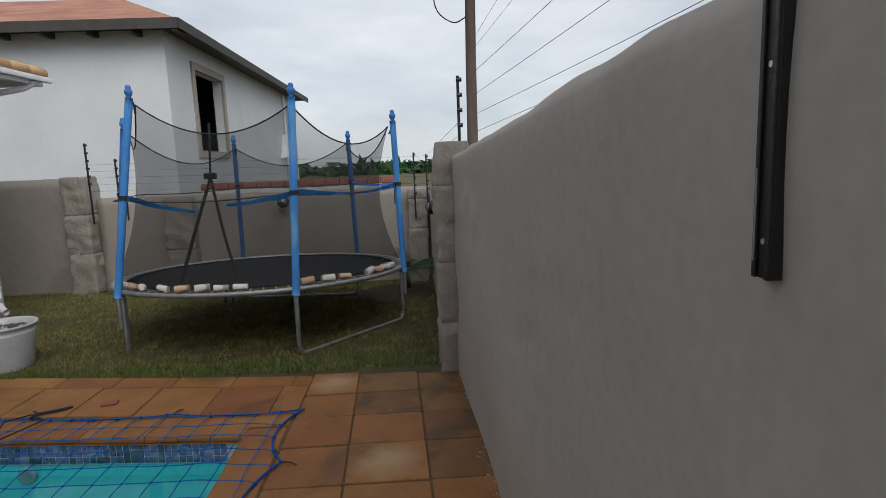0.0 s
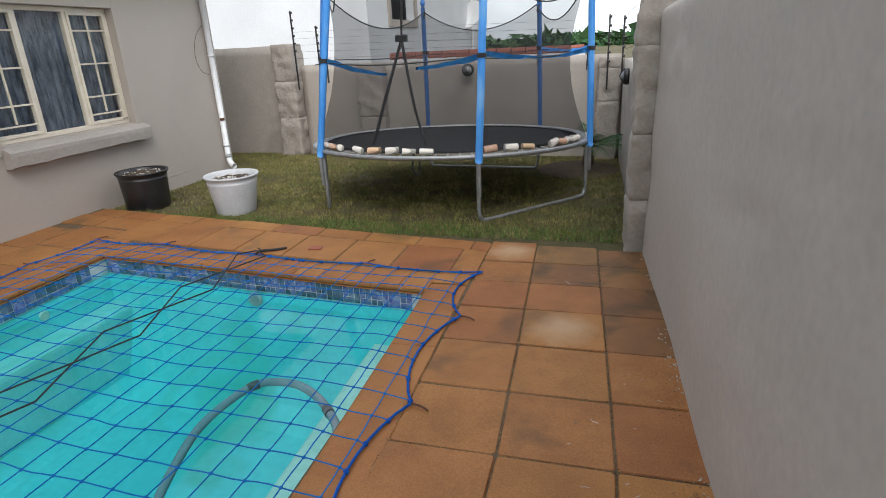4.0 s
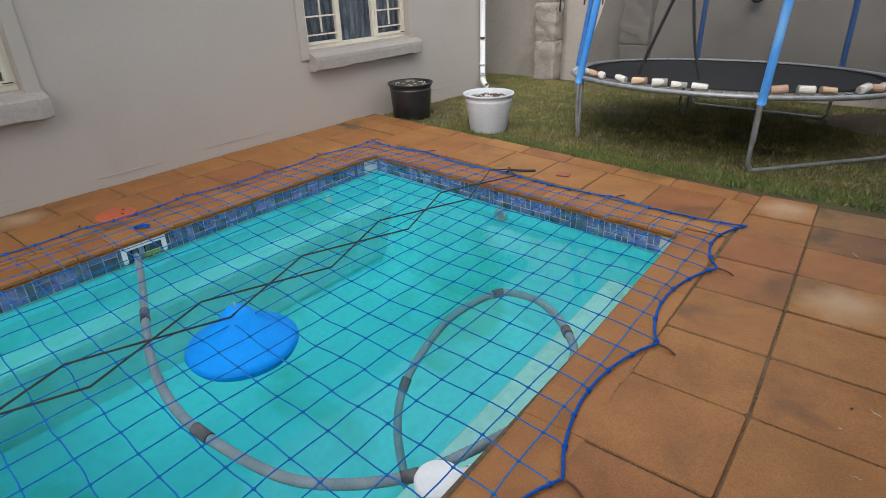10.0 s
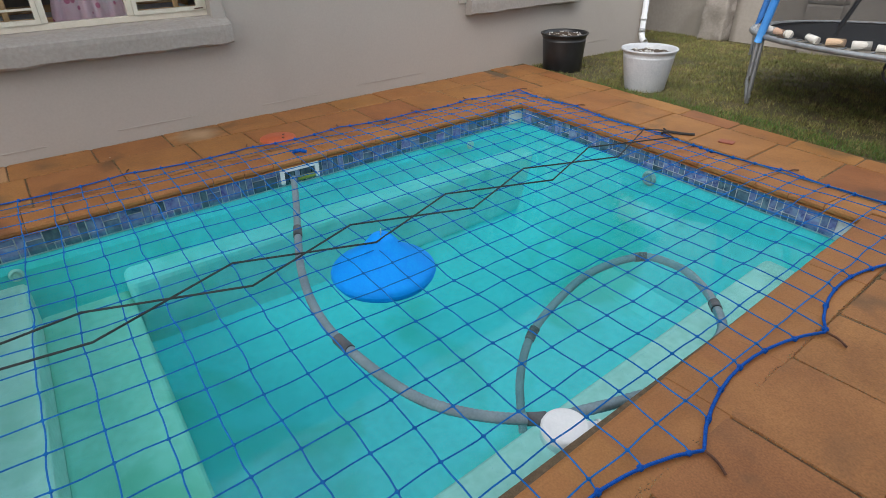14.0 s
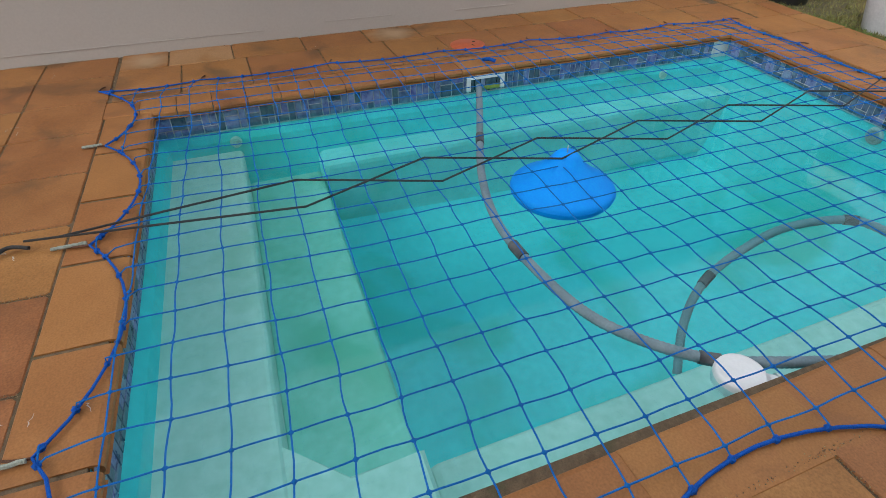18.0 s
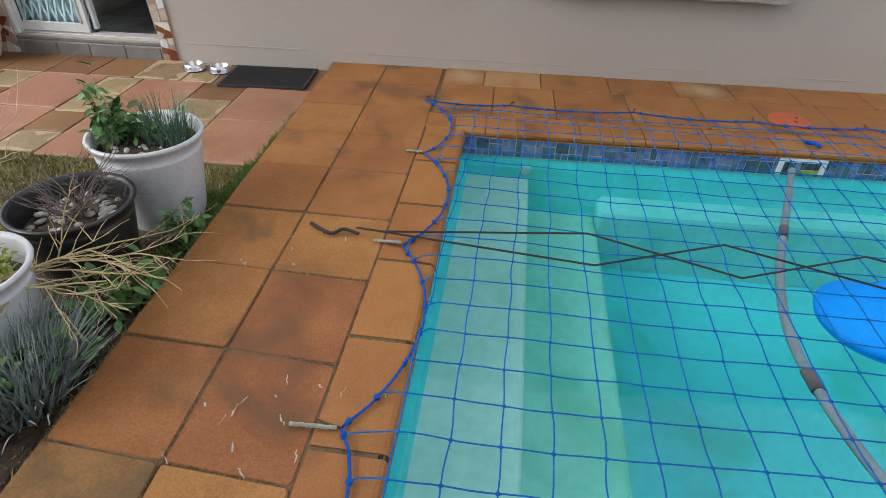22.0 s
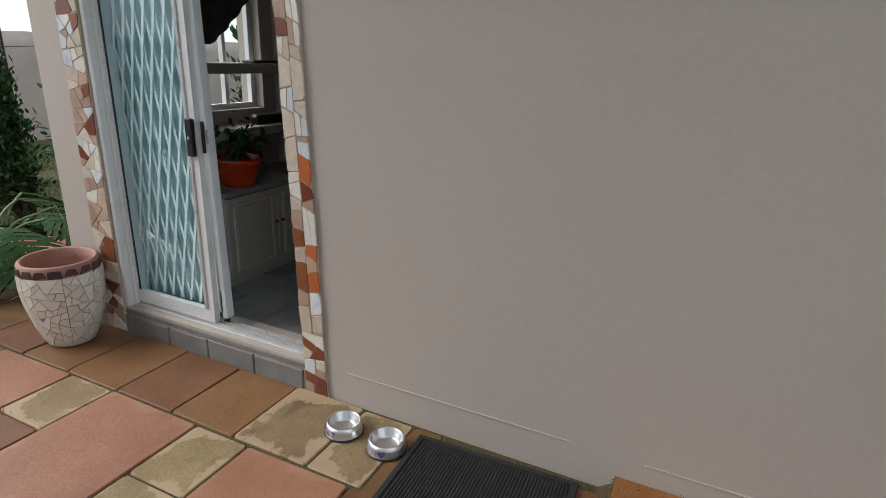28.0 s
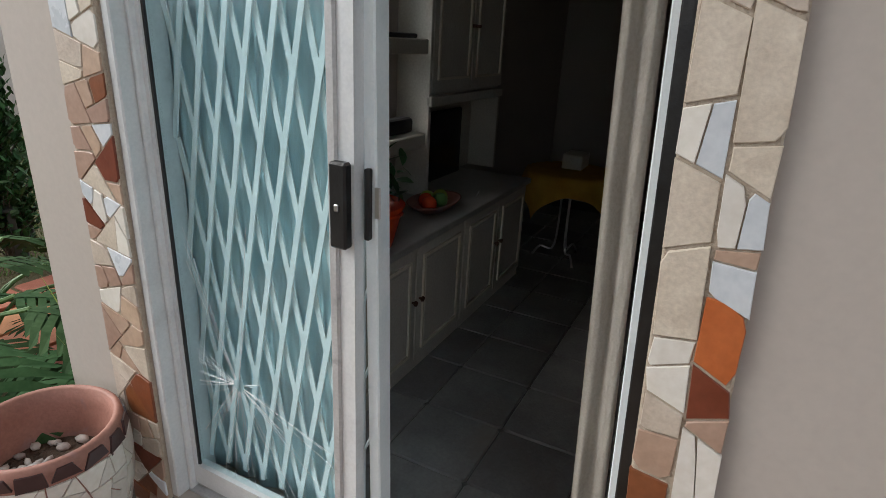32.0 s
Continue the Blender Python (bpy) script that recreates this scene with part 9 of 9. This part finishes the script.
def tile_band():
    """Small mosaic tiles in three courses below the coping on all four sides."""
    u = 0.046
    rnd = random.Random(5)
    th = thing("tile_band", 0, 0, 0, label="blue and purple mosaic tile band at the waterline", category="tile band", kind="structure")
    sides = (("house", PX0, PY0, PY1, (0, 1)), ("deck", PX1, PY0, PY1, (0, -1)), ("far", PY1, PX0, PX1, (1, 0)), ("near", PY0, PX0, PX1, (1, 0)))
    shared = {}
    for nm, fix, a0, a1, _ in sides:
        vs, fs = [], []
        singles = 0
        def place(a, z, la, lz):
            nonlocal singles
            g, t = 0.0034, 0.006
            if nm == "house" and singles < 300 and -0.2 < a:
                key = (la, lz)
                if key not in shared:
                    v, f = prism([(-la * u / 2 + g, -lz * u / 2 + g), (la * u / 2 - g, -lz * u / 2 + g), (la * u / 2 - g, lz * u / 2 - g), (-la * u / 2 + g, lz * u / 2 - g)], 0, t, 0.0015)
                    me = bpy.data.meshes.new("tile")
                    me.from_pydata([(q[2], q[0], q[1]) for q in v], [], f)
                    me.materials.append(M_TILE_O)
                    shared[key] = me
                o = new("tile", shared[key])
                o.parent = th
                o.matrix_basis = skew_pose(fix - 0.004, a + la * u / 2, z + lz * u / 2, 0, 90)
                singles += 1
                return
            v, f = prism([(a + g, z + g), (a + la * u - g, z + g), (a + la * u - g, z + lz * u - g), (a + g, z + lz * u - g)], 0, t, 0.0015)
            b = len(vs)
            for p, q, h in v:
                if nm == "house":
                    vs.append((fix - 0.004 + h, p, q))
                elif nm == "deck":
                    vs.append((fix + 0.004 - h, p, q))
                elif nm == "far":
                    vs.append((p, fix + 0.004 - h, q))
                else:
                    vs.append((p, fix - 0.004 + h, q))
            fs.extend(tuple(b + k for k in face) for face in f)
        a = a0 + 0.004
        z0 = -0.192
        while a < a1 - 4 * u:
            kind = rnd.randrange(4)
            if kind == 0:
                place(a, z0, 2, 2), place(a, z0 + 2 * u, 2, 1), place(a, z0 + 3 * u, 1, 1), place(a + u, z0 + 3 * u, 1, 1)
                a += 2 * u
            elif kind == 1:
                place(a, z0, 1, 3), place(a, z0 + 3 * u, 1, 1)
                a += u
            elif kind == 2:
                place(a, z0, 1, 1), place(a + u, z0, 1, 1), place(a, z0 + u, 2, 2), place(a, z0 + 3 * u, 2, 1)
                a += 2 * u
            else:
                place(a, z0, 2, 1), place(a, z0 + u, 1, 2), place(a + u, z0 + u, 1, 2), place(a, z0 + 3 * u, 2, 1)
                a += 2 * u
        vs = [(*skew(p[0], p[1]), p[2]) for p in vs]
        o = data_part("tiles", vs, fs, M_TILE, th)
        o["kind"] = "stuff"
        if nm in ("house", "deck"):
            skew_mesh(part("grout", box(fix - 0.014 if nm == "house" else fix + 0.004, fix - 0.004 if nm == "house" else fix + 0.014, a0, a1, -0.20, -0.03), M_GROUT, th))
        else:
            skew_mesh(part("grout", box(a0, a1, fix + 0.004 if nm == "far" else fix - 0.014, fix + 0.014 if nm == "far" else fix - 0.004, -0.20, -0.03), M_GROUT, th))


tile_band()


patio = thing("patio", 0, 0, 0, label="mixed pink, buff and brown stone slab patio by the door", category="paving", kind="structure")
part("bedding", box(HX, -2.95, -6.6, DECK_Y0, -0.2, -0.093), M_JOINT, patio, "dark soil between the slabs")


def patio_slabs():
    pink, buff, brown = [], [], []
    for a, b in ((-2.89, -2.615), (-3.30, -2.89), (-3.69, -3.30), (-4.08, -3.69), (-4.47, -4.08), (-4.86, -4.47), (-5.25, -4.86), (-5.64, -5.25), (-6.03, -5.64), (-6.4, -6.03)):
        brown.append((-4.80, -4.34, a, b))
    brown.append((-4.80, -4.28, -2.61, -2.46))
    ys = [(-2.29, -1.73), (-3.19, -2.66), (-4.08, -3.50), (-4.98, -4.40), (-5.88, -5.30)]
    for k, (a, b) in enumerate(ys):
        o = (0.0, 0.04, -0.02, 0.03, 0.0)[k]
        pink.append((-4.26 + o if k == 0 else -4.33, -3.62 + o, a, b))
        pink.append((-3.62 + o, -2.97 + o, a, b))
    for a, b in ((-2.66, -2.29), (-3.50, -3.19), (-4.40, -4.08), (-5.30, -4.98)):
        for c, d in ((-4.33, -3.97), (-3.97, -3.60), (-3.60, -3.26), (-3.26, -2.96)):
            buff.append((c, d, a, b))
    brown.append((-4.76, -4.26, -1.98, -1.73))
    slab_set(patio, pink, lambda i, x, y: M_PINK, -0.135, -0.073, "pink_slab", 0.005, 5, 0.010)
    slab_set(patio, buff, lambda i, x, y: M_BUFF if i % 3 else M_BROWN, -0.135, -0.075, "buff_slab", 0.005, 6, 0.010)
    slab_set(patio, brown, lambda i, x, y: M_BROWN if i not in (0, 1) else M_BUFF, -0.135, -0.075, "brown_slab", 0.004, 7, 0.008)


patio_slabs()


def kitchen_tiles():
    th = thing("floor", 0, 0, 0, label="dark grey stone-look floor tiles in the kitchen", category="floor", kind="structure")
    part("screed", box(-9.4, HX - WT, HY0 + WT, -1.3, -0.05, 0.041), M_CONC, th)
    rects = []
    for i in range(12):
        for j in range(10):
            rects.append((-5.03 - 0.335 * (i + 1), -5.03 - 0.335 * i, -4.83 + 0.335 * j, -4.83 + 0.335 * (j + 1)))
    slab_set(th, rects, lambda i, x, y: M_FLOORTILE, 0.03, 0.05, "floor_tile", 0.0005, 12, 0.005)


kitchen_tiles()


def mosaic_strip(name, y0, y1, label, seed, columns=()):
    """Broken tile pressed into mortar beside the door; each shard a piece."""
    rnd = random.Random(seed)
    th = thing(name, HX, 0, 0, label=label, category="mosaic strip", kind="structure")
    part("mortar", box(-0.005, 0.014, y0, y1, -0.085, 2.35, 0.004), M_MORTAR, th, "beige mortar bed")
    z = -0.075
    pal = ["beige"] * 6 + ["white"] * 5 + ["rust"] * 3 + ["orange"] * 1 + ["tan"] * 2 + ["grey"] * 2
    if not columns:
        pal = ["beige"] * 6 + ["white"] * 2 + ["rust"] * 2 + ["tan"] * 5 + ["grey"] * 2
    w = y1 - y0
    def shard(pts, kind):
        n = len(pts)
        cy, cz = sum(p[0] for p in pts) / n, sum(p[1] for p in pts) / n
        q = []
        for a, b in pts:
            d = math.hypot(a - cy, b - cz) or 1
            k = 1 - 0.0036 / d
            q.append((cy + (a - cy) * k, cz + (b - cz) * k))
        # nip the corners so that the outline looks broken
        out = []
        for i, p in enumerate(q):
            nx, pv = q[(i + 1) % n], q[i - 1]
            if rnd.random() < 0.28:
                t1, t2 = rnd.uniform(0.08, 0.25), rnd.uniform(0.08, 0.25)
                out.append((p[0] + (pv[0] - p[0]) * t1, p[1] + (pv[1] - p[1]) * t1))
                out.append((p[0] + (nx[0] - p[0]) * t2, p[1] + (nx[1] - p[1]) * t2))
            else:
                out.append(p)
        lift = rnd.uniform(0.0165, 0.0195)
        vs, fs = prism(out, 0.010, lift, 0.0018)
        data_part("shard", [(v[2], v[0], v[1]) for v in vs], fs, M_MOS[kind], th)
    if not columns:
        for p in broken([(y0, z), (y1, z), (y1, 2.32), (y0, 2.32)], rnd, 0.0078, 0.28):
            shard(p, rnd.choice(pal))
        return
    # two uneven columns of named shards, the rest broken freely
    mid = y0 + 0.52 * w
    low, high = min(c[0][0] for c in columns), max(c[-1][0] for c in columns)
    for lo, hi in ((z, low - 0.0), (high, 2.32)):
        for p in broken([(y0, lo), (y1, lo), (y1, hi), (y0, hi)], rnd, 0.0078, 0.28):
            shard(p, rnd.choice(pal))
    for c, (ya, yb) in zip(columns, ((y0, mid), (mid, y1))):
        levels = [z for z, _ in c]
        tilt = [0.0] + [rnd.uniform(-0.017, 0.017) for _ in levels[1:-1]] + [0.0]
        bulge = [rnd.uniform(-0.012, 0.012) for _ in levels]
        left = lambda i: ya + (0.40 * bulge[i] if ya == y0 else 0.25 * bulge[i])
        right = lambda i: yb + (0.50 * bulge[i] if yb == y1 else 0.25 * bulge[i])
        if c[0][0] > low:
            shard([(ya, low), (yb, low), (right(0), c[0][0]), (left(0), c[0][0])], "tan")
        for i, (za, kind) in enumerate(c[:-1]):
            zb = levels[i + 1]
            pts = [(left(i), za - tilt[i]), (right(i), za + tilt[i]), (right(i + 1), zb + tilt[i + 1]), (left(i + 1), zb - tilt[i + 1])]
            if zb - za > 0.10 and kind in ("orange", "rust"):
                pts = pts[:3] + [((pts[2][0] + pts[3][0]) / 2, zb + 0.012)] + pts[3:]
            if zb - za > 0.075 and kind in ("white", "tan") and rnd.random() < 0.45:
                k = rnd.uniform(0.35, 0.65)
                m0 = (pts[0][0] + (pts[1][0] - pts[0][0]) * k, pts[0][1] + (pts[1][1] - pts[0][1]) * k)
                m1 = (pts[3][0] + (pts[2][0] - pts[3][0]) * (1.0 - k), pts[3][1] + (pts[2][1] - pts[3][1]) * (1.0 - k))
                shard([pts[0], m0, m1, pts[3]], kind)
                shard([m0, pts[1], pts[2], m1], rnd.choice(("white", "beige", "grey")))
            else:
                shard(pts, kind)
    return th


LEFT_COLUMN = [(0.261, "beige"), (0.402, "tan"), (0.479, "rust"), (0.627, "beige"), (0.703, "rust"), (0.794, "tan"), (0.882, "beige"), (0.943, "white"), (1.012, "white"),
               (1.061, "beige"), (1.214, "beige"), (1.333, "white"), (1.426, "beige"), (1.551, "white"), (1.633, "rust"), (1.709, "tan"), (1.781, "")]
RIGHT_COLUMN = [(0.273, "beige"), (0.369, "grey"), (0.486, "orange"), (0.587, "tan"), (0.662, "orange"), (0.722, "white"), (0.895, "tan"), (0.934, "rust"), (1.012, "orange"),
                (1.132, "grey"), (1.200, "tan"), (1.222, "white"), (1.317, "beige"), (1.375, "beige"), (1.548, "beige"), (1.598, "tan"), (1.698, "white"), (1.781, "")]


ROW = mosaic_strip("mosaic_right", -3.284, -3.152, "strip of broken beige, white and rust tile beside the door", 14, (LEFT_COLUMN, RIGHT_COLUMN))
for piece in ROW.children:
    lean(piece)
mosaic_strip("mosaic_left", -4.772, -4.600, "strip of broken beige, white and rust tile at the door's far side", 15)


def red_paving():
    th = thing("side_path", 0, 0, 0, label="red paving beside the planted bed at the house corner", category="paving", kind="structure")
    rects = []
    for i in range(4):
        for j in range(7):
            rects.append((-5.6 + 0.42 * i - 1.2, -5.2 + 0.42 * i - 1.2, -7.0 + 0.30 * j, -6.72 + 0.30 * j))
    slab_set(th, rects, lambda i, x, y: M_ORANGE_B, -0.135, -0.070, "red_slab", 0.004, 19, 0.012)


red_paving()
